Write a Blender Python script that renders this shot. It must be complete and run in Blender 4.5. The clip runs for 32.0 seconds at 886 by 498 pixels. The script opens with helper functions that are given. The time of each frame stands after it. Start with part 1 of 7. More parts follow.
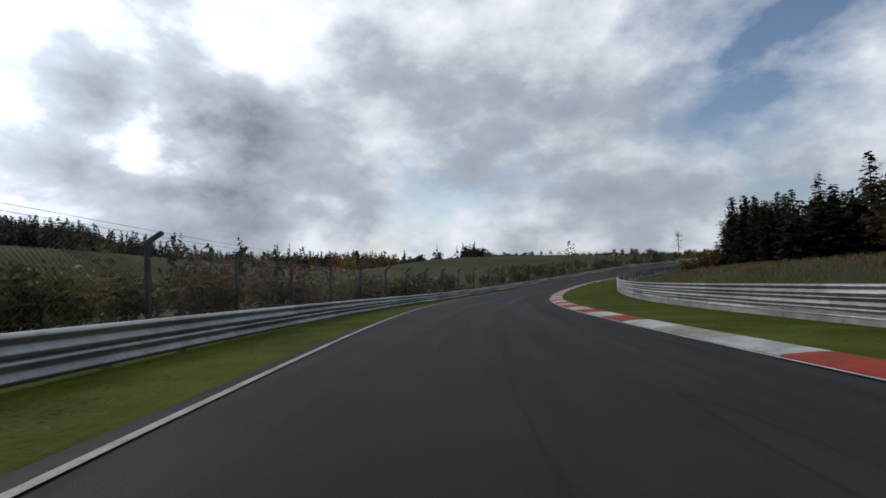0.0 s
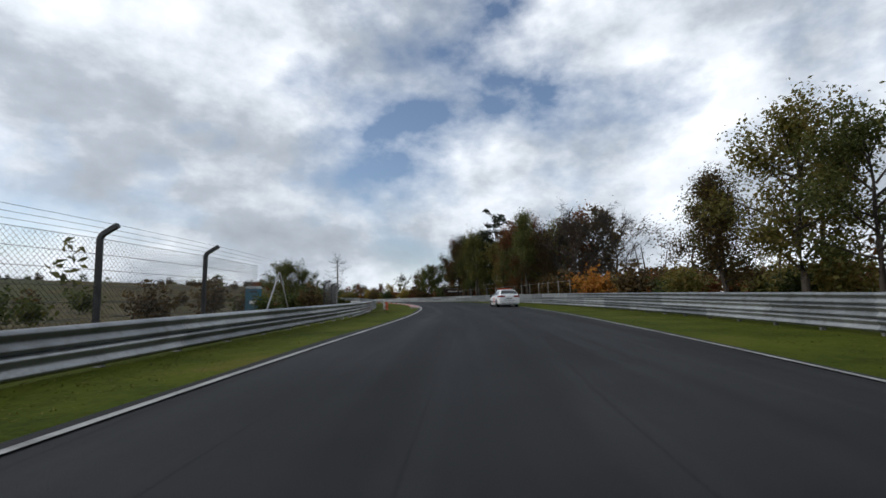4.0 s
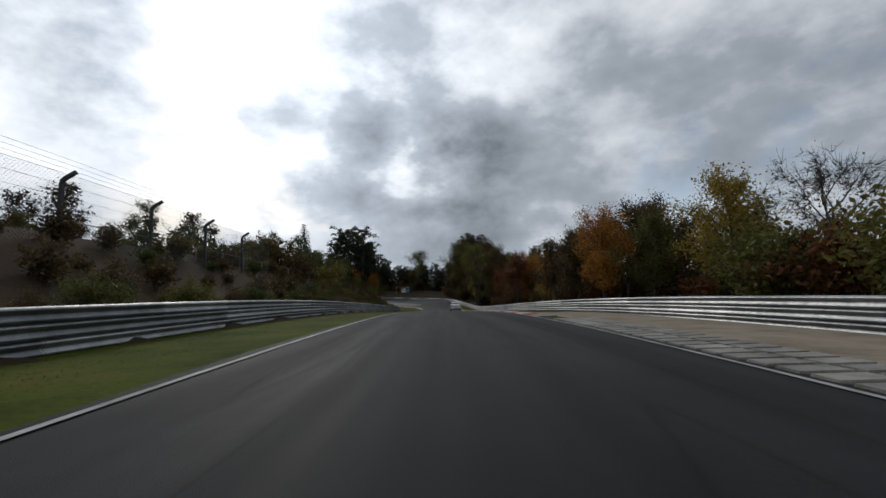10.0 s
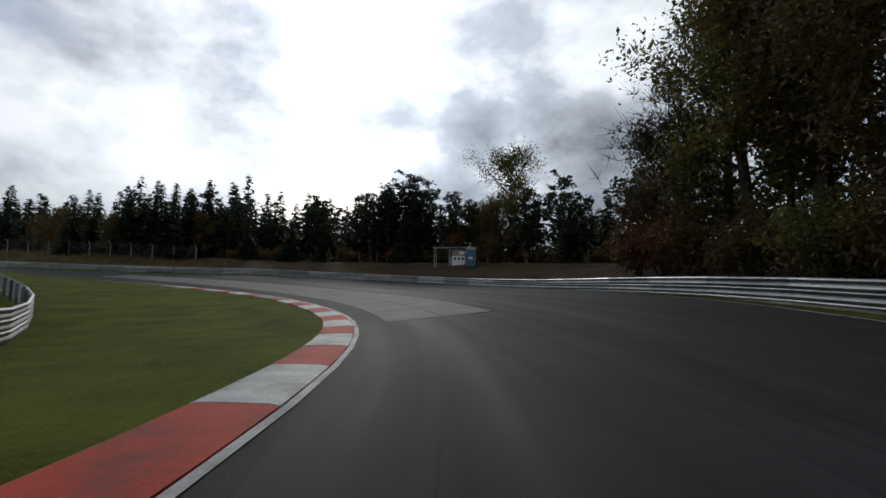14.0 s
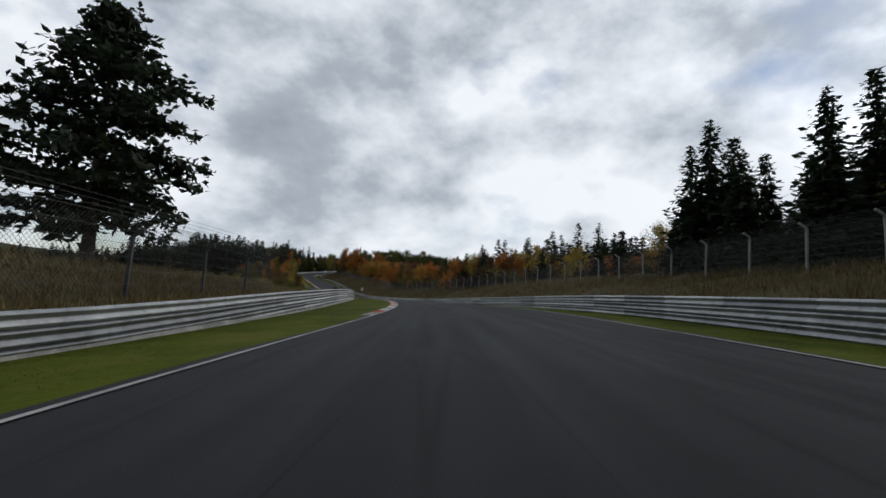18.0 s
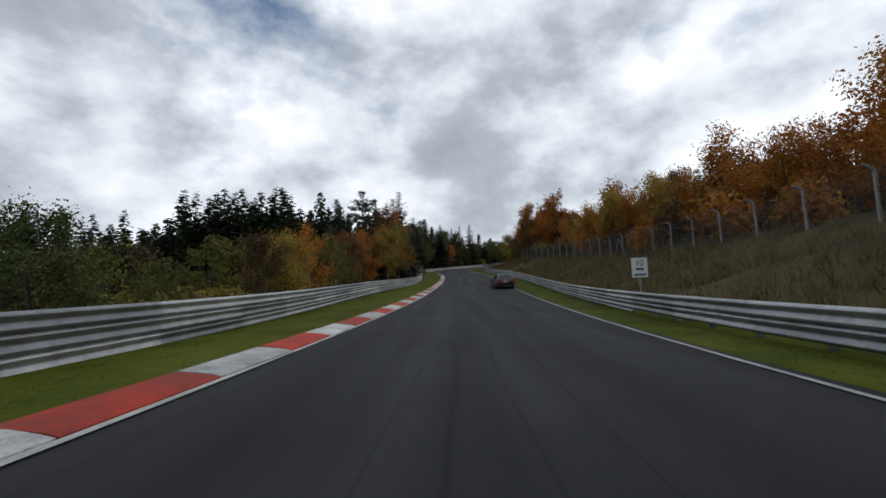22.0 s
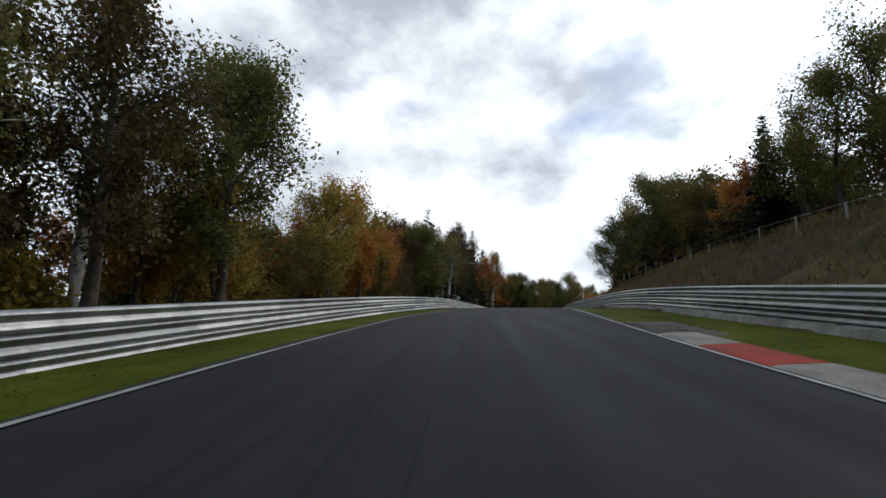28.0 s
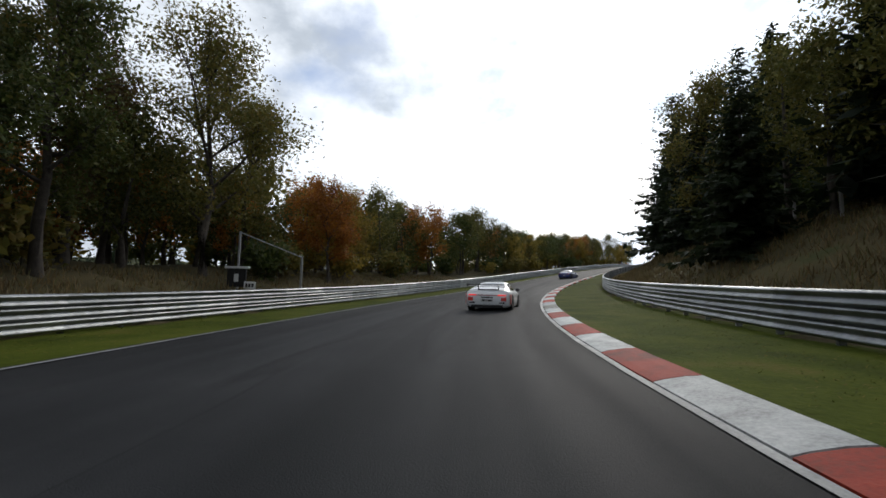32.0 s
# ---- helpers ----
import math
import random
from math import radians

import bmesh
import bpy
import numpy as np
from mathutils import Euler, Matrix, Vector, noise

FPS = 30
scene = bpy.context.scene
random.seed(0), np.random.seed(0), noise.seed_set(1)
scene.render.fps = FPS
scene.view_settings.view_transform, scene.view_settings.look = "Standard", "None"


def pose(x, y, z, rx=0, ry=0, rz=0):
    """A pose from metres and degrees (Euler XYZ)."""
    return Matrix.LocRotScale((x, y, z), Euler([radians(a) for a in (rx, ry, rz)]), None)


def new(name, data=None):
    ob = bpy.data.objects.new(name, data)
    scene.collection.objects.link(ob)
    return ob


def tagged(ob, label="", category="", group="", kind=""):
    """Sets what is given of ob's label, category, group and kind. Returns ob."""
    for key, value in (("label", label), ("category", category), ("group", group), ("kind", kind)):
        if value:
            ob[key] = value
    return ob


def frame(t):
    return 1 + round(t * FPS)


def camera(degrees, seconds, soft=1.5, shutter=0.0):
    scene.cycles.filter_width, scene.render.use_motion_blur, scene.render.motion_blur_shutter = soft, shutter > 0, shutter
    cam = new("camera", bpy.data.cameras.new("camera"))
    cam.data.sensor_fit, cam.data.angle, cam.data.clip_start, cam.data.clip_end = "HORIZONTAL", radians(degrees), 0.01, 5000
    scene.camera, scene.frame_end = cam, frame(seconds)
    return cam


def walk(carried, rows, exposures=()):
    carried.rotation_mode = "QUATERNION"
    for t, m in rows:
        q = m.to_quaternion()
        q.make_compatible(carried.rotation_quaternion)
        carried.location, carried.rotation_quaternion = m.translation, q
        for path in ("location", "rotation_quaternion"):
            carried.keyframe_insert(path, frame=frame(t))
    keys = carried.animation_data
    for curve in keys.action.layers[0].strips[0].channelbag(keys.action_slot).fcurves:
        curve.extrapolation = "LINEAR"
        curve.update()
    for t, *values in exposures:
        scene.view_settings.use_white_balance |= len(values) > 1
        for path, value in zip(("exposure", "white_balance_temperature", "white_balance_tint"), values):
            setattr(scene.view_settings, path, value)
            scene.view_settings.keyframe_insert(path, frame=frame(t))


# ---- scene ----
# ---- the course: one reference curve, driven by the camera ----
# A place is told by its station u (the second at which the camera passes it),
# its distance d to the left of the camera's line, and its height.
EYE = 1.15
MOUNT = 4.8
AIM = 1.66


def smooth(knots):
    """A smooth curve through (u, value) pairs, as a function."""
    k = np.array(knots, float).reshape(-1, 2)
    x, y = k[:, 0], k[:, 1]
    h, s = np.diff(x), np.diff(y) / np.diff(x)
    m = np.zeros(len(x))
    m[1:-1] = (s[:-1] * h[1:] + s[1:] * h[:-1]) / (h[:-1] + h[1:])
    m[0], m[-1] = s[0], s[-1]

    def f(q):
        q = np.asarray(q, float)
        i = np.clip(np.searchsorted(x, q) - 1, 0, len(h) - 1)
        w = (q - x[i]) / h[i]
        w = np.clip(w, 0, 1)
        return (y[i] * (1 + 2 * w) * (1 - w) ** 2 + m[i] * h[i] * w * (1 - w) ** 2
                + y[i + 1] * w * w * (3 - 2 * w) - m[i + 1] * h[i] * w * w * (1 - w))
    return f


def line(knots):
    k = np.array(knots, float).reshape(-1, 2)
    return lambda q: np.interp(q, k[:, 0], k[:, 1])


YAW = smooth([-4, 18, -1, 9, 0, 0, 0.5, -4.9, 1, -11.5, 1.5, -18.3, 2, -24.8, 2.5, -30.5, 3.3, -37.5, 4.5, -41.7, 5, -39.4,
              5.5, -35.9, 6, -32.1, 6.5, -24.8, 7, -17.0, 7.5, -8.2, 8, 1.2, 8.5, 10.8, 9, 18.3, 9.5, 24.1, 10, 28.4])
YAW_B = smooth([10, 28.4, 10.5, 30.7, 11, 31.6, 12, 31.6, 12.5, 31.5, 13, 32.2, 13.5, 34.5, 14, 41, 14.5, 52.2, 15, 65.6,
                15.5, 79, 16, 91.5, 16.7, 106, 17.5, 119, 18, 123.9, 18.5, 127.7, 19, 130.9, 19.5, 134, 20, 136.9])
YAW_C = smooth([20, 136.9, 20.5, 140, 21, 143, 21.5, 145.5, 22, 147.3, 22.5, 148.2, 23, 148.3, 23.5, 148, 24, 147.8, 24.5, 147.6,
                25, 144.2, 25.5, 136.8, 26, 129, 26.7, 120, 27.5, 111.2, 28, 106.8, 28.5, 103.4, 29, 99.9, 29.5, 96.4, 30, 92.8,
                30.5, 88.2, 31, 83, 31.5, 77.7, 32, 72.4, 33, 61, 34, 51, 35, 45, 37, 42, 41, 42])
SPEED = smooth([-4, 36, 0, 36, 1, 35, 2, 34, 3, 34, 4.5, 31, 5.5, 30, 7, 29, 8.5, 30, 10, 33, 11.5, 35, 12.5, 32, 13.5, 27,
                14.5, 23, 15.5, 22, 16.5, 25, 18, 29, 19, 32, 20, 34, 22, 36, 23.5, 36, 24.5, 34, 25.5, 32, 26.5, 33, 28, 35,
                30, 36, 31, 35, 32, 33, 41, 33])
GRADE = smooth([-4, -1.5, 0, -1.2, 1, -0.8, 1.5, 0.4, 2, 1.6, 2.5, 2.4, 3.5, 3.7, 4.5, 2.2, 6, 2, 8, 1.7, 9, 1.3, 10, 0.3, 10.5, -0.7,
                11, -1.8, 12, -2.4, 13, -1.6, 14, 0.2, 15, 1.2, 15.5, 1.8, 17.5, 1.7, 18, 1.1, 19, 0.4, 20, -0.4, 20.5, -1, 21, -0.7,
                21.5, 0.2, 22, 1.2, 22.5, 2.2, 23, 3.1, 23.5, 4, 24, 4.7, 24.5, 5, 25, 5, 26, 4.6, 27, 4.5, 28, 4.6, 28.5, 4.2, 29, 3])
GRADE_B = smooth([28, 4.6, 28.5, 4.2, 29, 3, 29.5, 1.9, 30, 0.7, 30.5, -0.4, 31, -1.3, 31.5, -1, 32, 0.1, 33, 2.2, 34, 4.2, 35, 4.8, 36.5, 3.8, 38, 2, 41, 1])
ROLL = smooth([-4, 0.8, 0, 0.8, 1, 0.3, 2, -0.6, 4.5, 0.3, 5, 0.2, 6, 0.3, 7.5, 1, 8, 0.8, 9, 0.8, 11, 0.9, 12.5, 1.2, 13, 1, 14, 0.5,
               15, 0.5, 17.5, 0.6, 18, 0.5, 19, 0.8, 20, 0.3, 21, 0.7, 22, 0.8, 23, 0.8, 24, 0, 25, 0.2, 28, -0.5, 29, -0.3, 30, 0.5,
               31, 0.3, 32, 0, 41, 0])
# How far the road leans down to the left, in degrees.
LEAN = smooth([-4, -0.5, 0, -0.5, 2, 0.8, 4.5, -0.4, 5.5, 1.3, 6.5, 1.5, 7.5, 0.7, 9, -0.5, 12, -1, 13.2, -0.8, 14, 1.5, 14.6, 3.6, 15.2, 3.6,
               16, 4, 17.5, 4.2, 18, 3.7, 18.5, 3.1, 19, 2.6, 19.5, 1.4, 20, 0.5, 20.5, -0.5, 21, -1, 21.5, -1.5, 22.5, -1.2, 23, -1.4, 23.7, 0,
               25, 0, 28, 0.5, 29, 1.2, 30, -0.7, 30.5, -0.9, 31, 0, 41, 0])
# The extra lean of the concrete trough in the tight bend, from its left edge to its outer rim.
DIP = smooth([-4, 0, 13.3, 0, 13.8, 0, 14.2, 0.4, 14.6, 2.4, 15, 4.2, 15.5, 3.4, 16, 3.2, 16.6, 2.4, 17.1, 0.6, 17.4, 0, 17.8, 0, 41, 0])
RIM_L, RIM_R = 2.3, -3.4
# How far the land inside the tight bend climbs towards the left barrier.
LIFT = smooth([-4, 0, 14.6, 0, 15.1, 0, 15.5, 0.2, 16.6, 0.9, 17.1, 1.2, 17.5, 0.8, 17.9, 0, 18.3, 0, 41, 0])
# Distances from the camera's line to the white lines and to the steel barriers.
LINE_L = smooth([-4, 2.4, 0, 2.45, 1.15, 4.4, 2.15, 4.8, 2.65, 4.8, 3.6, 3.9, 4.65, 2.6, 5.2, 2.5, 6.2, 2.2, 7.6, 1.05, 8.2, 1.25, 9.15, 2.7,
                 10.15, 3.6, 11.15, 3.35, 12.15, 3.1, 13.2, 2.5, 14.2, 1.45, 15.2, 1.4, 16.3, 2, 17.6, 3.8, 18.1, 3.9, 19.15, 1.75,
                 20.15, 1.95, 21.15, 3.4, 22.15, 3.0, 23.15, 1.65, 24.15, 0.78, 24.45, 0.95, 24.8, 2.2, 25.15, 3.9, 25.4, 4.75, 26.2, 5.3, 28.15, 3.65, 29.15, 2.1])
LINE_LB = smooth([28.15, 3.65, 29.15, 2.1, 30.15, 3.9, 31.15, 5.3, 32.2, 6.5, 34, 4.7, 41, 3.9])
LINE_R = smooth([-4, 5.3, 0, 5, 1.15, 3.5, 2.15, 2.85, 2.65, 3.2, 4.65, 5.5, 5.2, 5.7, 6.3, 6.1, 7.6, 7, 8.2, 6.8, 9.15, 5.3, 10.15, 4.2,
                 11.15, 4.5, 12.15, 4.9, 13.2, 5.7, 14.1, 8.0, 14.45, 10.2, 14.8, 11.6, 15.3, 14.5, 15.75, 16.5, 16.2, 14.5, 16.6, 9.4, 17, 6.4, 17.6, 5.7, 18.1, 6.1, 19.15, 6.7, 20.15, 6.1])
LINE_RB = smooth([20.15, 6.1, 21.15, 4.2, 22.15, 4.0, 23.15, 6.1, 24.15, 6.8, 24.6, 5.9, 25.15, 3.5, 25.5, 2.85, 26.2, 2.4, 28.15, 4.3, 29.15, 6, 30.15, 3.8, 31.15, 1.9,
                  32.2, 2.15, 34, 3.4, 41, 4])
RAIL_L = smooth([-4, 5.4, 0.2, 5.4, 1.2, 6.7, 2.2, 7.2, 2.7, 6.9, 3.6, 6.3, 4.7, 5.5, 5.2, 6.2, 6.25, 7.5, 7.3, 8.3, 7.9, 8.7, 8.3, 9, 9.3, 8.3,
                 10.2, 7.7, 11.2, 7.7, 12.2, 7, 13.2, 7.2, 14.2, 10.5, 14.7, 13, 15.2, 14.5, 16.5, 14.8, 17, 12.8, 17.35, 10.6, 17.8, 8, 18.3, 7.2, 19.2, 6.7,
                 20.2, 6.2, 21.2, 7.2, 22.2, 6.5, 23.2, 6.1, 24.1, 4.8, 25.2, 7.6, 26.2, 8.4])
RAIL_LB = smooth([25.2, 7.6, 26.2, 8.4, 28.2, 6.2, 29.15, 5.4, 30.2, 7.8, 31.2, 9.6, 32.3, 10.4, 34, 8, 41, 7])
RAIL_R = smooth([-4, 11, 0.4, 10.8, 1.4, 10, 2.3, 9, 2.9, 10, 4.9, 10.6, 5.4, 10.8, 6.4, 11.6, 7.9, 12.4, 8.5, 12, 9.3, 10.6, 10.2, 9.8,
                 11.3, 9.0, 12.4, 9.4, 13.4, 9.6, 14.2, 9.9, 14.8, 12.4, 15.3, 16.5, 15.75, 18.5, 16.2, 16.8, 16.6, 12.5, 17.1, 9.7, 17.8, 8.8, 18.3, 9.2, 19.3, 9.9, 20.3, 9.1])
RAIL_RB = smooth([20.3, 9.1, 21.2, 7.9, 22.2, 7.4, 23.3, 10.2, 24.3, 10, 25.2, 7.5, 26.2, 7, 28.3, 9.3, 29.3, 9.6, 30.2, 6.9, 31.2, 6.6, 32.3, 7.6,
                  34, 7.2, 41, 7.5])


def yaw_at(u):
    return np.where(u < 10, YAW(u), np.where(u < 20, YAW_B(u), YAW_C(u)))


def grade_at(u):
    return np.where(u < 28.5, GRADE(u), GRADE_B(u))


def line_l(u):
    return np.where(u < 28.65, LINE_L(u), LINE_LB(u))


def line_r(u):
    return np.where(u < 20.15, LINE_R(u), LINE_RB(u))


def rail_l(u):
    return np.where(u < 25.7, RAIL_L(u), RAIL_LB(u))


def rail_r(u):
    return np.where(u < 20.3, RAIL_R(u), RAIL_RB(u))


# How far the steel stands outside that distance, and how high its top rail is over the road.
SHIFT_L = smooth([-4, 0.3, 0.15, 0.3, 1.18, 0, 2.19, -0.45, 3.5, -0.1, 4.8, 0.2, 5.23, 0.3, 6.29, 0.05, 7.32, -0.3, 8.37, -0.05, 9.33, 0.3, 11.26, 0.45, 13.3, 0.4, 13.9, -0.8, 14.3, -2.0, 15, -1.3, 16, 0, 17, 0.2,
                  17.94, 0.5, 18.28, 0.3, 19.22, -0.1, 20.18, -0.4, 21.2, -0.45, 22.19, 0.1, 23.18, 0.25, 24.14, -0.1, 25.24, 0.4, 25.64, 0.15, 27.78, -0.45, 28.18, -0.1,
                  29.14, -0.3, 30.21, 0.15, 31.27, 0.4, 32.31, 0.5, 34, 0, 41, 0])
TOP_L = smooth([-4, 0.68, 0.15, 0.67, 1.18, 0.62, 2.19, 0.62, 3.5, 0.66, 4.8, 0.72, 5.23, 0.82, 6.29, 0.96, 7.32, 1.12, 8.37, 1.06, 9.33, 0.97, 10.27, 0.94, 11.26, 0.98, 12.28, 1.02,
                13.3, 0.98, 14.2, 1.05, 17, 1.05, 17.94, 0.92, 18.28, 0.8, 18.8, 1.05, 19.22, 1.15, 20.18, 0.87, 21.2, 0.78, 22.19, 0.88, 23.18, 1.08, 24.14, 0.8, 25.24, 0.82, 25.64, 0.74,
                27.78, 0.88, 28.18, 0.85, 29.14, 0.98, 30.21, 1.09, 31.27, 1.07, 32.31, 1.02, 34, 1.0, 41, 1.0])
SHIFT_R = smooth([-4, -0.1, 0.37, -0.15, 1.36, -0.15, 2.32, -0.4, 3.6, -0.1, 4.6, -0.1, 5.34, -0.9, 6.86, -1.0, 7.36, -0.9, 8.4, 0.3, 9.34, 0, 10.34, 0.3, 11.31, 0.35, 12.32, 0.05, 13.85, 0.5,
                  14.45, 0.9, 14.9, 0.3, 15.54, -0.9, 16.4, -0.3, 17.2, -0.2, 17.89, -0.6, 18.34, 0, 19.33, -0.1, 20.31, 0.4, 21.22, -0.8, 22.19, -1.2, 23.2, -0.7, 24.32, -0.25, 25.25, -0.85, 25.7, -1.2,
                  26.6, -0.5, 27.96, 0.5, 28.32, 0.1, 29.4, 0.6, 30.23, -0.05, 31.2, -0.8, 32.27, -0.45, 34, 0, 41, 0])
TOP_R = smooth([-4, 1.05, 0.37, 1.08, 1.36, 1.28, 2.32, 1.36, 3.4, 1.1, 4.98, 1.02, 5.34, 0.97, 6.86, 0.96, 7.36, 0.93, 8.4, 0.85, 9.34, 0.97, 10.34, 0.91, 11.31, 0.8, 12.32, 0.77, 13.85, 0.9,
                14.6, 0.8, 15.54, 0.66, 16.6, 0.8, 17.89, 0.8, 18.34, 0.93, 19.33, 0.88, 20.31, 0.76, 21.22, 0.78, 22.19, 0.72, 23.3, 0.8, 24.32, 0.82, 25.25, 0.77, 25.7, 1.02, 27, 1.15,
                27.96, 1.2, 28.32, 1.24, 29.4, 1.16, 30.23, 0.9, 31.2, 0.8, 32.27, 1.05, 34, 1.0, 41, 1.0])


def steel_l(u):
    return rail_l(u) + SHIFT_L(u)


def steel_r(u):
    return rail_r(u) + SHIFT_R(u)


STEP = 0.05
U = np.arange(-3, 40 + STEP / 2, STEP)
HEAD = np.radians(yaw_at(U) - AIM)
_v = SPEED(U) * STEP
_dx, _dy, _dz = -np.sin(HEAD) * _v, np.cos(HEAD) * _v, np.tan(np.radians(grade_at(U))) * _v


def _sum(a):
    c = np.concatenate([[0], np.cumsum((a[1:] + a[:-1]) / 2)])
    return c - c[np.argmin(np.abs(U))]


PX, PY, PZ, PS = _sum(_dx), _sum(_dy), _sum(_dz), _sum(_v)


def at(u, d=0.0, z=0.0):
    """The world's place at station u, d metres to the left of the line, z metres over the road."""
    h = np.radians(float(yaw_at(np.float64(u))) - AIM)
    return Vector((np.interp(u, U, PX) - math.cos(h) * d, np.interp(u, U, PY) - math.sin(h) * d, np.interp(u, U, PZ) + z - max(-12.0, min(12.0, d)) * math.tan(radians(float(LEAN(u))))
                   - max(RIM_R, min(RIM_L, d)) * math.tan(radians(float(DIP(u)))) + float(LIFT(u)) * max(0.0, min(1.0, (d - 3) / 8))))


def at_all(u, d, z=0.0):
    """The same for arrays of stations and distances."""
    u, d = np.asarray(u, float), np.asarray(d, float)
    h = np.radians(yaw_at(u) - AIM)
    up = (np.interp(u, U, PZ) + z - np.clip(d, -12, 12) * np.tan(np.radians(LEAN(u))) - np.clip(d, RIM_R, RIM_L) * np.tan(np.radians(DIP(u)))
          + LIFT(u) * np.clip((d - 3) / 8, 0, 1))
    return np.stack([np.interp(u, U, PX) - np.cos(h) * d, np.interp(u, U, PY) - np.sin(h) * d, up], 1)


def head_at(u):
    """The course's heading at station u, in degrees."""
    return float(yaw_at(np.float64(u))) - AIM


def station_at(s):
    return float(np.interp(s, PS, U))


# ---- the camera and its drive ----
cam = camera(86.8, 32.0, soft=1.6, shutter=0.0)
rows = []
for i in range(129):
    t = i * 0.25
    p = at(t, 0, EYE)
    rows.append((t, pose(p.x, p.y, p.z, 90 + MOUNT + float(grade_at(np.float64(t))), float(ROLL(t)) - float(LEAN(t)) - float(DIP(t)), float(yaw_at(np.float64(t))))))
walk(cam, rows, exposures=[(0, -0.3), (2, -0.3), (5, 0.1), (6, 0.1), (7, -0.15), (8, -0.35), (9, -0.45), (10, -0.65), (11, -0.55), (12, -0.45), (13, -0.3), (14, -0.5), (15, -0.7), (15.5, -0.65), (17.5, -0.25), (19, -0.4), (20, -0.25), (21, -0.15), (22, -0.1), (23.6, 0.2), (28, 0.1), (32, 0.0)])

# ---- sky and sun ----
SUN_AZ, SUN_EL = 50.0, 27.0
world = bpy.data.worlds.new("sky")
scene.world = world
world.use_nodes = True


class Net:
    """Short hand for node trees."""

    def __init__(self, tree):
        self.t = tree
        tree.nodes.clear()

    def n(self, kind):
        return self.t.nodes.new(kind)

    def put(self, socket, v):
        if isinstance(v, bpy.types.NodeSocket):
            self.t.links.new(v, socket)
        elif v is not None:
            socket.default_value = v

    def math(self, op, a, b=None, clamp=False):
        m = self.n("ShaderNodeMath")
        m.operation, m.use_clamp = op, clamp
        self.put(m.inputs[0], a)
        if b is not None:
            self.put(m.inputs[1], b)
        return m.outputs[0]

    def mix(self, f, a, b):
        m = self.n("ShaderNodeMix")
        m.data_type = "RGBA"
        self.put(m.inputs[0], f)
        self.put(m.inputs[6], a)
        self.put(m.inputs[7], b)
        return m.outputs[2]

    def ramp(self, f, stops):
        r = self.n("ShaderNodeValToRGB")
        e = r.color_ramp.elements
        while len(e) < len(stops):
            e.new(0.5)
        for k, (p, c) in zip(e, stops):
            k.position, k.color = p, (*c, 1) if len(c) == 3 else c
        self.put(r.inputs[0], f)
        return r.outputs[0]

    def noise(self, vec, scale, detail=4, rough=0.5, dist=0.0):
        m = self.n("ShaderNodeTexNoise")
        if vec is not None:
            self.put(m.inputs["Vector"], vec)
        for k, v in (("Scale", scale), ("Detail", detail), ("Roughness", rough), ("Distortion", dist)):
            m.inputs[k].default_value = v
        return m.outputs[0]


w = Net(world.node_tree)
way = w.n("ShaderNodeTexCoord").outputs["Generated"]
xyz = w.n("ShaderNodeSeparateXYZ")
w.put(xyz.inputs[0], way)
flat = w.n("ShaderNodeCombineXYZ")
w.put(flat.inputs[0], xyz.outputs[0])
w.put(flat.inputs[1], xyz.outputs[1])
w.put(flat.inputs[2], w.math("MULTIPLY", xyz.outputs[2], 1.6))
nishita = w.n("ShaderNodeTexSky")
nishita.sky_type, nishita.sun_disc = "NISHITA", False
nishita.sun_elevation, nishita.sun_rotation = radians(SUN_EL), radians(-SUN_AZ)
blue = w.n("ShaderNodeMix")
blue.data_type, blue.blend_type = "RGBA", "MULTIPLY"
w.put(blue.inputs[0], 1.0)
w.put(blue.inputs[6], nishita.outputs[0])
w.put(blue.inputs[7], (0.13, 0.13, 0.135, 1))


def toward(az, el):
    """The unit vector at an azimuth, leftwards from +y, and an elevation, in degrees."""
    a, e = radians(az), radians(el)
    return (-math.sin(a) * math.cos(e), math.cos(a) * math.cos(e), math.sin(e))


def lobe(az, el, tight):
    """1 in that direction, falling off round it."""
    d = w.n("ShaderNodeVectorMath")
    d.operation = "DOT_PRODUCT"
    w.put(d.inputs[0], way)
    d.inputs[1].default_value = toward(az, el)
    return w.math("POWER", w.math("MAXIMUM", d.outputs["Value"], 0.0), tight)


cover = w.noise(flat.outputs[0], 2.6, 10, 0.54, 0.0)
body = w.noise(flat.outputs[0], 4.2, 12, 0.55, 0.0)
bigs = w.noise(flat.outputs[0], 1.3, 3, 0.5, 0.1)
glow = lobe(SUN_AZ, SUN_EL, 9.0)
# The heavy grey cloud below the sun, and the blue gap to its right.
heavy = w.math("ADD", w.math("MULTIPLY", lobe(25, 13, 90.0), 1.1), w.math("MULTIPLY", lobe(33, 16, 90.0), 1.1))
gap = lobe(-27, 25, 45.0)
thick = w.math("ADD", w.math("MULTIPLY", body, 0.72), w.math("MULTIPLY", bigs, 0.42))
thick = w.math("ADD", thick, w.math("MULTIPLY", heavy, w.math("SUBTRACT", w.math("MULTIPLY", body, 0.5), 0.04)))
cloud = w.ramp(thick, [(0.46, (1.13, 1.18, 1.25)), (0.55, (0.87, 0.93, 1.01)), (0.65, (0.52, 0.58, 0.66)), (1.0, (0.12, 0.145, 0.18))])
lit = w.n("ShaderNodeVectorMath")
lit.operation = "SCALE"
w.put(lit.inputs[0], cloud)
w.put(lit.inputs[3], w.math("ADD", 0.95, w.math("MULTIPLY", glow, 1.0)))
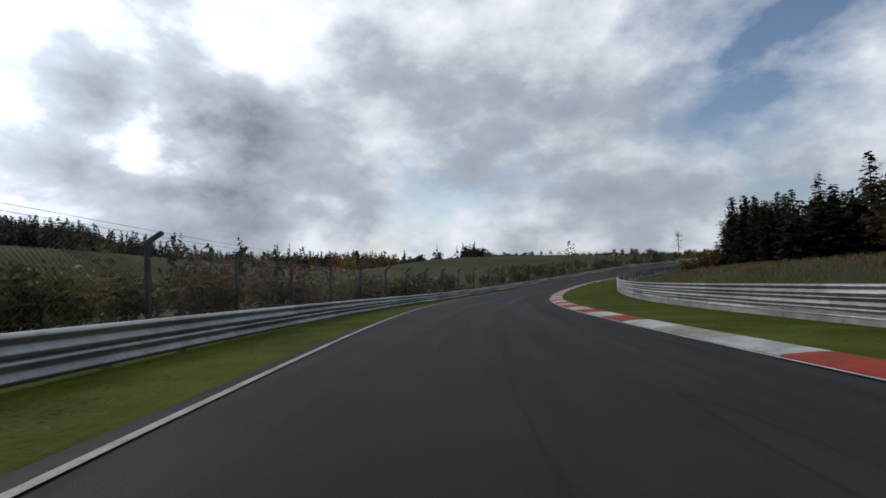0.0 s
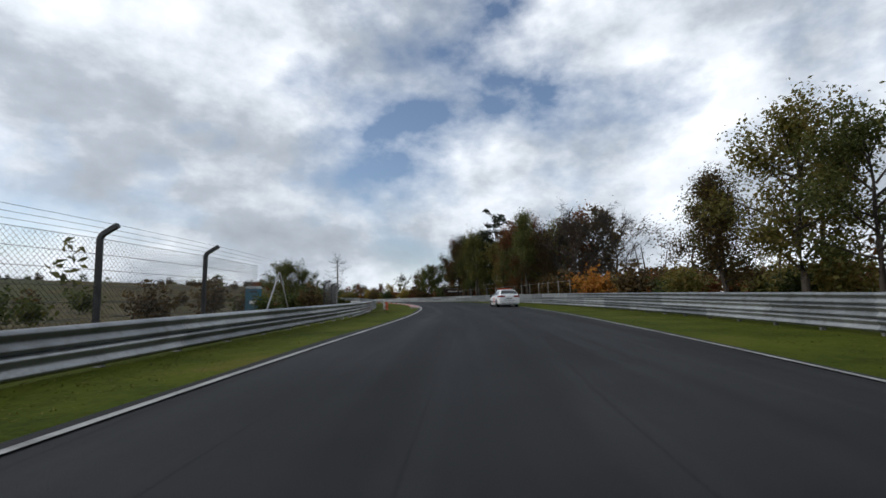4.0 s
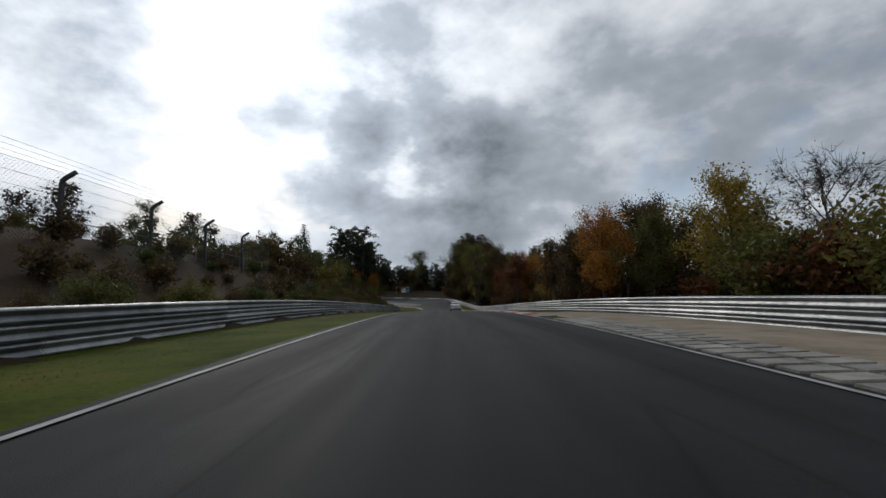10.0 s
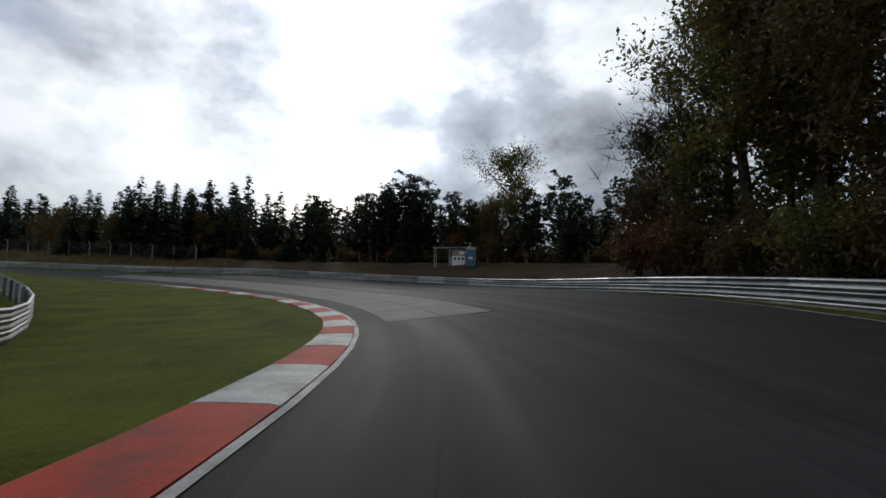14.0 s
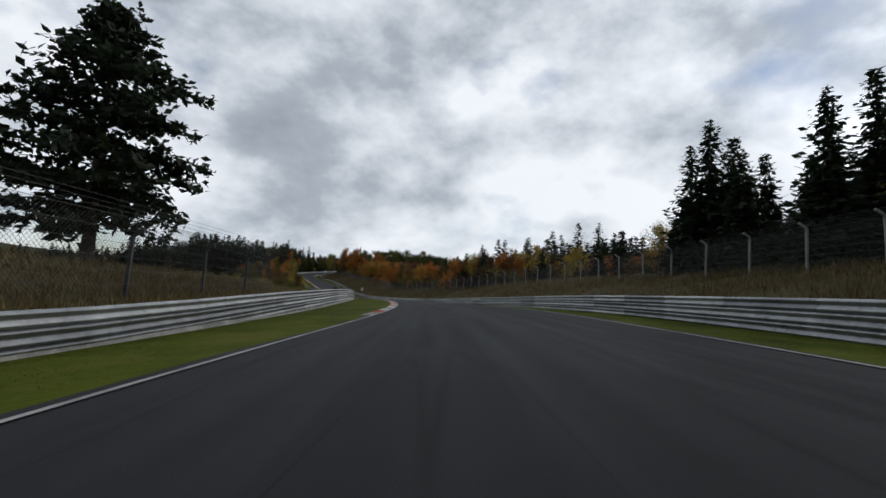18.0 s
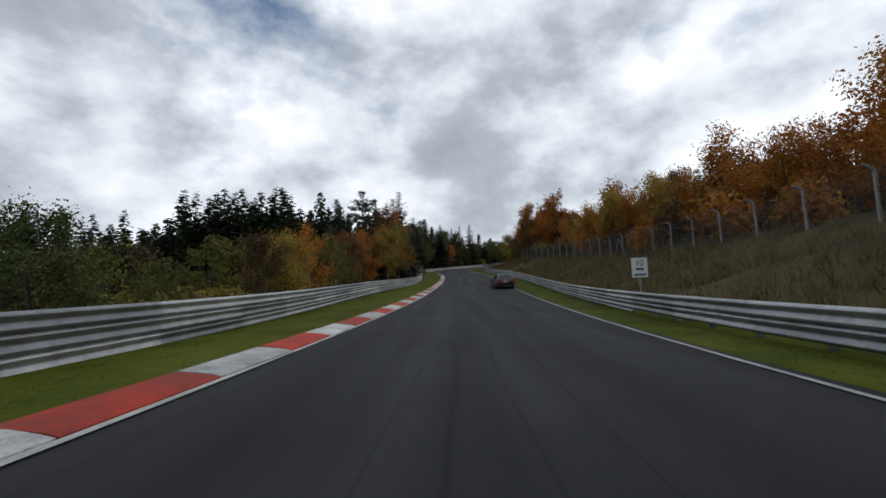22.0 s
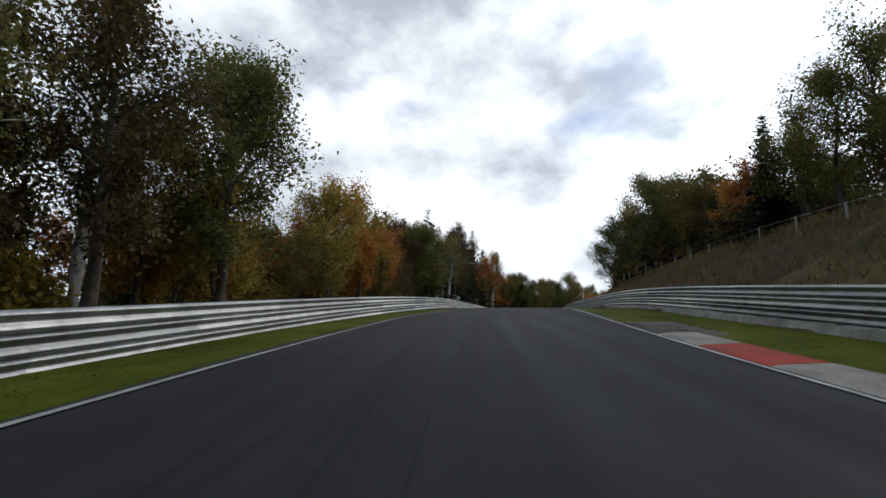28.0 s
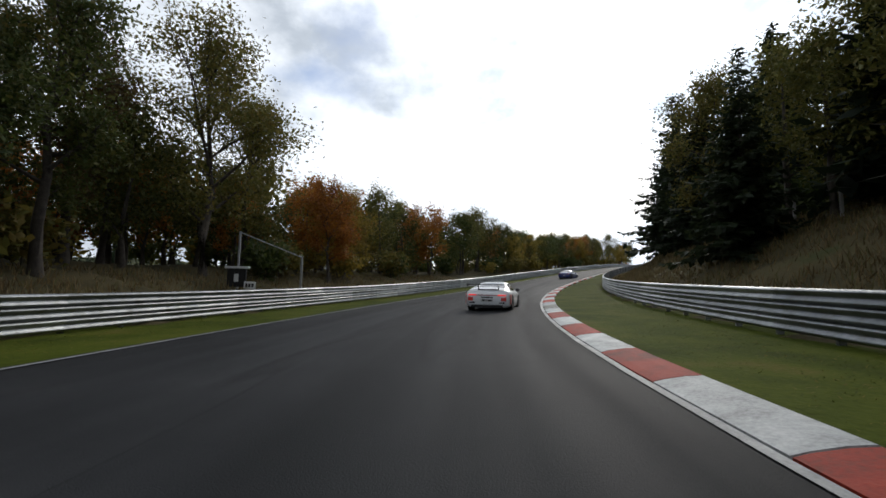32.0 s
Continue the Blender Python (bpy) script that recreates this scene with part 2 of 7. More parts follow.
cover = w.math("ADD", w.math("SUBTRACT", cover, w.math("MULTIPLY", gap, 0.07)), w.math("MULTIPLY", heavy, 0.2))
mask = w.ramp(cover, [(0.31, (0, 0, 0)), (0.47, (1, 1, 1))])
sky = w.mix(mask, blue.outputs[2], lit.outputs[0])
back = w.n("ShaderNodeBackground")
w.put(back.inputs[0], sky)
back.inputs[1].default_value = 1.0
w.put(w.n("ShaderNodeOutputWorld").inputs[0], back.outputs[0])

sun = new("sun", bpy.data.lights.new("sun", "SUN"))
sun.data.energy, sun.data.angle, sun.data.color = 1.0, radians(10), (1.0, 0.94, 0.85)
_d = Vector(toward(SUN_AZ, SUN_EL))
sun.matrix_world = Matrix.Translation((0, 0, 300)) @ (-_d).to_track_quat("-Z", "Y").to_matrix().to_4x4()

# ---- materials ----


def material(name, rough=0.8, metal=0.0, spec=0.5):
    m = bpy.data.materials.new(name)
    m.use_nodes = True
    k = Net(m.node_tree)
    b = k.n("ShaderNodeBsdfPrincipled")
    b.inputs["Roughness"].default_value, b.inputs["Metallic"].default_value = rough, metal
    b.inputs["Specular IOR Level"].default_value = spec
    k.put(k.n("ShaderNodeOutputMaterial").inputs[0], b.outputs[0])
    return m, k, b


def grainy(name, colors, scale=3.0, fine=60.0, rough=0.85, bump=0.15, metal=0.0, spec=0.4, vary=0.0, island=False):
    """A surface in up to four tones, mixed by a coarse and a fine grain, with a fine relief."""
    m, k, b = material(name, rough, metal, spec)
    place = k.n("ShaderNodeNewGeometry").outputs["Position"]
    a, f = k.noise(place, scale, 5, 0.6), k.noise(place, fine, 3, 0.6)
    t = k.math("ADD", k.math("MULTIPLY", a, 0.7), k.math("MULTIPLY", f, 0.3))
    n = len(colors)
    c = k.ramp(t, [(0.32 + 0.36 * i / max(1, n - 1), col) for i, col in enumerate(colors)])
    if vary:
        r = k.n("ShaderNodeNewGeometry").outputs["Random Per Island"] if island else k.n("ShaderNodeObjectInfo").outputs["Random"]
        hsv = k.n("ShaderNodeHueSaturation")
        k.put(hsv.inputs["Value"], k.math("ADD", 1 - vary / 2, k.math("MULTIPLY", r, vary)))
        k.put(hsv.inputs["Color"], c)
        c = hsv.outputs[0]
    k.put(b.inputs["Base Color"], c)
    if bump:
        q = k.n("ShaderNodeBump")
        q.inputs["Strength"].default_value, q.inputs["Distance"].default_value = bump, 0.02
        k.put(q.inputs["Height"], f)
        k.put(b.inputs["Normal"], q.outputs[0])
    return m


def leafy(name, colors, tree_vary=0.5, spec=0.25):
    """Foliage: each leaf clump and each tree takes its own tone; light comes through a little."""
    m, k, b = material(name, 0.6, 0, spec)
    geo, info = k.n("ShaderNodeNewGeometry"), k.n("ShaderNodeObjectInfo")
    t = k.math("ADD", k.math("MULTIPLY", geo.outputs["Random Per Island"], 1 - tree_vary), k.math("MULTIPLY", info.outputs["Random"], tree_vary))
    n = len(colors)
    c = k.ramp(t, [(0.12 + 0.76 * i / max(1, n - 1), col) for i, col in enumerate(colors)])
    k.put(b.inputs["Base Color"], c)
    tr = k.n("ShaderNodeBsdfTranslucent")
    k.put(tr.inputs[0], c)
    mx = k.n("ShaderNodeMixShader")
    mx.inputs[0].default_value = 0.4
    k.put(mx.inputs[1], b.outputs[0])
    k.put(mx.inputs[2], tr.outputs[0])
    out = [x for x in k.t.nodes if x.bl_idname == "ShaderNodeOutputMaterial"][0]
    k.put(out.inputs[0], mx.outputs[0])
    return m


def asphalt():
    """Dark asphalt: lengthwise wear in the driving line, repaired stretches, tar seams and fine grain."""
    m, k, b = material("asphalt", 0.72, 0, 0.09)
    place = k.n("ShaderNodeNewGeometry").outputs["Position"]
    along = k.n("ShaderNodeUVMap").outputs[0]

    def stretched(sx, sy, scale, detail=4):
        mp = k.n("ShaderNodeMapping")
        mp.inputs["Scale"].default_value = (sx, sy, 1)
        k.put(mp.inputs[0], along)
        return k.noise(mp.outputs[0], scale, detail, 0.55)
    t = k.math("ADD", k.math("MULTIPLY", k.noise(place, 0.35, 5, 0.6), 0.4), k.math("MULTIPLY", k.noise(place, 90, 3, 0.6), 0.2))
    t = k.math("ADD", t, k.math("MULTIPLY", stretched(1.1, 0.02, 1.0), 0.4))
    c = k.ramp(t, [(0.34, (0.011, 0.0115, 0.0125)), (0.5, (0.019, 0.0197, 0.0212)), (0.66, (0.030, 0.0305, 0.032))])
    patch = k.ramp(stretched(0.16, 0.012, 1.0, 1), [(0.52, (0, 0, 0)), (0.53, (1, 1, 1))])
    c = k.mix(k.math("MULTIPLY", patch, 0.3), c, (0.011, 0.0115, 0.012, 1))
    seam = k.ramp(k.math("ABSOLUTE", k.math("SUBTRACT", stretched(0.35, 0.02, 1.0, 2), 0.5)), [(0.0, (1, 1, 1)), (0.006, (0, 0, 0))])
    c = k.mix(k.math("MULTIPLY", seam, 0.55), c, (0.006, 0.006, 0.0065, 1))
    k.put(b.inputs["Base Color"], c)
    k.put(b.inputs["Roughness"], k.math("ADD", 0.55, k.math("MULTIPLY", stretched(0.9, 0.03, 1.3), 0.35)))
    q = k.n("ShaderNodeBump")
    q.inputs["Strength"].default_value, q.inputs["Distance"].default_value = 0.35, 0.02
    k.put(q.inputs["Height"], k.noise(place, 70, 3, 0.6))
    k.put(b.inputs["Normal"], q.outputs[0])
    return m


ASPHALT = asphalt()
CONCRETE = grainy("concrete_slab", [(0.045, 0.046, 0.046), (0.075, 0.076, 0.075), (0.105, 0.105, 0.10)], 0.8, 50, 0.8, 0.2, vary=0.25)
PAINT = grainy("road_paint", [(0.10, 0.10, 0.098), (0.25, 0.25, 0.245), (0.4, 0.4, 0.385)], 1.2, 30, 0.7, 0.1)
KERB_RED = grainy("kerb_red", [(0.10, 0.032, 0.022), (0.27, 0.026, 0.012), (0.36, 0.04, 0.018)], 1.5, 25, 0.75, 0.3, vary=0.35, spec=0.2)
KERB_WHITE = grainy("kerb_white", [(0.12, 0.12, 0.115), (0.32, 0.33, 0.325), (0.50, 0.50, 0.485)], 1.5, 25, 0.7, 0.3, vary=0.35)
KERB_BARE = grainy("kerb_bare_concrete", [(0.10, 0.095, 0.085), (0.2, 0.19, 0.17), (0.3, 0.29, 0.26)], 1.5, 25, 0.85, 0.4, vary=0.3)
GRASS = grainy("mown_grass", [(0.019, 0.026, 0.004), (0.040, 0.053, 0.005), (0.062, 0.075, 0.008), (0.094, 0.079, 0.018)], 0.45, 11, 0.9, 0.9, spec=0.04)
FIELD = grainy("meadow", [(0.018, 0.020, 0.007), (0.034, 0.038, 0.012), (0.056, 0.052, 0.020)], 0.06, 2.5, 0.9, 0.6, spec=0.1)
DRY = grainy("dry_grass", [(0.020, 0.019, 0.009), (0.042, 0.036, 0.016), (0.072, 0.057, 0.027), (0.042, 0.049, 0.017)], 0.35, 9, 0.95, 1.0, spec=0.1)
FLOOR = grainy("forest_floor", [(0.018, 0.014, 0.009), (0.035, 0.025, 0.014), (0.055, 0.035, 0.018)], 0.3, 6, 0.95, 1.0, spec=0.1)
SAND = grainy("gravel_bank", [(0.14, 0.11, 0.08), (0.24, 0.2, 0.15), (0.3, 0.26, 0.2)], 0.8, 25, 0.95, 0.8, spec=0.1)


def steel():
    m, k, b = material("galvanised_steel", 0.35, 0.8, 0.45)
    place = k.n("ShaderNodeNewGeometry").outputs["Position"]
    info = k.n("ShaderNodeObjectInfo").outputs["Random"]
    t = k.math("ADD", k.math("MULTIPLY", k.noise(place, 1.2, 5, 0.65), 0.6), k.math("MULTIPLY", info, 0.4))
    c = k.ramp(t, [(0.2, (0.11, 0.12, 0.128)), (0.5, (0.24, 0.25, 0.26)), (0.75, (0.38, 0.39, 0.395)), (0.9, (0.52, 0.53, 0.525))])
    dirt = k.ramp(k.noise(place, 3.5, 6, 0.7), [(0.5, (0, 0, 0)), (0.68, (1, 1, 1))])
    k.put(b.inputs["Base Color"], k.mix(k.math("MULTIPLY", dirt, 0.45), c, (0.09, 0.075, 0.055, 1)))
    k.put(b.inputs["Roughness"], k.math("ADD", 0.28, k.math("MULTIPLY", k.noise(place, 6, 4), 0.32)))
    q = k.n("ShaderNodeBump")
    q.inputs["Strength"].default_value, q.inputs["Distance"].default_value = 0.12, 0.02
    k.put(q.inputs["Height"], k.noise(place, 2.2, 4))
    k.put(b.inputs["Normal"], q.outputs[0])
    return m


STEEL = steel()
FOOTING = grainy("cast_concrete", [(0.10, 0.10, 0.095), (0.2, 0.2, 0.19), (0.32, 0.32, 0.3)], 1.1, 18, 0.85, 0.5)
POST = grainy("fence_post_steel", [(0.022, 0.022, 0.023), (0.04, 0.04, 0.042), (0.065, 0.065, 0.064)], 2, 30, 0.6, 0.1, 0.3)
WIRE = grainy("fence_wire", [(0.035, 0.035, 0.035), (0.075, 0.075, 0.075)], 3, 30, 0.55, 0.0, 0.4)
POST_PALE = grainy("fence_post_concrete", [(0.16, 0.155, 0.145), (0.26, 0.25, 0.235)], 2, 30, 0.85, 0.2)
BARK = grainy("bark", [(0.022, 0.018, 0.014), (0.045, 0.036, 0.028), (0.075, 0.062, 0.05)], 4, 30, 0.9, 1.0, vary=0.4)
BARK_PINE = grainy("pine_bark", [(0.03, 0.022, 0.016), (0.07, 0.045, 0.03), (0.11, 0.065, 0.04)], 4, 30, 0.9, 1.0, vary=0.4)
BARK_BIRCH = grainy("birch_bark", [(0.04, 0.04, 0.04), (0.3, 0.3, 0.28), (0.45, 0.44, 0.42)], 3, 20, 0.8, 0.5)
LEAF = {
    "green": leafy("green_leaves", [(0.026, 0.040, 0.011), (0.05, 0.068, 0.017), (0.078, 0.095, 0.025), (0.115, 0.105, 0.028)]),
    "olive": leafy("olive_leaves", [(0.045, 0.052, 0.014), (0.085, 0.09, 0.022), (0.135, 0.125, 0.03), (0.17, 0.125, 0.03)]),
    "orange": leafy("orange_leaves", [(0.15, 0.05, 0.012), (0.27, 0.10, 0.016), (0.38, 0.155, 0.022), (0.31, 0.18, 0.035)]),
    "red": leafy("russet_leaves", [(0.06, 0.026, 0.013), (0.12, 0.045, 0.018), (0.17, 0.065, 0.02), (0.10, 0.055, 0.02)]),
    "yellow": leafy("yellow_leaves", [(0.14, 0.10, 0.018), (0.24, 0.17, 0.025), (0.32, 0.23, 0.04), (0.15, 0.13, 0.03)]),
    "brown": leafy("brown_leaves", [(0.035, 0.026, 0.013), (0.07, 0.048, 0.018), (0.105, 0.065, 0.022), (0.065, 0.06, 0.02)]),
    "spruce": leafy("spruce_needles", [(0.008, 0.013, 0.007), (0.014, 0.022, 0.011), (0.022, 0.032, 0.014), (0.03, 0.038, 0.016)]),
    "pine": leafy("pine_needles", [(0.014, 0.02, 0.011), (0.024, 0.032, 0.016), (0.036, 0.045, 0.022)]),
}

# ---- mesh helpers ----


def mesh_of(name, verts, faces, mats=(), index=None, shade=False):
    me = bpy.data.meshes.new(name)
    if isinstance(faces, np.ndarray):
        v, f = np.asarray(verts, np.float32), faces.astype(np.int32)
        me.vertices.add(len(v))
        me.vertices.foreach_set("co", v.ravel())
        me.loops.add(f.size)
        me.loops.foreach_set("vertex_index", f.ravel())
        me.polygons.add(len(f))
        me.polygons.foreach_set("loop_start", np.arange(len(f), dtype=np.int32) * f.shape[1])
        me.update(calc_edges=True)
    else:
        me.from_pydata([tuple(v) for v in verts], [], faces)
    for m in mats:
        me.materials.append(m)
    if index is not None:
        me.polygons.foreach_set("material_index", np.asarray(index, np.int32))
    if shade:
        me.polygons.foreach_set("use_smooth", np.ones(len(me.polygons), bool))
    me.update()
    return me


def under(ob, parent):
    ob.parent = parent
    return ob


def strip_mesh(name, us, edges, mat, shade=True):
    """A ribbon along the course: edges gives, for a station, the (d, z) of each seam from left to right."""
    verts, faces = [], []
    n = 0
    for u in us:
        e = edges(u)
        n = len(e)
        verts += [at(u, d, z) for d, z in e]
    for i in range(len(us) - 1):
        for j in range(n - 1):
            a = i * n + j
            faces.append((a, a + n, a + n + 1, a + 1))
    me = mesh_of(name, verts, faces, (mat,), shade=shade)
    # The map gives metres across and along the course.
    flatmap = np.array([(d, np.interp(u, U, PS)) for u in us for d, _ in edges(u)])
    idx = np.empty(len(me.loops), np.int32)
    me.loops.foreach_get("vertex_index", idx)
    me.uv_layers.new(name="course").data.foreach_set("uv", flatmap[idx].astype(np.float32).ravel())
    if me.polygons and me.polygons[0].normal.z < 0:
        me.flip_normals()
    return me


# ---- the ground ----
# Height of the land twelve metres and more outside the barriers, left and right, by station.
BANK_L = line([-4, -0.5, 4, -0.3, 6.7, 0, 7.1, 1.8, 7.6, 3.4, 8.6, 2.9, 9.2, 3.4, 10, 4.2, 12, 5.2, 13, 5.0, 13.5, 4.9, 13.9, 3.6, 14.4, 1.0, 16.5, 1.0, 17.4, 2.7, 18.6, 2.3, 19.6, 1.7, 20.0, 0.4, 20.5, -2.8,
               21, -4.5, 23, -3, 24, -0.6, 26, 0.4, 28, -0.3, 31, 0.2, 31.6, 1.9, 33, 2.3, 35, 0.5, 41, 0])
BANK_R = line([-4, 2.2, 1.5, 2.4, 3, 0.8, 5, 0.2, 9, 0.2, 12, 0.4, 14, 0.6, 15, 2.2, 15.6, 3.0, 16.4, 2.8, 17, 2.0, 17.4, 2.6, 19, 3.2, 20, 4, 23, 3.8, 24.4, 3.2, 25.5, 2.6, 26.6, 4.5, 28, 6.2,
               29.3, 5.6, 30.5, 4.8, 31.4, 4, 32.5, 5, 34, 5, 36, 3, 41, 2])
SL_U, SL_X, SL_Y, SL_Z, SL_H = U[::2], PX[::2], PY[::2], PZ[::2], HEAD[::2]
SL_T = np.tan(np.radians(LEAN(SL_U)))
SL_D = np.tan(np.radians(DIP(SL_U)))
SL_LIFT = LIFT(SL_U)
SL_BL, SL_BR, SL_RL, SL_RR = BANK_L(SL_U), BANK_R(SL_U), rail_l(SL_U), rail_r(SL_U)


def land(x, y):
    """Ground height, distance from the course and nearest station, for arrays of places."""
    x, y = np.atleast_1d(np.asarray(x, float)), np.atleast_1d(np.asarray(y, float))
    out_z, out_d, out_u = np.empty(len(x)), np.empty(len(x)), np.empty(len(x))
    for a in range(0, len(x), 4000):
        dx, dy = x[a:a + 4000, None] - SL_X, y[a:a + 4000, None] - SL_Y
        q = dx * dx + dy * dy
        near = q.argmin(1)
        dist = np.sqrt(q.min(1))
        side = -(dx * np.cos(SL_H) + dy * np.sin(SL_H))
        left = side > 0
        o = np.sqrt(q) - np.where(left, SL_RL, SL_RR) - 1.6
        s = np.clip(o / 11.0, 0, 1)
        away = np.where(left, 1, -1) * np.sqrt(q)
        h = SL_Z - np.clip(away, -12, 12) * SL_T - np.clip(away, RIM_R, RIM_L) * SL_D + SL_LIFT * np.clip((away - 3) / 8, 0, 1) + np.where(left, SL_BL, SL_BR) * s * s * (3 - 2 * s) + np.where(o > 0, 0, -0.3)
        soft = (3 + 0.22 * dist)[:, None]
        wgt = np.exp(-(np.sqrt(q) - dist[:, None]) / soft * 2)
        out_z[a:a + 4000] = (h * wgt).sum(1) / wgt.sum(1)
        inner = (o[np.arange(len(near)), near] < -0.5)
        off_d = np.where(left[np.arange(len(near)), near], dist, -dist)
        flat_d = np.clip(off_d, -12, 12)
        out_z[a:a + 4000] = np.where(inner, SL_Z[near] - flat_d * SL_T[near] - np.clip(off_d, RIM_R, RIM_L) * SL_D[near] + SL_LIFT[near] * np.clip((off_d - 3) / 8, 0, 1) - 0.3, out_z[a:a + 4000])
        out_d[a:a + 4000] = np.where(left[np.arange(len(near)), near], dist, -dist)
        out_u[a:a + 4000] = SL_U[near]
    return out_z, out_d, out_u


def rise(x, y, d):
    """Slow swell of the country, growing with the distance from the course."""
    far = np.clip((np.abs(d) - 25) / 150, 0, 3)
    hills = 95 * np.exp(-((x + 150) / 900.0) ** 2 - ((y + 1500) / 330.0) ** 2) + 60 * np.exp(-((x + 1500) / 500.0) ** 2 - ((y + 700) / 600.0) ** 2)
    return hills * np.clip((np.abs(d) - 300) / 400, 0, 1) + far * (2.2 * np.sin(x / 83.0 + 1) + 1.8 * np.cos(y / 97.0) + 0.8 * np.sin((x + y) / 41.0))


def ground_at(x, y):
    z, d, _ = land(x, y)
    return float((z + rise(np.atleast_1d(x), np.atleast_1d(y), d))[0])


def build_ground():
    cell, reach = 2.5, 55.0
    x0, x1, y0, y1 = PX.min() - 60, PX.max() + 60, PY.min() - 60, PY.max() + 60
    gx, gy = np.arange(x0, x1, cell), np.arange(y0, y1, cell)
    xx, yy = np.meshgrid(gx, gy, indexing="ij")
    fx, fy = xx.ravel(), yy.ravel()
    keep = np.zeros(len(fx), bool)
    for a in range(0, len(fx), 8000):
        q = (fx[a:a + 8000, None] - SL_X[::6]) ** 2 + (fy[a:a + 8000, None] - SL_Y[::6]) ** 2
        keep[a:a + 8000] = q.min(1) < reach ** 2
    idx = -np.ones(len(fx), int)
    idx[keep] = np.arange(keep.sum())
    kx, ky = fx[keep], fy[keep]
    z, d, u = land(kx, ky)
    rng = np.random.default_rng(4)
    off = np.abs(d) - np.where(d > 0, rail_l(u), rail_r(u))
    z = z + rise(kx, ky, d) + np.where(off > 2, rng.normal(0, 0.12, len(kx)), 0)
    verts = np.stack([kx, ky, z], 1)
    ny = len(gy)
    idx = idx.reshape(len(gx), ny)
    a, b, c, e = idx[:-1, :-1], idx[1:, :-1], idx[1:, 1:], idx[:-1, 1:]
    ok = (a >= 0) & (b >= 0) & (c >= 0) & (e >= 0)
    quads = np.stack([a[ok], b[ok], c[ok], e[ok]], 1)
    mu, md = u[quads[:, 0]], d[quads[:, 0]]
    wood = (((md > 0) & (((mu > 23.4) & (mu < 31.3)) | ((mu > 9.6) & (mu < 13.9)))) |
            ((md < 0) & (((mu > 2.2) & (mu < 9)) | ((mu > 10.3) & (mu < 17)) | ((mu > 28.6) & (mu < 31)))))
    mown = ((md > 0) & (((mu > 13.8) & (mu < 16.8)))) | ((md < 0) & (mu < 2.4))
    index = np.where(mown, 1, np.where(wood, 2, 0))
    # The middle and far country, in coarser cells that dip under the finer ones.
    faces, marks = [quads], [index]
    for big, span, hem, dip in ((10.0, 330.0, 46.0, 1.0), (80.0, 2600.0, 300.0, 9.0)):
        hx = np.arange((x0 + x1) / 2 - (x1 - x0) / 2 - span, (x0 + x1) / 2 + (x1 - x0) / 2 + span, big)
        hy = np.arange((y0 + y1) / 2 - (y1 - y0) / 2 - span, (y0 + y1) / 2 + (y1 - y0) / 2 + span, big)
        bx, by = [g.ravel() for g in np.meshgrid(hx, hy, indexing="ij")]
        bz, bd, _ = land(bx, by)
        bz = bz + rise(bx, by, bd) - np.where(np.abs(bd) < hem, dip, 0.0)
        base = len(verts)
        verts = np.concatenate([verts, np.stack([bx, by, bz], 1)])
        g = np.arange(len(bx)).reshape(len(hx), len(hy)) + base
        far = np.stack([g[:-1, :-1].ravel(), g[1:, :-1].ravel(), g[1:, 1:].ravel(), g[:-1, 1:].ravel()], 1)
        if big == 10.0:
            far = far[np.abs(bd)[far - base].max(1) > 30]
        else:
            far = far[np.abs(bd)[far - base].max(1) > 200]
        faces.append(far)
        marks.append(np.full(len(far), 1))
    faces, index = np.concatenate(faces), np.concatenate(marks)
    me = mesh_of("ground", verts, faces, (DRY, FIELD, FLOOR), index, True)
    tagged(new("ground", me), "rolling ground of dry grass, meadow and forest floor", "ground", kind="structure")


build_ground()
US = np.arange(-2.9, 39.5, 0.1)


def wob(u, k):
    return 0.06 * math.sin(u * 7.3 + k) + 0.05 * math.sin(u * 17.1 + 2 * k)


road = new("road", strip_mesh("road", US, lambda u: [(float(line_l(u)) + 0.32 + wob(u, 1), 0.0), (0.6, 0.035), (-min(1.5, 0.4 * float(line_r(u))), 0.035), (-min(-RIM_R, 0.8 * float(line_r(u))), 0.02), (-float(line_r(u)) - 0.32 - wob(u, 4), 0.0)], ASPHALT))
tagged(road, "dark grey asphalt race track, slightly damp and worn", "road", kind="structure")


def verge(name, side):
    def edges(u):
        a, b = float(line_l(u) if side > 0 else line_r(u)), float(steel_l(u) if side > 0 else steel_r(u))
        pts = [(side * (a + 0.2), -0.03), (side * (a + 0.45), -0.005), (side * (a + (b - a) * 0.35), -0.02), (side * (a + (b - a) * 0.7), -0.025), (side * (b + 0.3), -0.05), (side * (b + 3.4), -0.14)]
        return pts if side > 0 else pts[::-1]
    ob = new(name, strip_mesh(name, US, edges, GRASS))
    return tagged(ob, "mown green grass verge beside the track", "grass verge", kind="structure")


verge("verge_left", 1)
verge("verge_right", -1)


def paint_line(name, side, u0=-2.9, u1=39.5):
    def edges(u):
        a = float(line_l(u) if side > 0 else line_r(u))
        e = [(side * (a + 0.09), 0.018), (side * (a - 0.025), 0.022)]
        return e if side > 0 else e[::-1]
    return tagged(new(name, strip_mesh(name, np.arange(u0, u1, 0.1), edges, PAINT)), "worn white edge line painted on the asphalt", "road marking", kind="structure")


def gravel_edges(u):
    a, b = float(line_r(u)), float(steel_r(u))
    return [(-(b + 0.25), -0.02), (-(b - 0.2), 0.02), (-(a + (b - a) * 0.5), 0.012), (-(a + 1.2), 0.004)]


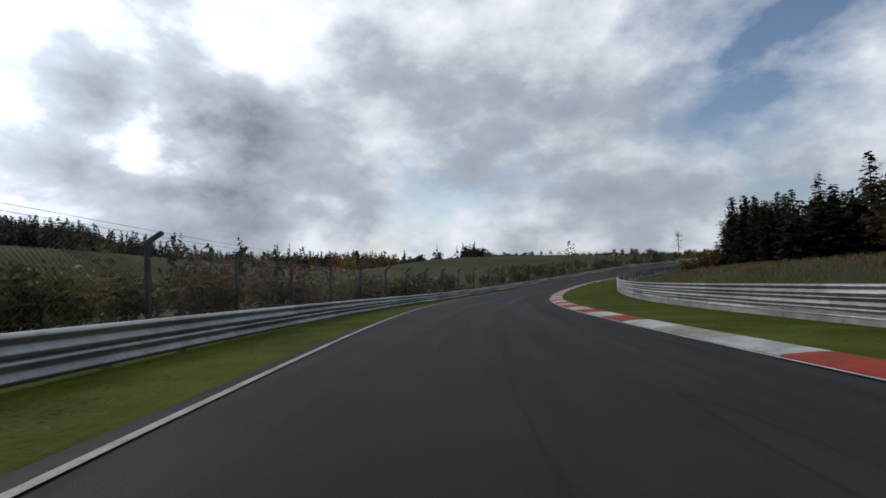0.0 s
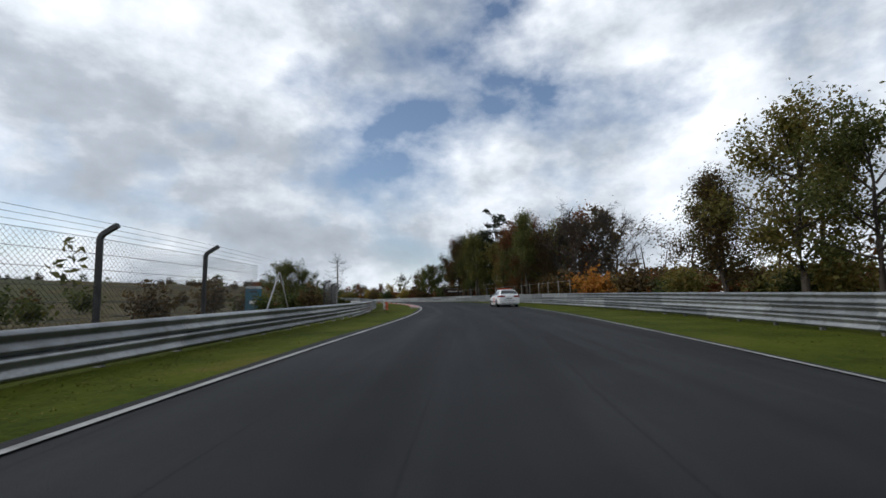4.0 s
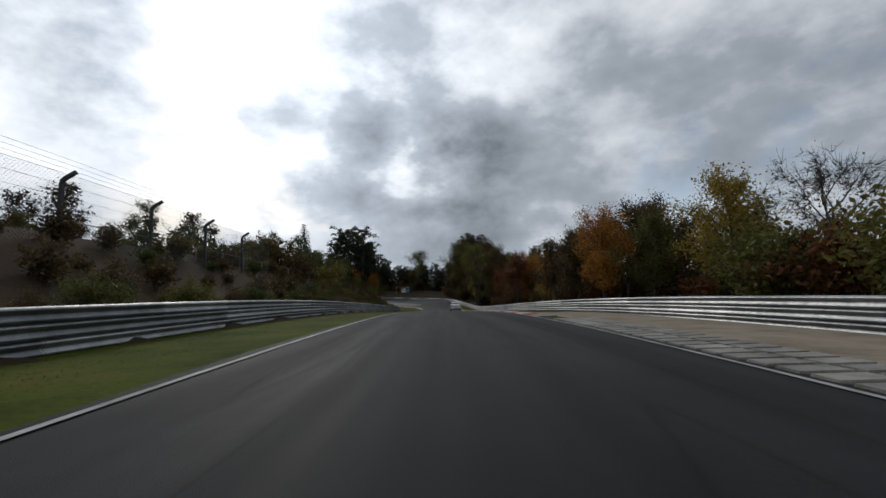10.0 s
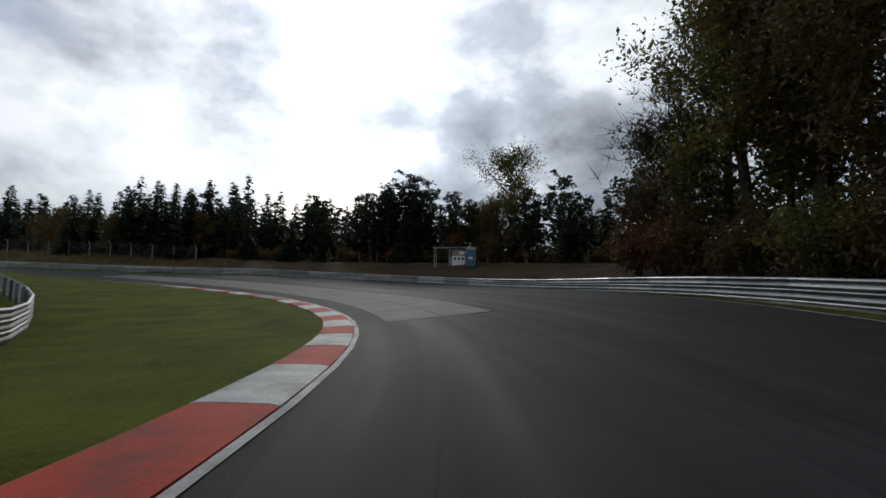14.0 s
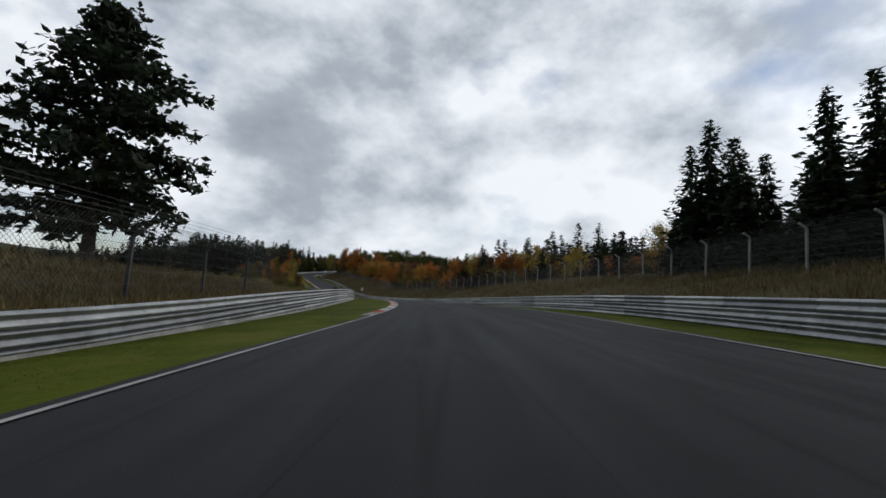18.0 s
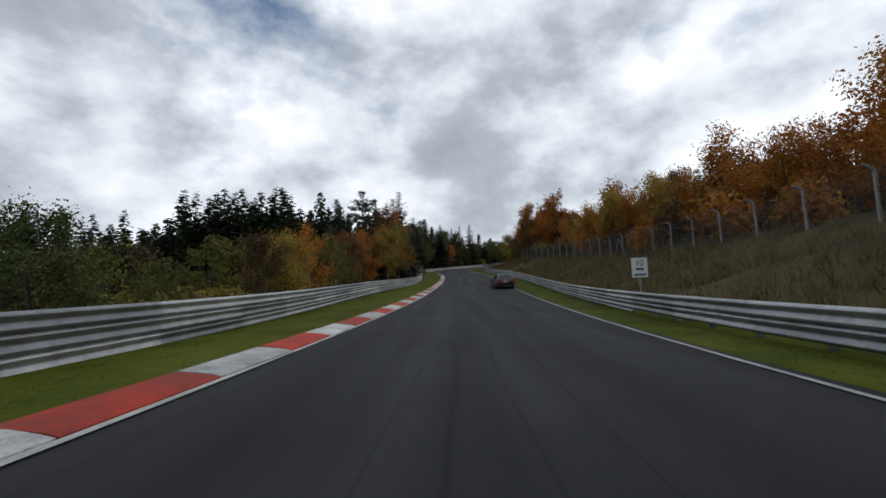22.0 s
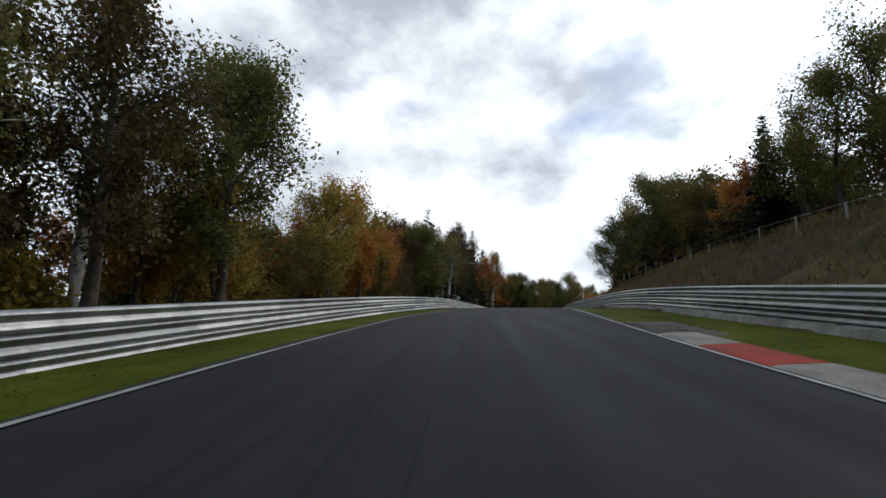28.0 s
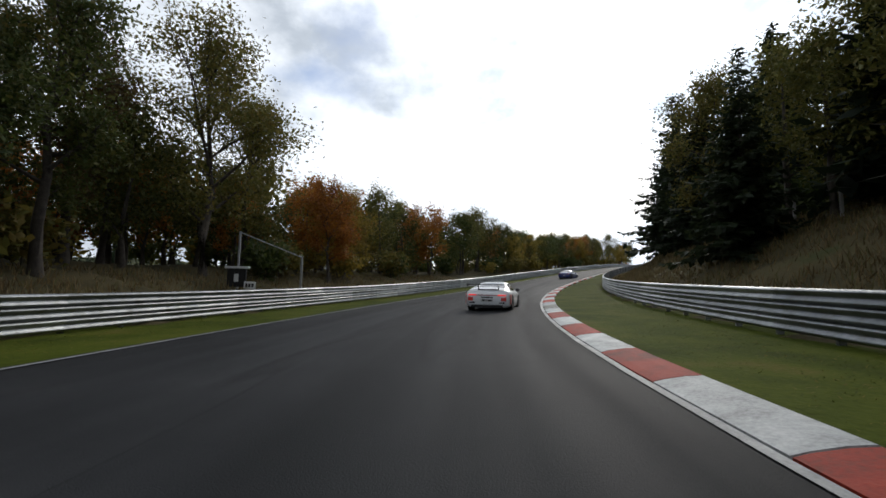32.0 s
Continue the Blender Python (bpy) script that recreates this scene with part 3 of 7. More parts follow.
tagged(new("gravel_strip", strip_mesh("gravel_strip", np.arange(8.7, 10.9, 0.1), gravel_edges, SAND)), "pale sandy gravel strip before the barrier", "gravel", kind="structure")
paint_line("edge_line_left", 1)
paint_line("edge_line_right_before", -1, -2.9, 14.75)
paint_line("edge_line_right_after", -1, 16.6)

# ---- steel barriers ----


def w_beam(length):
    """One corrugated rail, along +y, its face towards +x."""
    prof = [(0.0, 0.150), (0.016, 0.147), (0.080, 0.108), (0.086, 0.078), (0.014, 0.026), (0.006, 0.0)]
    prof = prof + [(x, -z) for x, z in prof[-2::-1]]
    back = [(x - 0.006, z) for x, z in prof[::-1]]
    ring = prof + back
    n = len(ring)
    verts = [(x, y, z * 1.12) for y in (-0.04, length + 0.04) for x, z in ring]
    faces = [(i, (i + 1) % n, n + (i + 1) % n, n + i) for i in range(n)]
    return mesh_of("rail", verts, [f[::-1] for f in faces], (STEEL,), shade=True)


def box_mesh(name, x0, x1, y0, y1, z0, z1, mat, bevel=0.0):
    bm = bmesh.new()
    bmesh.ops.create_cube(bm, size=1)
    for v in bm.verts:
        v.co = ((x0 + x1) / 2 + v.co.x * (x1 - x0), (y0 + y1) / 2 + v.co.y * (y1 - y0), (z0 + z1) / 2 + v.co.z * (z1 - z0))
    if bevel:
        bmesh.ops.bevel(bm, geom=bm.edges[:], offset=bevel, segments=2, affect="EDGES")
    me = bpy.data.meshes.new(name)
    bm.to_mesh(me)
    bm.free()
    me.materials.append(mat)
    return me


BAY = 4.0
RAIL_MESH = w_beam(BAY)
RAIL_POST = box_mesh("post", -0.16, -0.012, -0.05, 0.05, -0.6, 0.97, STEEL, 0.01)


def barrier(side, u0, u1, back=0.0, label="three-rail galvanised steel crash barrier beside the track"):
    """Steel barrier along one side, split into runs of 24 bays."""
    f, top = (steel_l, TOP_L) if side > 0 else (steel_r, TOP_R)
    us = np.arange(u0, u1, 0.01)
    pts = np.array([tuple(at(u, side * (float(f(u)) + back * max(0.0, min(1.0, (6.2 - u) / 1.0))), float(top(u)) - 1.0)) for u in us])
    sunk = np.array([float(top(u)) - 1.0 for u in us])
    s = np.concatenate([[0], np.cumsum(np.linalg.norm(np.diff(pts, axis=0), axis=1))])
    marks = np.arange(0, s[-1], BAY)
    ps = np.stack([np.interp(marks, s, pts[:, i]) for i in range(3)], 1)
    sunk = np.interp(marks, s, sunk)
    run = None
    for i in range(len(ps) - 1):
        if i % 24 == 0:
            run = tagged(new("crash_barrier"), label, "crash barrier", "crash barriers along the track")
            run.matrix_world = Matrix.Translation(ps[i])
        a, b = Vector(ps[i]), Vector(ps[i + 1])
        way_on = (b - a).normalized()
        out = Vector((way_on.y, -way_on.x, 0)).normalized() * side
        level = Vector((way_on.x, way_on.y, 0)).normalized()
        start, run_to = (a, way_on) if side > 0 else (b, -way_on)
        m = Matrix((out, run_to, out.cross(run_to))).transposed().to_4x4()
        home = Vector(ps[(i // 24) * 24])
        for z in (0.165, 0.50, 0.835):
            # The lowest rail is left out where the grass has grown over it.
            if z + sunk[i] < -0.1 and z + sunk[i + 1] < -0.1:
                continue
            r = under(new("rail", RAIL_MESH), run)
            r.matrix_basis = Matrix.Translation(start - home + Vector((0, 0, z))) @ m
        flat = level if side > 0 else -level
        m = Matrix((out, flat, Vector((0, 0, 1)))).transposed().to_4x4()
        for k in (0, 0.5):
            r = under(new("post", RAIL_POST), run)
            r.matrix_basis = Matrix.Translation(a.lerp(b, k) - home) @ m


barrier(1, -1.2, 5.28)
barrier(1, 5.2, 38, 0.75)
barrier(-1, -1.2, 38)


def foot(name, side, u0, u1, high):
    """Cast concrete strip under the steel where the ground falls away from it."""
    def edges(u):
        b = float(steel_l(u) if side > 0 else steel_r(u))
        h = high * (0.86 + 0.3 * math.sin(u * 9.1) * math.sin(u * 23.7))
        e = [(side * (b + 0.5), -0.1), (side * (b + 0.5), h), (side * (b + 0.02), h), (side * (b - 0.05), h - 0.04), (side * (b - 0.1), -0.12)]
        return e if side < 0 else e[::-1]
    tagged(new(name, strip_mesh(name, np.arange(u0, u1, 0.04), edges, FOOTING, False)), "pale weathered concrete strip under the steel barrier", "concrete foot", kind="structure")


foot("barrier_foot_before", -1, -1.0, 3.1, 0.33)
foot("barrier_foot_bend", -1, 13.2, 14.6, 0.16)
foot("barrier_foot_climb", -1, 24.9, 26.4, 0.2)
foot("barrier_foot_crest", -1, 27.2, 29.6, 0.24)
foot("barrier_foot_inner", 1, 17.3, 20.5, 0.13)
foot("barrier_foot_dip", 1, 24.0, 24.9, 0.14)

# ---- trees ----


def tube(path, radii, sides=6):
    """A tapered tube through the points of a path."""
    verts, faces = [], []
    for i, p in enumerate(path):
        p = Vector(p)
        a = Vector(path[max(i - 1, 0)])
        b = Vector(path[min(i + 1, len(path) - 1)])
        q = (b - a).normalized().to_track_quat("Z", "Y")
        for k in range(sides):
            w_ = 2 * math.pi * k / sides
            verts.append(p + q @ Vector((math.cos(w_) * radii[i], math.sin(w_) * radii[i], 0)))
    for i in range(len(path) - 1):
        for k in range(sides):
            a, b = i * sides + k, i * sides + (k + 1) % sides
            faces.append((a, b, b + sides, a + sides))
    return verts, faces


class Heap:
    """Collects pieces into one mesh."""

    def __init__(self):
        self.v, self.f = [], []

    def add(self, verts, faces):
        n = len(self.v)
        self.v += [tuple(v) for v in verts]
        self.f += [tuple(i + n for i in f) for f in faces]


def clumps(centres, spread, size, rng, flat=0.0, per=1, sizes=None):
    """Small folded leaf sprays, strewn about the centres."""
    c = np.repeat(np.asarray(centres, float), per, 0)
    n = len(c)
    c = c + rng.normal(0, 1, (n, 3)) * np.asarray(spread)
    a = rng.normal(0, 1, (n, 3))
    a[:, 2] *= 1 - flat
    a /= np.linalg.norm(a, axis=1)[:, None]
    b = rng.normal(0, 1, (n, 3))
    b[:, 2] *= 1 - flat
    b -= a * (a * b).sum(1)[:, None]
    b /= np.linalg.norm(b, axis=1)[:, None]
    k = np.cross(a, b)
    s = size * rng.uniform(0.6, 1.35, n)[:, None]
    if sizes is not None:
        s = s * np.repeat(sizes, per)[:, None]
    w_ = s * rng.uniform(0.35, 0.65, n)[:, None]
    v = np.stack([c - a * s, c + b * w_ + k * s * 0.18, c + a * s, c - b * w_ + k * s * 0.22], 1).reshape(-1, 3)
    i = np.arange(n)[:, None] * 4
    return v, np.concatenate([i + [0, 1, 2], i + [0, 2, 3]], 0)


def broadleaf(seed, h, wide, base, leaves, size, lean=0.3, twigs=0):
    """Trunk, limbs and twigs, and where the leaves sit."""
    rng = np.random.default_rng(seed)
    wood, spots = Heap(), []
    top = np.array([rng.normal(0, lean), rng.normal(0, lean), h * 0.8])
    path = [np.array([0, 0, -0.5]), np.array([0, 0, 0.0])]
    for i in range(1, 6):
        path.append(top * i / 5 + np.array([rng.normal(0, 0.12), rng.normal(0, 0.12), 0]))
    r0 = 0.018 * h + 0.03
    wood.add(*tube(path, [r0 * 1.4, r0 * 1.15] + [r0 * (1 - 0.17 * i) for i in range(1, 6)], 7))
    limbs = 15
    for j in range(limbs):
        q = base + (0.78 - base) * (j / (limbs - 1)) ** 0.9
        start = np.array([np.interp(q * h, [p[2] for p in path], [p[i] for p in path]) for i in range(3)])
        az = j * 2.4 + rng.normal(0, 0.5)
        el = radians(rng.uniform(15, 45) + 40 * (j / limbs) ** 2)
        reach = wide * rng.uniform(0.65, 1.1) * (1.0 - 0.55 * max(0, (q - 0.45) / 0.55) ** 1.5) * (0.75 + 0.25 * min(1, (q - base) * 6))
        out = np.array([math.cos(az) * math.cos(el), math.sin(az) * math.cos(el), math.sin(el)])
        pts = [start + out * reach * k / 3 + np.array([rng.normal(0, 0.1), rng.normal(0, 0.1), 0.05 * reach * k]) for k in range(4)]
        rl = r0 * 0.42 * (1 - 0.4 * q)
        wood.add(*tube(pts, [rl, rl * 0.75, rl * 0.5, rl * 0.2], 4))
        for k in range(6):
            f = rng.uniform(0.3, 1.0)
            p = start + out * reach * f
            az2, el2 = az + rng.normal(0, 0.9), el + rng.normal(0.1, 0.5)
            o2 = np.array([math.cos(az2) * math.cos(el2), math.sin(az2) * math.cos(el2), math.sin(el2)])
            tip = p + o2 * reach * rng.uniform(0.25, 0.5)
            wood.add(*tube([p, (p + tip) / 2 + rng.normal(0, 0.08, 3), tip], [rl * 0.3, rl * 0.2, rl * 0.06], 3))
            spots += [tip, (p + tip) / 2, tip + rng.normal(0, 0.35, 3), p + o2 * reach * 0.15]
    spots.append(top + np.array([0, 0, 0.1 * h]))
    spots.append(top + np.array([0, 0, 0.05 * h]))
    for s_ in spots[::1] if twigs else ():
        for k in range(twigs):
            way_out = np.array([s_[0], s_[1], 0]) / (math.hypot(s_[0], s_[1]) + 0.3) * 0.5 + rng.normal(0, 0.5, 3) + (0, 0, 0.35)
            wood.add(*tube([s_, s_ + way_out * rng.uniform(0.3, 0.8)], [0.014, 0.005], 3))
    crown = None
    if leaves:
        per = max(1, leaves // len(spots))
        crown = clumps(spots, (wide * 0.11, wide * 0.11, h * 0.035), size, rng, 0.2, per)
    return wood, crown


def kites(root, along, side, length, width):
    """Narrow four-cornered sprays from arrays of roots, directions and side directions."""
    v = np.stack([root, root + along * (length * 0.55)[:, None] + side * width[:, None], root + along * length[:, None],
                  root + along * (length * 0.55)[:, None] - side * width[:, None]], 1).reshape(-1, 3)
    i = np.arange(len(root))[:, None] * 4
    return v, np.concatenate([i + [0, 1, 2], i + [0, 2, 3]], 0)


def spruce(seed, h, wide, low=0.04, gap=0.34):
    """A spruce: whorls of drooping, uneven boughs, each with side sprays and hanging twigs."""
    rng = np.random.default_rng(seed)
    wood = Heap()
    wood.add(*tube([(0, 0, -0.5), (0, 0, 0), (0, 0, h * 0.5), (0.05, 0, h * 0.97)], [0.02 * h, 0.016 * h, 0.009 * h, 0.01], 7))
    root, along, length, width = [], [], [], []
    big = (gap / 0.3) ** 0.6
    z = low * h
    while z < h * 0.985:
        q = z / h
        r = wide * (1 - q) ** 0.85 + 0.12
        n = max(4, int(5 + 4 * (1 - q)))
        a0 = rng.uniform(0, 6.28)
        for k in range(n):
            if rng.random() < 0.07:
                continue
            az = a0 + 6.283 * k / n + rng.normal(0, 0.22)
            lr = r * rng.uniform(0.5, 1.18)
            droop = 0.34 * lr * (1 - q) - 0.3 * lr * q
            dv = np.array([math.cos(az), math.sin(az), 0])
            sv = np.array([-math.sin(az), math.cos(az), 0])
            if r > 0.9 and k % 2 == 0:
                wood.add(*tube([(0, 0, z), tuple(dv * lr * 0.8 + np.array([0, 0, z - droop * 0.7]))], [0.012 + 0.012 * r, 0.006], 3))
            m = max(2, int(lr / gap))
            for j in range(m + 1):
                f = 0.1 + 0.9 * j / m
                p = dv * lr * f + np.array([0, 0, z - droop * f ** 1.4 + 0.22 * lr * max(0.0, f - 0.75) + rng.normal(0, 0.03)])
                for e in (1, -1):
                    way_on = dv * rng.uniform(0.5, 0.9) + sv * e * rng.uniform(0.6, 1.0) + np.array([0, 0, rng.uniform(-0.5, 0.05)])
                    root.append(p)
                    along.append(way_on / np.linalg.norm(way_on))
                    length.append((0.26 + 0.19 * r) * (1.15 - 0.6 * f) * rng.uniform(0.7, 1.35) * big)
                    width.append(length[-1] * rng.uniform(0.2, 0.32))
                root.append(p)
                way_on = dv * 0.45 + np.array([0, 0, -0.8]) + rng.normal(0, 0.2, 3) if j < m else dv + np.array([0, 0, 0.25])
                along.append(way_on / np.linalg.norm(way_on))
                length.append((0.2 + 0.11 * r) * rng.uniform(0.6, 1.3) * big)
                width.append(length[-1] * 0.3)
        z += h * 0.021 + 0.12 * rng.uniform(0.5, 1.2)
    root, along = np.array(root), np.array(along)
    side = np.cross(along, rng.normal(0, 0.35, along.shape) + (0, 0, 1))
    side /= np.linalg.norm(side, axis=1)[:, None]
    return wood, kites(root, along, side, np.array(length), np.array(width))


def dead_conifer(seed, h, wide):
    """A leafless conifer: a bare trunk, a level whorl near the top, forked top shoots and long sagging limbs with upturned ends."""
    rng = np.random.default_rng(seed)
    wood = Heap()
    wood.add(*tube([(0, 0, -0.5), (0, 0, 0), (0.06, 0, h * 0.45), (-0.05, 0.05, h * 0.78), (0.12, 0.08, h * 0.9), (0.2, 0.1, h)], [0.2, 0.16, 0.12, 0.07, 0.035, 0.012], 6))
    limbs = [(0.8 + 0.04 * rng.random(), wide * rng.uniform(0.6, 0.85), 0.0, 0.06) for _ in range(7)]
    limbs += [(rng.uniform(0.82, 0.93), wide * rng.uniform(0.25, 0.45), 0.25, 0.6) for _ in range(9)]
    limbs += [(q, wide * rng.uniform(0.55, 1.05), -0.22, 0.02) for q in np.linspace(0.36, 0.78, 26)]
    for j, (q, reach, sag, up) in enumerate(limbs):
        az = j * 2.4 + rng.normal(0, 0.35)
        o = np.array([math.cos(az), math.sin(az), 0.0])
        st = np.array([0.03, 0.02, q * h])
        a = st + o * reach * 0.4 + (0, 0, (sag * 0.6 + rng.normal(0, 0.05)) * reach)
        b = st + o * reach * 0.75 + np.append(rng.normal(0, 0.12, 2), (sag + up * 0.5) * reach)
        tip = st + o * reach + np.append(rng.normal(0, 0.15, 2), (sag + 0.2 + up) * reach)
        wood.add(*tube([st, a, b, tip], [0.04, 0.03, 0.02, 0.008], 3))
        for k in range(5):
            f = rng.uniform(0.2, 1)
            p = a + (b - a) * f if rng.random() < 0.5 else b + (tip - b) * f
            wood.add(*tube([p, p + o * 0.15 + rng.normal(0, 0.14, 3), p + o * 0.22 + rng.normal(0, 0.16, 3) + (0, 0, 0.16)], [0.014, 0.010, 0.005], 3))
    return wood, None


def broad_fir(seed, h, wide):
    """An old, broad fir with an uneven crown and its trunk showing low down."""
    rng = np.random.default_rng(seed)
    wood, spots = Heap(), []
    wood.add(*tube([(0, 0, -0.5), (0, 0, 0), (0.1, 0, h * 0.5), (0, 0.1, h * 0.97)], [0.42, 0.36, 0.22, 0.03], 8))
    for j in range(95):
        q = 0.13 + 0.86 * j / 94
        az = j * 2.4 + rng.normal(0, 0.3)
        reach = wide * (math.sin(min(1.0, 0.25 + q * 1.1) * 2.4) * 0.95 if q < 0.55 else 1.0 * (1 - (q - 0.55) / 0.47)) * rng.uniform(0.6, 1.05) + 0.25
        o = np.array([math.cos(az), math.sin(az), rng.uniform(-0.1, 0.22)])
        st = np.array([0, 0, q * h])
        wood.add(*tube([st, st + o * reach * 0.5 + (0, 0, 0.1), st + o * reach * 0.95], [0.05, 0.035, 0.01], 3))
        for k in np.linspace(0.25, 1.0, max(3, int(reach / 0.5))):
            spots.append(st + o * reach * k + rng.normal(0, 0.15, 3) - (0, 0, 0.25 * k * k))
    return wood, clumps(spots, (0.28, 0.28, 0.16), 0.27, rng, 0.45, 15)


def pine(seed, h, wide):
    rng = np.random.default_rng(seed)
    wood, spots = Heap(), []
    bend = rng.normal(0, 0.5, 2)
    path = [(0, 0, -0.5), (0, 0, 0)] + [(bend[0] * math.sin(k * 0.8), bend[1] * math.sin(k * 0.9), h * 0.95 * k / 6) for k in range(1, 7)]
    wood.add(*tube(path, [0.02 * h, 0.017 * h, 0.015 * h, 0.013 * h, 0.011 * h, 0.009 * h, 0.006 * h, 0.02], 7))
    for j in range(26):
        q = 0.38 + 0.6 * j / 25
        st = np.array([np.interp(q * h, [p[2] for p in path], [p[i] for p in path]) for i in range(3)])
        az, el = j * 2.4 + rng.normal(0, 0.4), radians(rng.uniform(0, 35))
        reach = wide * rng.uniform(0.5, 1.1) * (0.55 + 0.9 * math.sin(min(1, (q - 0.38) / 0.5) * 1.7)) * (1.15 - 0.6 * q)
        o = np.array([math.cos(az) * math.cos(el), math.sin(az) * math.cos(el), math.sin(el)])
        wood.add(*tube([st, st + o * reach * 0.5 - (0, 0, 0.1), st + o * reach], [0.05, 0.035, 0.012], 4))
        spots += [st + o * reach * k + rng.normal(0, 0.25, 3) for k in (0.5, 0.72, 0.88, 1.0, 1.05)]
    return wood, clumps(spots, (0.34, 0.34, 0.18), 0.26, rng, 0.35, 16)


def bush(seed, h, wide, leaves, size):
    rng = np.random.default_rng(seed)
    wood, spots = Heap(), []
    for j in range(13):
        az, el = j * 2.4, radians(rng.uniform(38, 88))
        o = np.array([math.cos(az) * math.cos(el) * wide / h * 1.1, math.sin(az) * math.cos(el) * wide / h * 1.1, math.sin(el)])
        tip = o * h * rng.uniform(0.65, 1.0)
        wood.add(*tube([(0, 0, -0.3), tip * 0.5 + rng.normal(0, 0.1, 3), tip], [0.05, 0.03, 0.008], 3))
        for k in range(5):
            p = tip * rng.uniform(0.35, 0.95)
            e = p + rng.normal(0, 1, 3) * (wide * 0.22, wide * 0.22, h * 0.12)
            wood.add(*tube([p, e], [0.014, 0.005], 3))
            spots += [e, (p + e) / 2]
    return wood, (clumps(spots, (wide * 0.12, wide * 0.12, h * 0.07), size, rng, 0.15, max(1, leaves // len(spots))) if leaves else None)


TEMPLATES, NEAR = {}, {}


def template(key, made, bark, leaf):
    """Keeps the meshes of one kind of tree, to be shared by all that stand of it."""
    wood, crown = made
    wm = mesh_of("trunk", wood.v, wood.f, (bark,), shade=True)
    cm = mesh_of("crown", crown[0], crown[1], (leaf,)) if crown else None
    TEMPLATES[key] = (wm, cm)


for key in ("green", "olive", "orange", "red", "yellow", "brown"):
    k = len(TEMPLATES)
    template(key + "_tree", broadleaf(10 + k, 10.0, 3.4, 0.2, 4000, 0.165), BARK, LEAF[key])
    template(key + "_tall", broadleaf(40 + k, 14.0, 3.6, 0.24, 4600, 0.185), BARK, LEAF[key])
    template(key + "_bush", bush(70 + k, 3.2, 2.2, 1700, 0.135), BARK, LEAF[key])
    # The same trees with finer leaves, for those that stand near the track.
    NEAR[key + "_tree"] = key + "_tree_near"
    template(key + "_tree_near", broadleaf(10 + k, 10.0, 3.4, 0.2, 10500, 0.105), BARK, LEAF[key])
    NEAR[key + "_tall"] = key + "_tall_near"
    template(key + "_tall_near", broadleaf(40 + k, 14.0, 3.6, 0.24, 12500, 0.115), BARK, LEAF[key])
    NEAR[key + "_bush"] = key + "_near_bush"
    template(key + "_near_bush", bush(70 + k, 3.2, 2.2, 3600, 0.092), BARK, LEAF[key])
template("bare_tree", broadleaf(101, 8.0, 3.6, 0.15, 500, 0.08, twigs=7), BARK, LEAF["brown"])
template("bare_bush", bush(102, 3.4, 1.8, 0, 0.1), BARK, LEAF["brown"])
template("dead_tree", dead_conifer(103, 9.0, 2.3), BARK, LEAF["brown"])
template("birch", broadleaf(104, 13.0, 2.2, 0.3, 3600, 0.095), BARK_BIRCH, LEAF["olive"])
template("olive_oak", broadleaf(111, 15.0, 5.4, 0.2, 15000, 0.12), BARK, LEAF["olive"])
template("spruce_a", spruce(105, 14.0, 3.7, 0.03, 0.55), BARK, LEAF["spruce"])
template("spruce_b", spruce(106, 17.0, 4.0, 0.07, 0.55), BARK, LEAF["spruce"])
template("spruce_c", spruce(107, 11.0, 3.1, 0.02, 0.5), BARK, LEAF["spruce"])
for key, seed, tall, wide, low in (("spruce_a", 105, 14.0, 3.9, 0.03), ("spruce_b", 106, 17.0, 4.7, 0.05), ("spruce_c", 107, 11.0, 3.2, 0.02)):
    NEAR[key] = key + "_near"
    template(key + "_near", spruce(seed, tall, wide, low, 0.3), BARK, LEAF["spruce"])
template("big_fir", broad_fir(108, 14.0, 5.3), BARK, LEAF["spruce"])
template("pine_a", pine(109, 14.0, 2.8), BARK_PINE, LEAF["pine"])
template("pine_b", pine(110, 16.0, 3.2), BARK_PINE, LEAF["pine"])

LABELS = {
    "green": "leafy green broadleaf {} behind the crash barrier", "olive": "olive green broadleaf {} turning in autumn",
    "orange": "orange autumn beech {} beside the track", "red": "russet autumn {} beside the track",
    "yellow": "yellow autumn {} with thinning leaves", "brown": "brown autumn {} with withered leaves",
    "bare": "almost leafless {} with bare grey twigs", "dead": "dead conifer {} with bare drooping branches",
    "birch": "slender white-barked birch {} with sparse leaves", "spruce": "tall dark green spruce {} behind the barrier",
    "big": "broad dark fir {} standing alone behind the fence", "pine": "tall dark pine {} with a bare lower trunk",
}
PLACED, GROVE = [], []


def plant_at(key, x, y, size=1.0, turn=0.0):
    """Stands one tree as a thing of its own."""
    wm, cm = TEMPLATES[key]
    word = "bush" if key.endswith("bush") else "tree"
    thing = tagged(new(word), LABELS[key.split("_")[0]].format(word), word, "bushes along the track" if word == "bush" else "trees along the track")
    thing.matrix_world = Matrix.Translation((x, y, ground_at(x, y) - 0.05)) @ Matrix.Rotation(turn, 4, "Z") @ Matrix.Scale(size, 4)
    under(new("trunk", wm), thing)
    if cm:
        under(new("crown", cm), thing)
    return thing


def plant(key, u, d, size=1.0, turn=0.0):
    p = at(u, d)
    PLACED.append((p.x, p.y))
    if abs(d) < float(rail_l(u) if d > 0 else rail_r(u)) + 11:
        key = NEAR.get(key, key)
    return plant_at(key, p.x, p.y, size, turn)


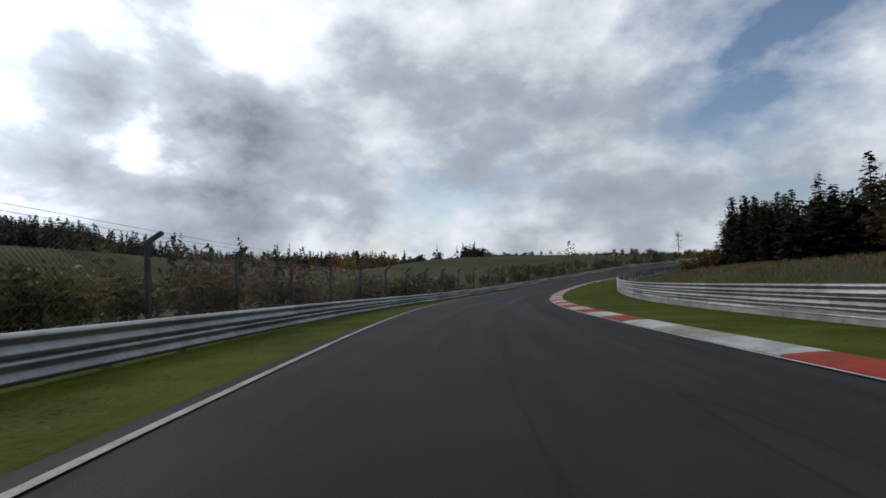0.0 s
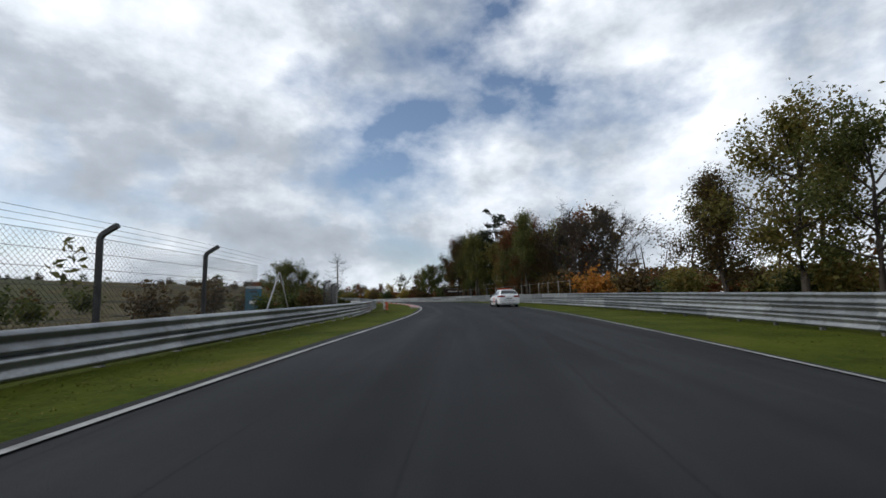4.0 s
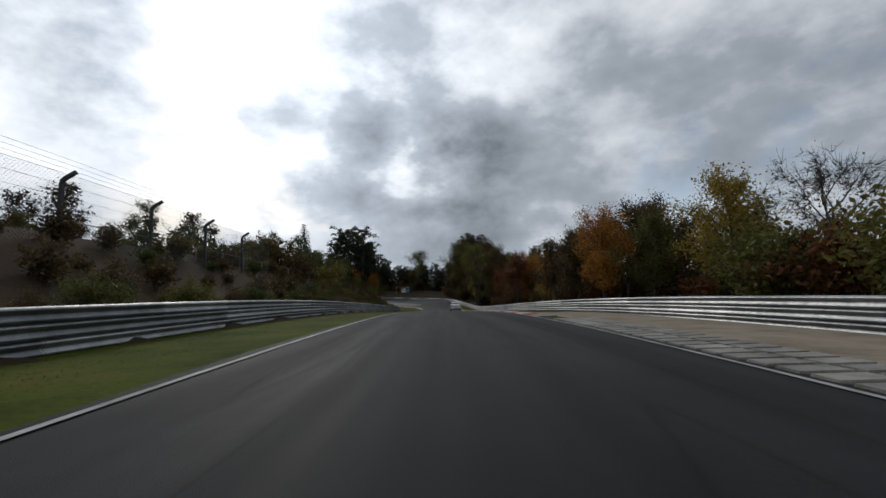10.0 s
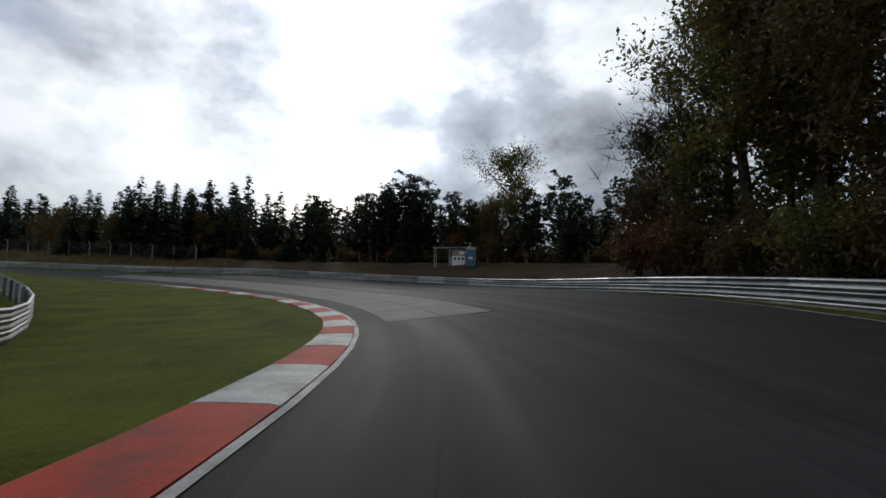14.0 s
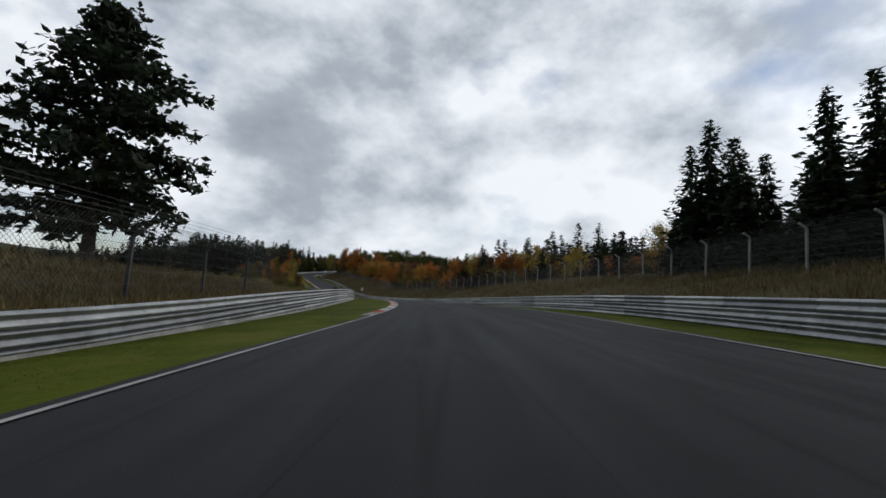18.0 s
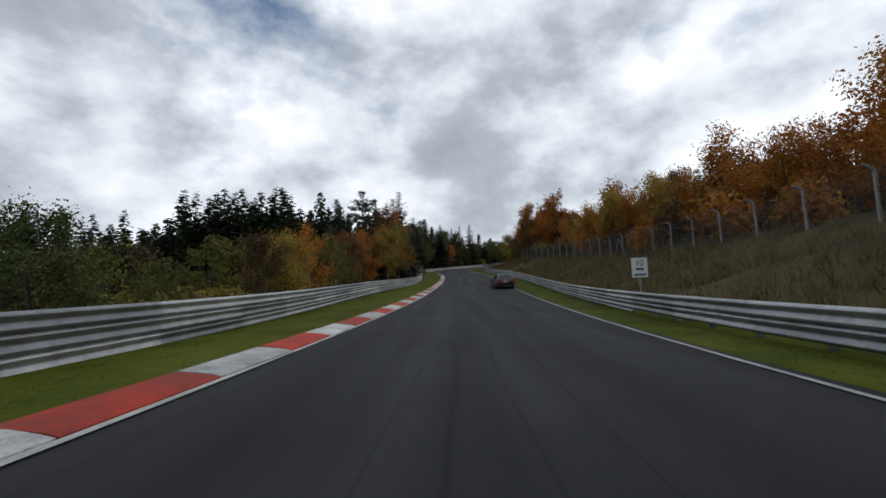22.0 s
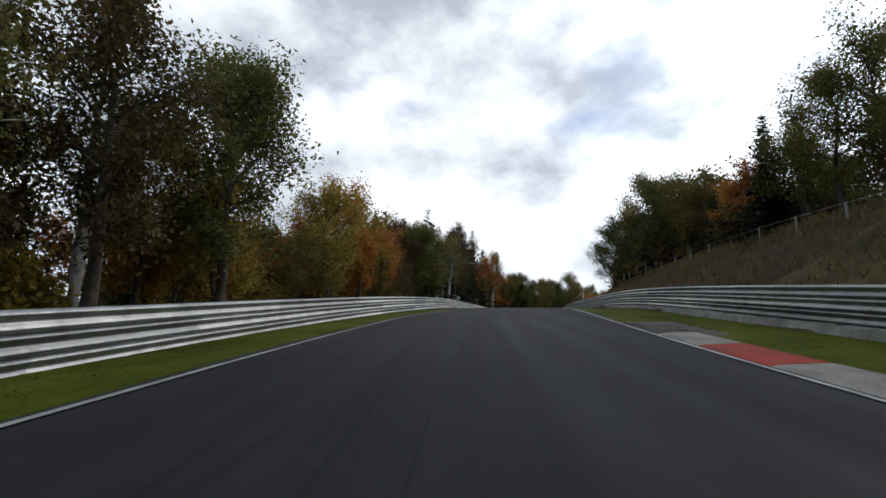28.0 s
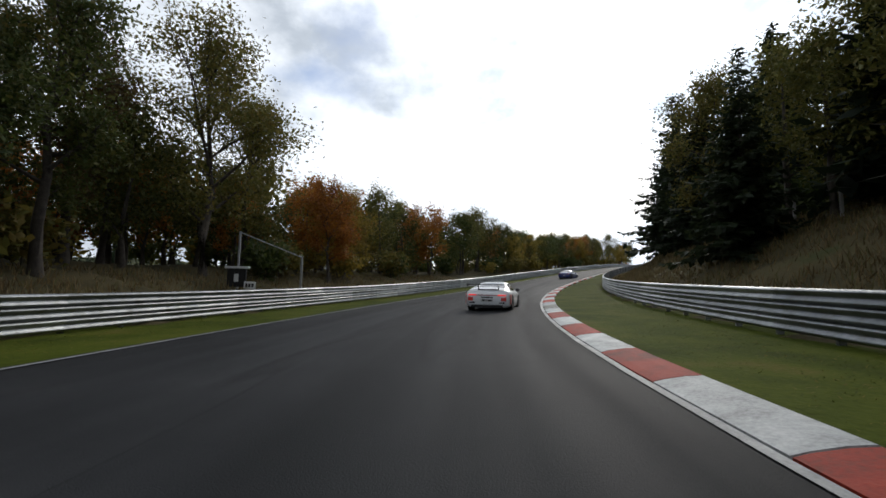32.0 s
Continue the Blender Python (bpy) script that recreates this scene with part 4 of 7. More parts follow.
def belt(side, u0, u1, o0, o1, n, kinds, lo=0.8, hi=1.2, seed=0, gap=1.6):
    """Trees strewn outside the barrier between two stations, from o0 to o1 metres behind it."""
    rng = np.random.default_rng(seed + int(u0 * 10) + (7 if side > 0 else 0))
    done, tries = 0, 0
    while done < n and tries < n * 12:
        tries += 1
        u = rng.uniform(u0, u1)
        o = o0 + (o1 - o0) * rng.uniform(0, 1) ** 1.3
        d = side * (float(rail_l(u) if side > 0 else rail_r(u)) + o)
        p = at(u, d)
        q = np.sqrt((SL_X - p.x) ** 2 + (SL_Y - p.y) ** 2)
        if q.min() < abs(d) - 2.5 - 0.1 * o or any((p.x - a) ** 2 + (p.y - b) ** 2 < gap * gap for a, b in PLACED):
            continue
        PLACED.append((p.x, p.y))
        GROVE.append((kinds[rng.integers(len(kinds))], p.x, p.y, rng.uniform(lo, hi), rng.uniform(0, 6.28), o))
        done += 1


def grow(trees=148, bushes=215):
    """The nearest trees and bushes become things; those behind are joined to woodland, kind by kind."""
    GROVE.sort(key=lambda g: g[5])
    count = {"tree": 0, "bush": 0}
    rest = {}
    for key, x, y, size, turn, o in GROVE:
        word = "bush" if key.endswith("bush") else "tree"
        count[word] += 1
        if count[word] <= (bushes if word == "bush" else trees):
            plant_at(NEAR.get(key, key) if o < (5.5 if word == "bush" else 9.5) else key, x, y, size, turn)
        else:
            if word == "tree" and o < 13.5 and (o < 9.5 or not key.startswith("spruce")):
                key = NEAR.get(key, key)
            rest.setdefault((key, o > (13 if word == "bush" else 20)), []).append((x, y, size, turn))
    for (key, behind), spots in rest.items():
        wm, cm = TEMPLATES[key]
        for name, me, keep in (("woodland_trunks", wm, 0), ("woodland", cm, 2)):
            if me is None:
                continue
            v = np.empty(len(me.vertices) * 3)
            me.vertices.foreach_get("co", v)
            v = v.reshape(-1, 3)
            side = 3 if keep else 4
            f = np.empty(len(me.loops), np.int32)
            me.loops.foreach_get("vertex_index", f)
            f = f.reshape(-1, side)
            if not keep:
                f = f[f.max(1) < 60]
            n = int(f.max()) + 1
            if keep:
                # Sprays of four corners: every second, third or sixth one, larger.
                c = v.reshape(-1, 4, 3)[::6 if behind else (3 if key.endswith("_near") else 2)]
                mid = c.mean(1, keepdims=True)
                v = (mid + (c - mid) * ((2.0 if key.startswith("spruce") else 2.2) if behind else 1.4)).reshape(-1, 3)
                if key.startswith("spruce"):
                    v[:, 2] += np.repeat(np.random.default_rng(5).uniform(-0.3, 0.3, len(c)), 4)
                i = np.arange(len(c))[:, None] * 4
                f = np.concatenate([i + [0, 1, 2], i + [0, 2, 3]], 0)
                n = len(v)
            v = v[:n]
            vs, fs = [], []
            for j, (x, y, size, turn) in enumerate(spots):
                c, s_ = math.cos(turn) * size, math.sin(turn) * size
                vs.append(np.stack([x + v[:, 0] * c - v[:, 1] * s_, y + v[:, 0] * s_ + v[:, 1] * c, ground_at(x, y) - 0.05 + v[:, 2] * size], 1))
                fs.append(f + j * n)
            fs = np.concatenate(fs)
            ob = new(name, mesh_of(name, np.concatenate(vs), fs, tuple(me.materials)))
            tagged(ob, ("trunks of a " if not keep else "") + LABELS[key.split("_")[0]].format("wood").replace(" standing alone", ""), "woodland", kind="stuff")


# Single trees that stand out.
for key, u, d, size, turn in (
        ("dead_tree", 9.22, -32, 1.95, 0), ("bare_tree", 8.2, -23, 0.9, 1), ("pine_b", 6.75, -17, 1.0, 2), ("olive_tall", 6.85, -14.5, 1.0, 0.4),
        ("brown_tall", 6.6, -18.5, 0.95, 1.4), ("green_tall", 7.0, -17, 0.9, 2.2), ("brown_tall", 13.45, -14.6, 1.15, 0), ("bare_tree", 13.62, -14.0, 1.5, 1), ("olive_oak", 14.12, -15.2, 1.08, 1), ("yellow_tree", 13.95, -13.6, 0.7, 2), ("yellow_tall", 14.3, -16.4, 0.95, 3), ("olive_tree", 13.5, 13.2, 0.62, 2), ("orange_tree", 13.38, 13.8, 0.6, 1), ("spruce_b", 3.25, -24, 0.62, 1), ("spruce_a", 3.35, -26.5, 0.8, 2), ("spruce_b", 3.15, -27, 0.7, 3), ("spruce_a", 3.5, -28, 0.85, 4), ("spruce_a", 3.1, -30, 0.9, 0), ("green_tall", 7.78, -20.2, 0.68, 0), ("green_tree", 7.7, -23, 0.95, 2), ("olive_tree", 7.9, -22, 0.85, 1), ("brown_tree", 8.0, -23, 0.72, 4), ("green_tall", 7.62, -24.5, 0.75, 3), ("brown_tree", 7.85, -24.5, 0.9, 4),
        ("pine_b", 13.88, 18, 1.15, 0), ("pine_a", 13.95, 15.6, 1.1, 2), ("pine_b", 14.12, 17.2, 0.95, 1), ("brown_bush", 13.8, 14.5, 1.2, 1), ("olive_bush", 13.95, 14.2, 1.0, 1), ("spruce_b", 13.25, 29, 0.95, 1), ("spruce_b", 31.65, 22, 1.1, 1), ("spruce_b", 31.6, 25.5, 1.15, 3), ("spruce_b", 31.78, -18.5, 1.0, 3), ("spruce_a", 31.9, -20, 1.1, 1), ("pine_a", 16.5, -33, 0.8, 2), ("pine_b", 16.65, -35, 0.75, 1), ("pine_a", 16.8, -31, 0.8, 0), ("pine_b", 16.35, -38, 0.8, 4), ("olive_tall", 14.42, -17.5, 1.25, 1), ("pine_b", 14.5, -20, 1.2, 2), ("green_tall", 14.6, -22.5, 1.3, 0), ("brown_tall", 14.34, -21, 1.25, 4), ("pine_b", 14.72, -21.5, 1.15, 3), ("brown_tall", 14.55, -16.8, 1.0, 2), ("olive_tall", 14.8, -19.2, 1.4, 0), ("brown_tall", 14.7, -19.5, 1.4, 2), ("green_tall", 14.9, -21.5, 1.3, 4), ("pine_b", 14.85, -24.5, 1.2, 1), ("bare_tree", 14.98, -20.2, 1.5, 2), ("brown_tree", 15.05, -22, 1.05, 5), ("olive_tree", 15.1, -25, 0.9, 3), ("brown_bush", 14.75, -17.6, 1.3, 0), ("brown_bush", 14.9, -18.6, 1.4, 2), ("red_bush", 15.0, -19.5, 1.4, 3), ("brown_bush", 15.1, -21, 1.5, 1), ("olive_bush", 14.6, -16.2, 1.3, 2), ("brown_bush", 14.5, -15.5, 1.3, 3),
        ("olive_tree", 18.3, 18.8, 0.85, 2), ("brown_tree", 18.22, 20.5, 0.9, 1), ("spruce_b", 24.7, 10.2, 1.08, 3), ("pine_b", 25.0, 8.6, 0.72, 2), ("pine_a", 25.1, 10.5, 0.85, 2),
        ("green_tree", 5.75, 15.2, 0.45, 1), ("olive_tree", 5.72, 16.5, 0.52, 2), ("green_tree", 5.85, 18.5, 0.55, 3), ("green_bush", 5.58, 13.6, 1.0, 1), ("olive_bush", 5.75, 14.5, 1.1, 2), ("spruce_b", 30.6, 14.4, 1.0, 2), ("spruce_b", 30.78, 15.2, 0.85, 4), ("spruce_a", 30.7, 17, 1.05, 4),
        ("olive_tall", 13.85, -14.5, 1.0, 3), ("green_tall", 14.1, -17, 1.05, 1), ("pine_b", 24.0, 13.3, 0.86, 0), ("spruce_b", 24.6, 11, 0.97, 1),
        ("spruce_b", 24.9, 16.5, 1.0, 2), ("spruce_b", 26.2, 12.5, 0.88, 0), ("spruce_c", 31.3, 14.5, 0.9, 0), ("spruce_c", 30.3, 13.4, 1.1, 1),
        ("orange_tree", 24.1, -28, 1.1, 1), ("big_fir", 18.87, 18.4, 1.05, 0), ("bare_tree", 6.1, -20.5, 1.45, 0.5), ("bare_tree", 6.12, -24, 1.5, 2.5), ("bare_tree", 6.25, -21.5, 1.3, 4), ("bare_tree", 6.0, -25.5, 1.4, 5),
        ("yellow_tree", 10.6, -12.6, 0.62, 0), ("spruce_b", 31.45, -13.5, 0.85, 0), ("spruce_b", 32.85, -13, 0.7, 1), ("orange_tall", 24.32, 9.8, 0.9, 2), ("red_tall", 24.22, 11.5, 0.95, 1), ("orange_tall", 24.42, 12, 0.85, 4), ("olive_tall", 24.2, 8.6, 0.75, 3),
        ("spruce_a", 19.0, -21.3, 0.7, 0), ("spruce_b", 13.5, -14.6, 0.95, 0), ("pine_a", 32.0, -11.0, 1.15, 2), ("olive_oak", 15.88, -34.4, 1.06, 1), ("olive_tree", 15.97, -33.8, 0.85, 2), ("orange_tree", 16.1, -33.5, 0.5, 1), ("brown_tree", 16.05, -32.5, 0.55, 4), ("bare_tree", 15.98, -35.5, 1.1, 3), ("brown_tree", 15.9, -30.5, 0.8, 3), ("pine_b", 16.46, -30.0, 0.66, 2), ("pine_a", 16.42, -30.5, 0.84, 5), ("pine_b", 16.37, -31.2, 0.8, 0), ("pine_b", 16.32, -31.8, 0.85, 3), ("spruce_a", 16.34, -33.5, 0.98, 1), ("pine_a", 16.27, -32.3, 0.8, 1), ("spruce_c", 16.24, -33, 0.92, 2), ("spruce_a", 16.45, -32.5, 0.85, 4), ("spruce_c", 16.4, -34.5, 1.1, 5), ("pine_a", 16.12, -34.4, 0.66, 3), ("spruce_b", 19.6, -36, 0.85, 0), ("spruce_c", 20.68, -19.3, 0.74, 1), ("spruce_c", 20.75, -20.8, 0.7, 3), ("yellow_tree", 8.3, -21, 0.5, 1), ("spruce_c", 21.02, -20.5, 0.7, 2), ("spruce_c", 21.5, -22, 0.75, 0), ("olive_oak", 32.78, 17.5, 1.05, 0), ("olive_tall", 32.95, 19, 1.0, 1), ("brown_tall", 32.62, 21, 0.95, 1), ("green_tall", 32.5, 17.5, 0.9, 3), ("olive_tall", 32.45, 21, 0.95, 3), ("green_tall", 32.35, 17.5, 0.85, 5), ("spruce_b", 34.2, -15, 1.25, 0), ("spruce_a", 34.0, -15.5, 1.2, 2), ("spruce_b", 33.75, -15, 1.0, 3), ("spruce_a", 33.4, -15.5, 1.0, 1), ("olive_tall", 29.8, 13.5, 0.95, 1), ("olive_tall", 29.92, 16, 1.0, 2), ("brown_tall", 29.7, 15, 0.9, 0), ("olive_tall", 28.6, 12, 1.05, 2), ("pine_b", 13.45, 14.2, 0.8, 0), ("pine_a", 13.6, 16, 0.85, 1), ("green_tree", 26.55, -10.3, 0.78, 0), ("olive_tree", 26.78, -11.8, 0.8, 2), ("yellow_bush", 24.8, 9.6, 1.2, 0),
        ("olive_oak", 29.9, -18.3, 0.92, 4), ("green_tree", 30.3, -15.6, 1.15, 2), ("green_tree", 30.46, -14.9, 1.1, 5), ("green_tree", 29.62, -18.6, 1.0, 1), ("olive_tree", 29.44, -19.4, 0.85, 3), ("spruce_c", 29.3, -20.5, 0.6, 0), ("orange_tree", 29.08, -20.2, 0.6, 2), ("orange_tree", 29.16, -19.6, 0.5, 4), ("spruce_c", 28.98, -19.8, 0.78, 1), ("green_tree", 28.9, -20.4, 0.66, 0), ("olive_tree", 28.78, -20.0, 0.82, 4), ("olive_tree", 28.7, -20.6, 0.92, 1), ("green_tree", 28.6, -20.2, 0.9, 3), ("yellow_tree", 28.84, 10.2, 0.86, 1), ("orange_tree", 28.96, 11.6, 0.98, 3), ("yellow_tree", 29.1, 12.0, 0.98, 5), ("orange_tree", 29.2, 11.0, 0.8, 0), ("olive_tall", 29.78, 10.9, 0.88, 3), ("spruce_b", 30.76, 14.6, 1.12, 1), ("spruce_a", 30.58, 14.2, 1.1, 2), ("birch", 31.12, 14.4, 1.36, 3), ("orange_tall", 31.1, 14.9, 1.08, 2), ("spruce_b", 31.6, 14.0, 0.78, 2), ("green_tree", 8.97, 18.8, 0.34, 1), ("birch", 30.35, 14.5, 0.95, 0), ("birch", 30.0, 10.2, 1.0, 2), ("orange_tree", 33.15, 15.6, 0.85, 0), ("yellow_tree", 33.3, 17, 0.85, 2)):
    plant(key, u, d, size, turn)

# Right of the track, from the start on.
belt(-1, 1.5, 3.4, 26, 60, 26, ["spruce_a", "spruce_c", "brown_tree", "olive_tree", "spruce_b"], 0.7, 1.0, 1)
belt(-1, 2.6, 4.3, 10, 30, 40, ["spruce_a", "spruce_c", "brown_tree", "red_tree", "olive_bush", "brown_tree"], 0.8, 1.0, 2)
belt(-1, 2.2, 3.3, 15, 36, 40, ["spruce_b", "spruce_a", "spruce_a"], 0.58, 0.74, 57)
belt(-1, 4.2, 5.2, 4, 14, 20, ["olive_tree", "green_tree", "brown_tree", "olive_bush", "green_bush"], 0.7, 0.95, 3)
belt(-1, 5.2, 6.3, 4, 18, 26, ["red_bush", "orange_bush", "brown_bush", "bare_tree", "olive_bush", "brown_bush"], 0.8, 1.2, 4)
belt(-1, 5.9, 7.7, 7, 26, 80, ["brown_bush", "red_bush", "green_bush", "brown_bush"], 1.0, 1.5, 58, 1.0)
belt(-1, 6.2, 7.3, 4, 20, 34, ["brown_tree", "red_tree", "olive_tall", "green_tall", "brown_tall", "red_tall"], 0.8, 1.05, 5)
belt(-1, 7.3, 9.0, 3, 16, 46, ["brown_bush", "red_bush", "olive_bush", "bare_bush", "green_bush", "yellow_bush"], 0.8, 1.3, 6)
belt(-1, 8.25, 9.3, 4, 16, 26, ["brown_tree", "green_tree", "red_tree", "olive_tree"], 0.38, 0.55, 39)
belt(-1, 8.8, 10.6, 3, 16, 44, ["orange_bush", "red_bush", "bare_bush", "brown_bush", "olive_bush"], 0.9, 1.5, 7)
belt(-1, 9.9, 11.2, 6, 22, 22, ["olive_tree", "brown_tree", "yellow_bush", "brown_bush", "bare_tree"], 0.6, 0.85, 8)
belt(-1, 11.0, 13.2, 3.5, 24, 74, ["brown_tree", "red_tree", "olive_tree", "brown_tree", "brown_bush", "orange_tree"], 0.62, 0.88, 9)
belt(-1, 13.0, 14.6, 4, 24, 52, ["olive_tall", "brown_tall", "green_tall", "brown_tree", "brown_bush", "red_tree"], 0.75, 1.05, 10)
belt(-1, 17.0, 19.2, 26, 75, 130, ["spruce_a", "spruce_b", "spruce_c", "spruce_b"], 0.8, 1.05, 37, 2.0)
belt(-1, 19.0, 20.6, 40, 95, 150, ["spruce_a", "spruce_b", "spruce_a", "orange_tree"], 0.82, 1.0, 48, 2.0)
belt(-1, 20.4, 22.0, 36, 80, 130, ["spruce_a", "spruce_b", "spruce_a"], 0.86, 1.02, 53, 2.0)
belt(-1, 14.9, 17.0, 24, 60, 90, ["spruce_a", "pine_a", "spruce_c", "pine_b"], 0.6, 0.8, 41, 2.2)
belt(-1, 15.0, 17.4, 12, 36, 80, ["spruce_c", "pine_a", "spruce_c", "pine_a", "pine_b", "brown_bush"], 0.5, 0.72, 11)
belt(-1, 17.2, 18.1, 9, 26, 26, ["spruce_a", "spruce_b", "spruce_a", "brown_tree", "spruce_b"], 0.6, 0.82, 12)
belt(-1, 18.1, 18.5, 10, 28, 8, ["spruce_c", "spruce_a", "brown_tree", "yellow_bush"], 0.45, 0.66, 45)
belt(-1, 18.5, 19.15, 9, 30, 34, ["spruce_a", "spruce_b", "spruce_a", "brown_tree"], 0.5, 0.72, 54)
belt(-1, 19.2, 20.6, 12, 32, 34, ["spruce_c", "spruce_c", "orange_tree", "yellow_tree", "brown_bush"], 0.45, 0.66, 13)
belt(-1, 20.5, 22.5, 11, 34, 72, ["orange_tree", "orange_tree", "orange_tree", "brown_tree", "yellow_tree", "red_tree"], 0.52, 0.72, 14, 2.0)
belt(-1, 22.5, 24.4, 10.5, 34, 120, ["orange_tree", "orange_tree", "orange_tree", "brown_tree", "yellow_tree", "red_tree"], 0.58, 0.78, 50, 1.6)
belt(-1, 24.8, 25.75, 9.5, 22, 22, ["orange_tree", "orange_tall", "orange_tree", "brown_tree"], 0.78, 0.98, 15)
belt(-1, 25.8, 26.6, 6, 20, 16, ["green_tree", "olive_tree", "yellow_tree"], 0.55, 0.75, 42)
belt(-1, 26.2, 28.4, 12, 30, 45, ["green_tree", "olive_tree", "green_bush", "spruce_c", "olive_tree"], 0.7, 1.0, 16)
belt(-1, 28.3, 29.5, 10, 22, 60, ["green_tree", "olive_tree", "green_bush", "olive_bush", "brown_tree"], 0.5, 0.7, 64, 1.3)
belt(-1, 29.4, 30.3, 9.5, 26, 50, ["green_tree", "olive_tree", "olive_tree", "green_tree", "spruce_c"], 0.75, 1.0, 65, 1.4)
belt(-1, 30.2, 31.0, 9, 28, 40, ["spruce_a", "green_tree", "olive_tree", "olive_tall", "yellow_tree", "green_tree"], 0.6, 0.85, 17)
belt(-1, 30.8, 34.0, 8, 28, 60, ["spruce_a", "spruce_b", "green_tree", "spruce_b", "olive_tall"], 0.75, 1.05, 18)
belt(-1, 33.6, 39.5, 8, 34, 110, ["green_tree", "olive_tall", "spruce_a", "yellow_tree", "spruce_b"], 0.8, 1.1, 19)
# Left of the track.
belt(1, -1.0, 3.4, 7, 18, 130, ["brown_bush", "bare_bush", "brown_bush", "olive_bush", "green_bush"], 0.62, 1.05, 20, 1.3)
belt(1, 3.2, 4.4, 6, 24, 14, ["brown_bush", "bare_bush", "olive_bush"], 0.4, 0.75, 43)
belt(1, 3.2, 5.6, 6, 26, 26, ["green_bush", "olive_bush", "brown_bush", "green_bush", "bare_bush"], 0.5, 0.95, 21)
belt(1, 7.0, 9.7, 1.1, 4.0, 120, ["brown_bush", "olive_bush", "green_bush", "brown_bush"], 0.26, 0.46, 61, 0.8)
belt(1, 7.2, 9.7, 4.6, 11, 110, ["brown_bush", "olive_bush", "brown_bush", "green_bush"], 0.24, 0.4, 66, 1.0)
belt(1, 5.4, 9.4, 6, 26, 60, ["brown_bush", "bare_bush", "olive_bush", "red_bush"], 0.3, 0.6, 22)
belt(1, 10.5, 11.8, 10, 30, 60, ["olive_bush", "brown_tree", "green_tree", "brown_bush", "olive_bush"], 0.28, 0.42, 23)
belt(1, 11.6, 13.5, 9.5, 28, 70, ["olive_tree", "brown_tree", "green_tree", "pine_a", "olive_tree", "spruce_c", "orange_tree"], 0.36, 0.52, 24)
belt(1, 12.9, 13.9, 7, 16, 9, ["pine_a", "pine_b", "brown_bush"], 0.7, 0.95, 25)
belt(1, 17.0, 17.9, 7, 20, 8, ["olive_tree", "orange_tree", "brown_bush"], 0.7, 0.9, 26)
belt(1, 20.0, 20.5, 10, 35, 30, ["green_bush", "olive_bush", "yellow_bush", "brown_bush"], 0.45, 0.65, 46)
belt(1, 20.3, 21.6, 9, 45, 70, ["olive_tree", "green_bush", "olive_bush", "yellow_bush", "brown_tree", "olive_bush"], 0.4, 0.62, 27)
belt(1, 21.2, 23.4, 6, 36, 74, ["olive_tree", "olive_tree", "brown_bush", "yellow_bush", "green_tree", "yellow_tree", "brown_tree"], 0.48, 0.72, 28)
belt(1, 23.2, 24.0, 7, 24, 28, ["brown_tree", "orange_tree", "red_tree", "olive_tree", "brown_tree"], 0.6, 0.82, 29)
belt(1, 24.0, 24.8, 4.5, 18, 20, ["orange_tree", "yellow_tree", "orange_tree", "spruce_a", "brown_bush"], 0.75, 1.0, 29)
belt(1, 24.7, 25.7, 4.2, 11, 40, ["olive_bush", "yellow_bush", "green_bush", "brown_bush"], 0.8, 1.2, 30)
belt(1, 24.5, 25.8, 15, 34, 40, ["spruce_a", "spruce_c", "spruce_a", "pine_a", "spruce_c"], 0.5, 0.75, 38)
belt(1, 24.3, 25.6, 14, 34, 60, ["spruce_a", "spruce_b", "spruce_a", "spruce_c"], 0.8, 1.05, 56, 2.0)
belt(1, 24.1, 25.5, 22, 44, 110, ["spruce_a", "spruce_b", "spruce_a"], 0.92, 1.1, 67, 2.0)
belt(1, 23.7, 25.5, 38, 64, 120, ["spruce_a", "spruce_a", "spruce_b"], 0.7, 0.88, 68, 2.0)
belt(1, 23.8, 25.5, 58, 98, 110, ["spruce_c", "spruce_a"], 0.5, 0.7, 69, 2.0)
belt(1, 25.8, 27.0, 7, 22, 34, ["spruce_a", "spruce_b", "green_tall", "brown_tall", "spruce_b"], 0.85, 1.05, 44)
belt(1, 25.6, 27.6, 6, 30, 70, ["olive_tree", "green_tree", "orange_tree", "spruce_a", "brown_tree"], 0.7, 1.0, 31)
belt(1, 28.85, 29.5, 8, 24, 22, ["orange_tree", "red_tree", "brown_tree", "orange_tree"], 0.55, 0.72, 51)
belt(1, 27.4, 28.55, 3.5, 24, 50, ["olive_tree", "yellow_tree", "brown_tall", "orange_tree", "olive_tall", "birch", "brown_tree"], 0.7, 0.95, 32)
belt(1, 28.5, 29.3, 4, 22, 34, ["orange_tree", "yellow_tree", "olive_tree", "orange_tree", "yellow_bush"], 0.45, 0.62, 55)
belt(1, 29.2, 30.0, 6, 26, 46, ["orange_tree", "brown_tree", "olive_tree", "orange_tree", "brown_tree"], 0.6, 0.8, 47)
belt(1, 29.95, 30.6, 4, 24, 46, ["spruce_a", "spruce_b", "spruce_b", "birch", "spruce_a", "brown_tall"], 0.85, 1.1, 33)
belt(1, 30.4, 32.2, 5, 24, 70, ["orange_tree", "yellow_tree", "olive_tree", "brown_tall", "olive_tall", "orange_tree"], 0.75, 1.05, 34)
belt(1, 32.0, 33.4, 9, 26, 46, ["olive_tall", "olive_tree", "yellow_tree", "olive_tree", "orange_tree"], 0.65, 0.9, 36)
belt(1, 33.2, 39.3, 8, 36, 170, ["olive_tall", "green_tree", "yellow_tree", "olive_tree", "orange_tree"], 0.75, 1.05, 35)


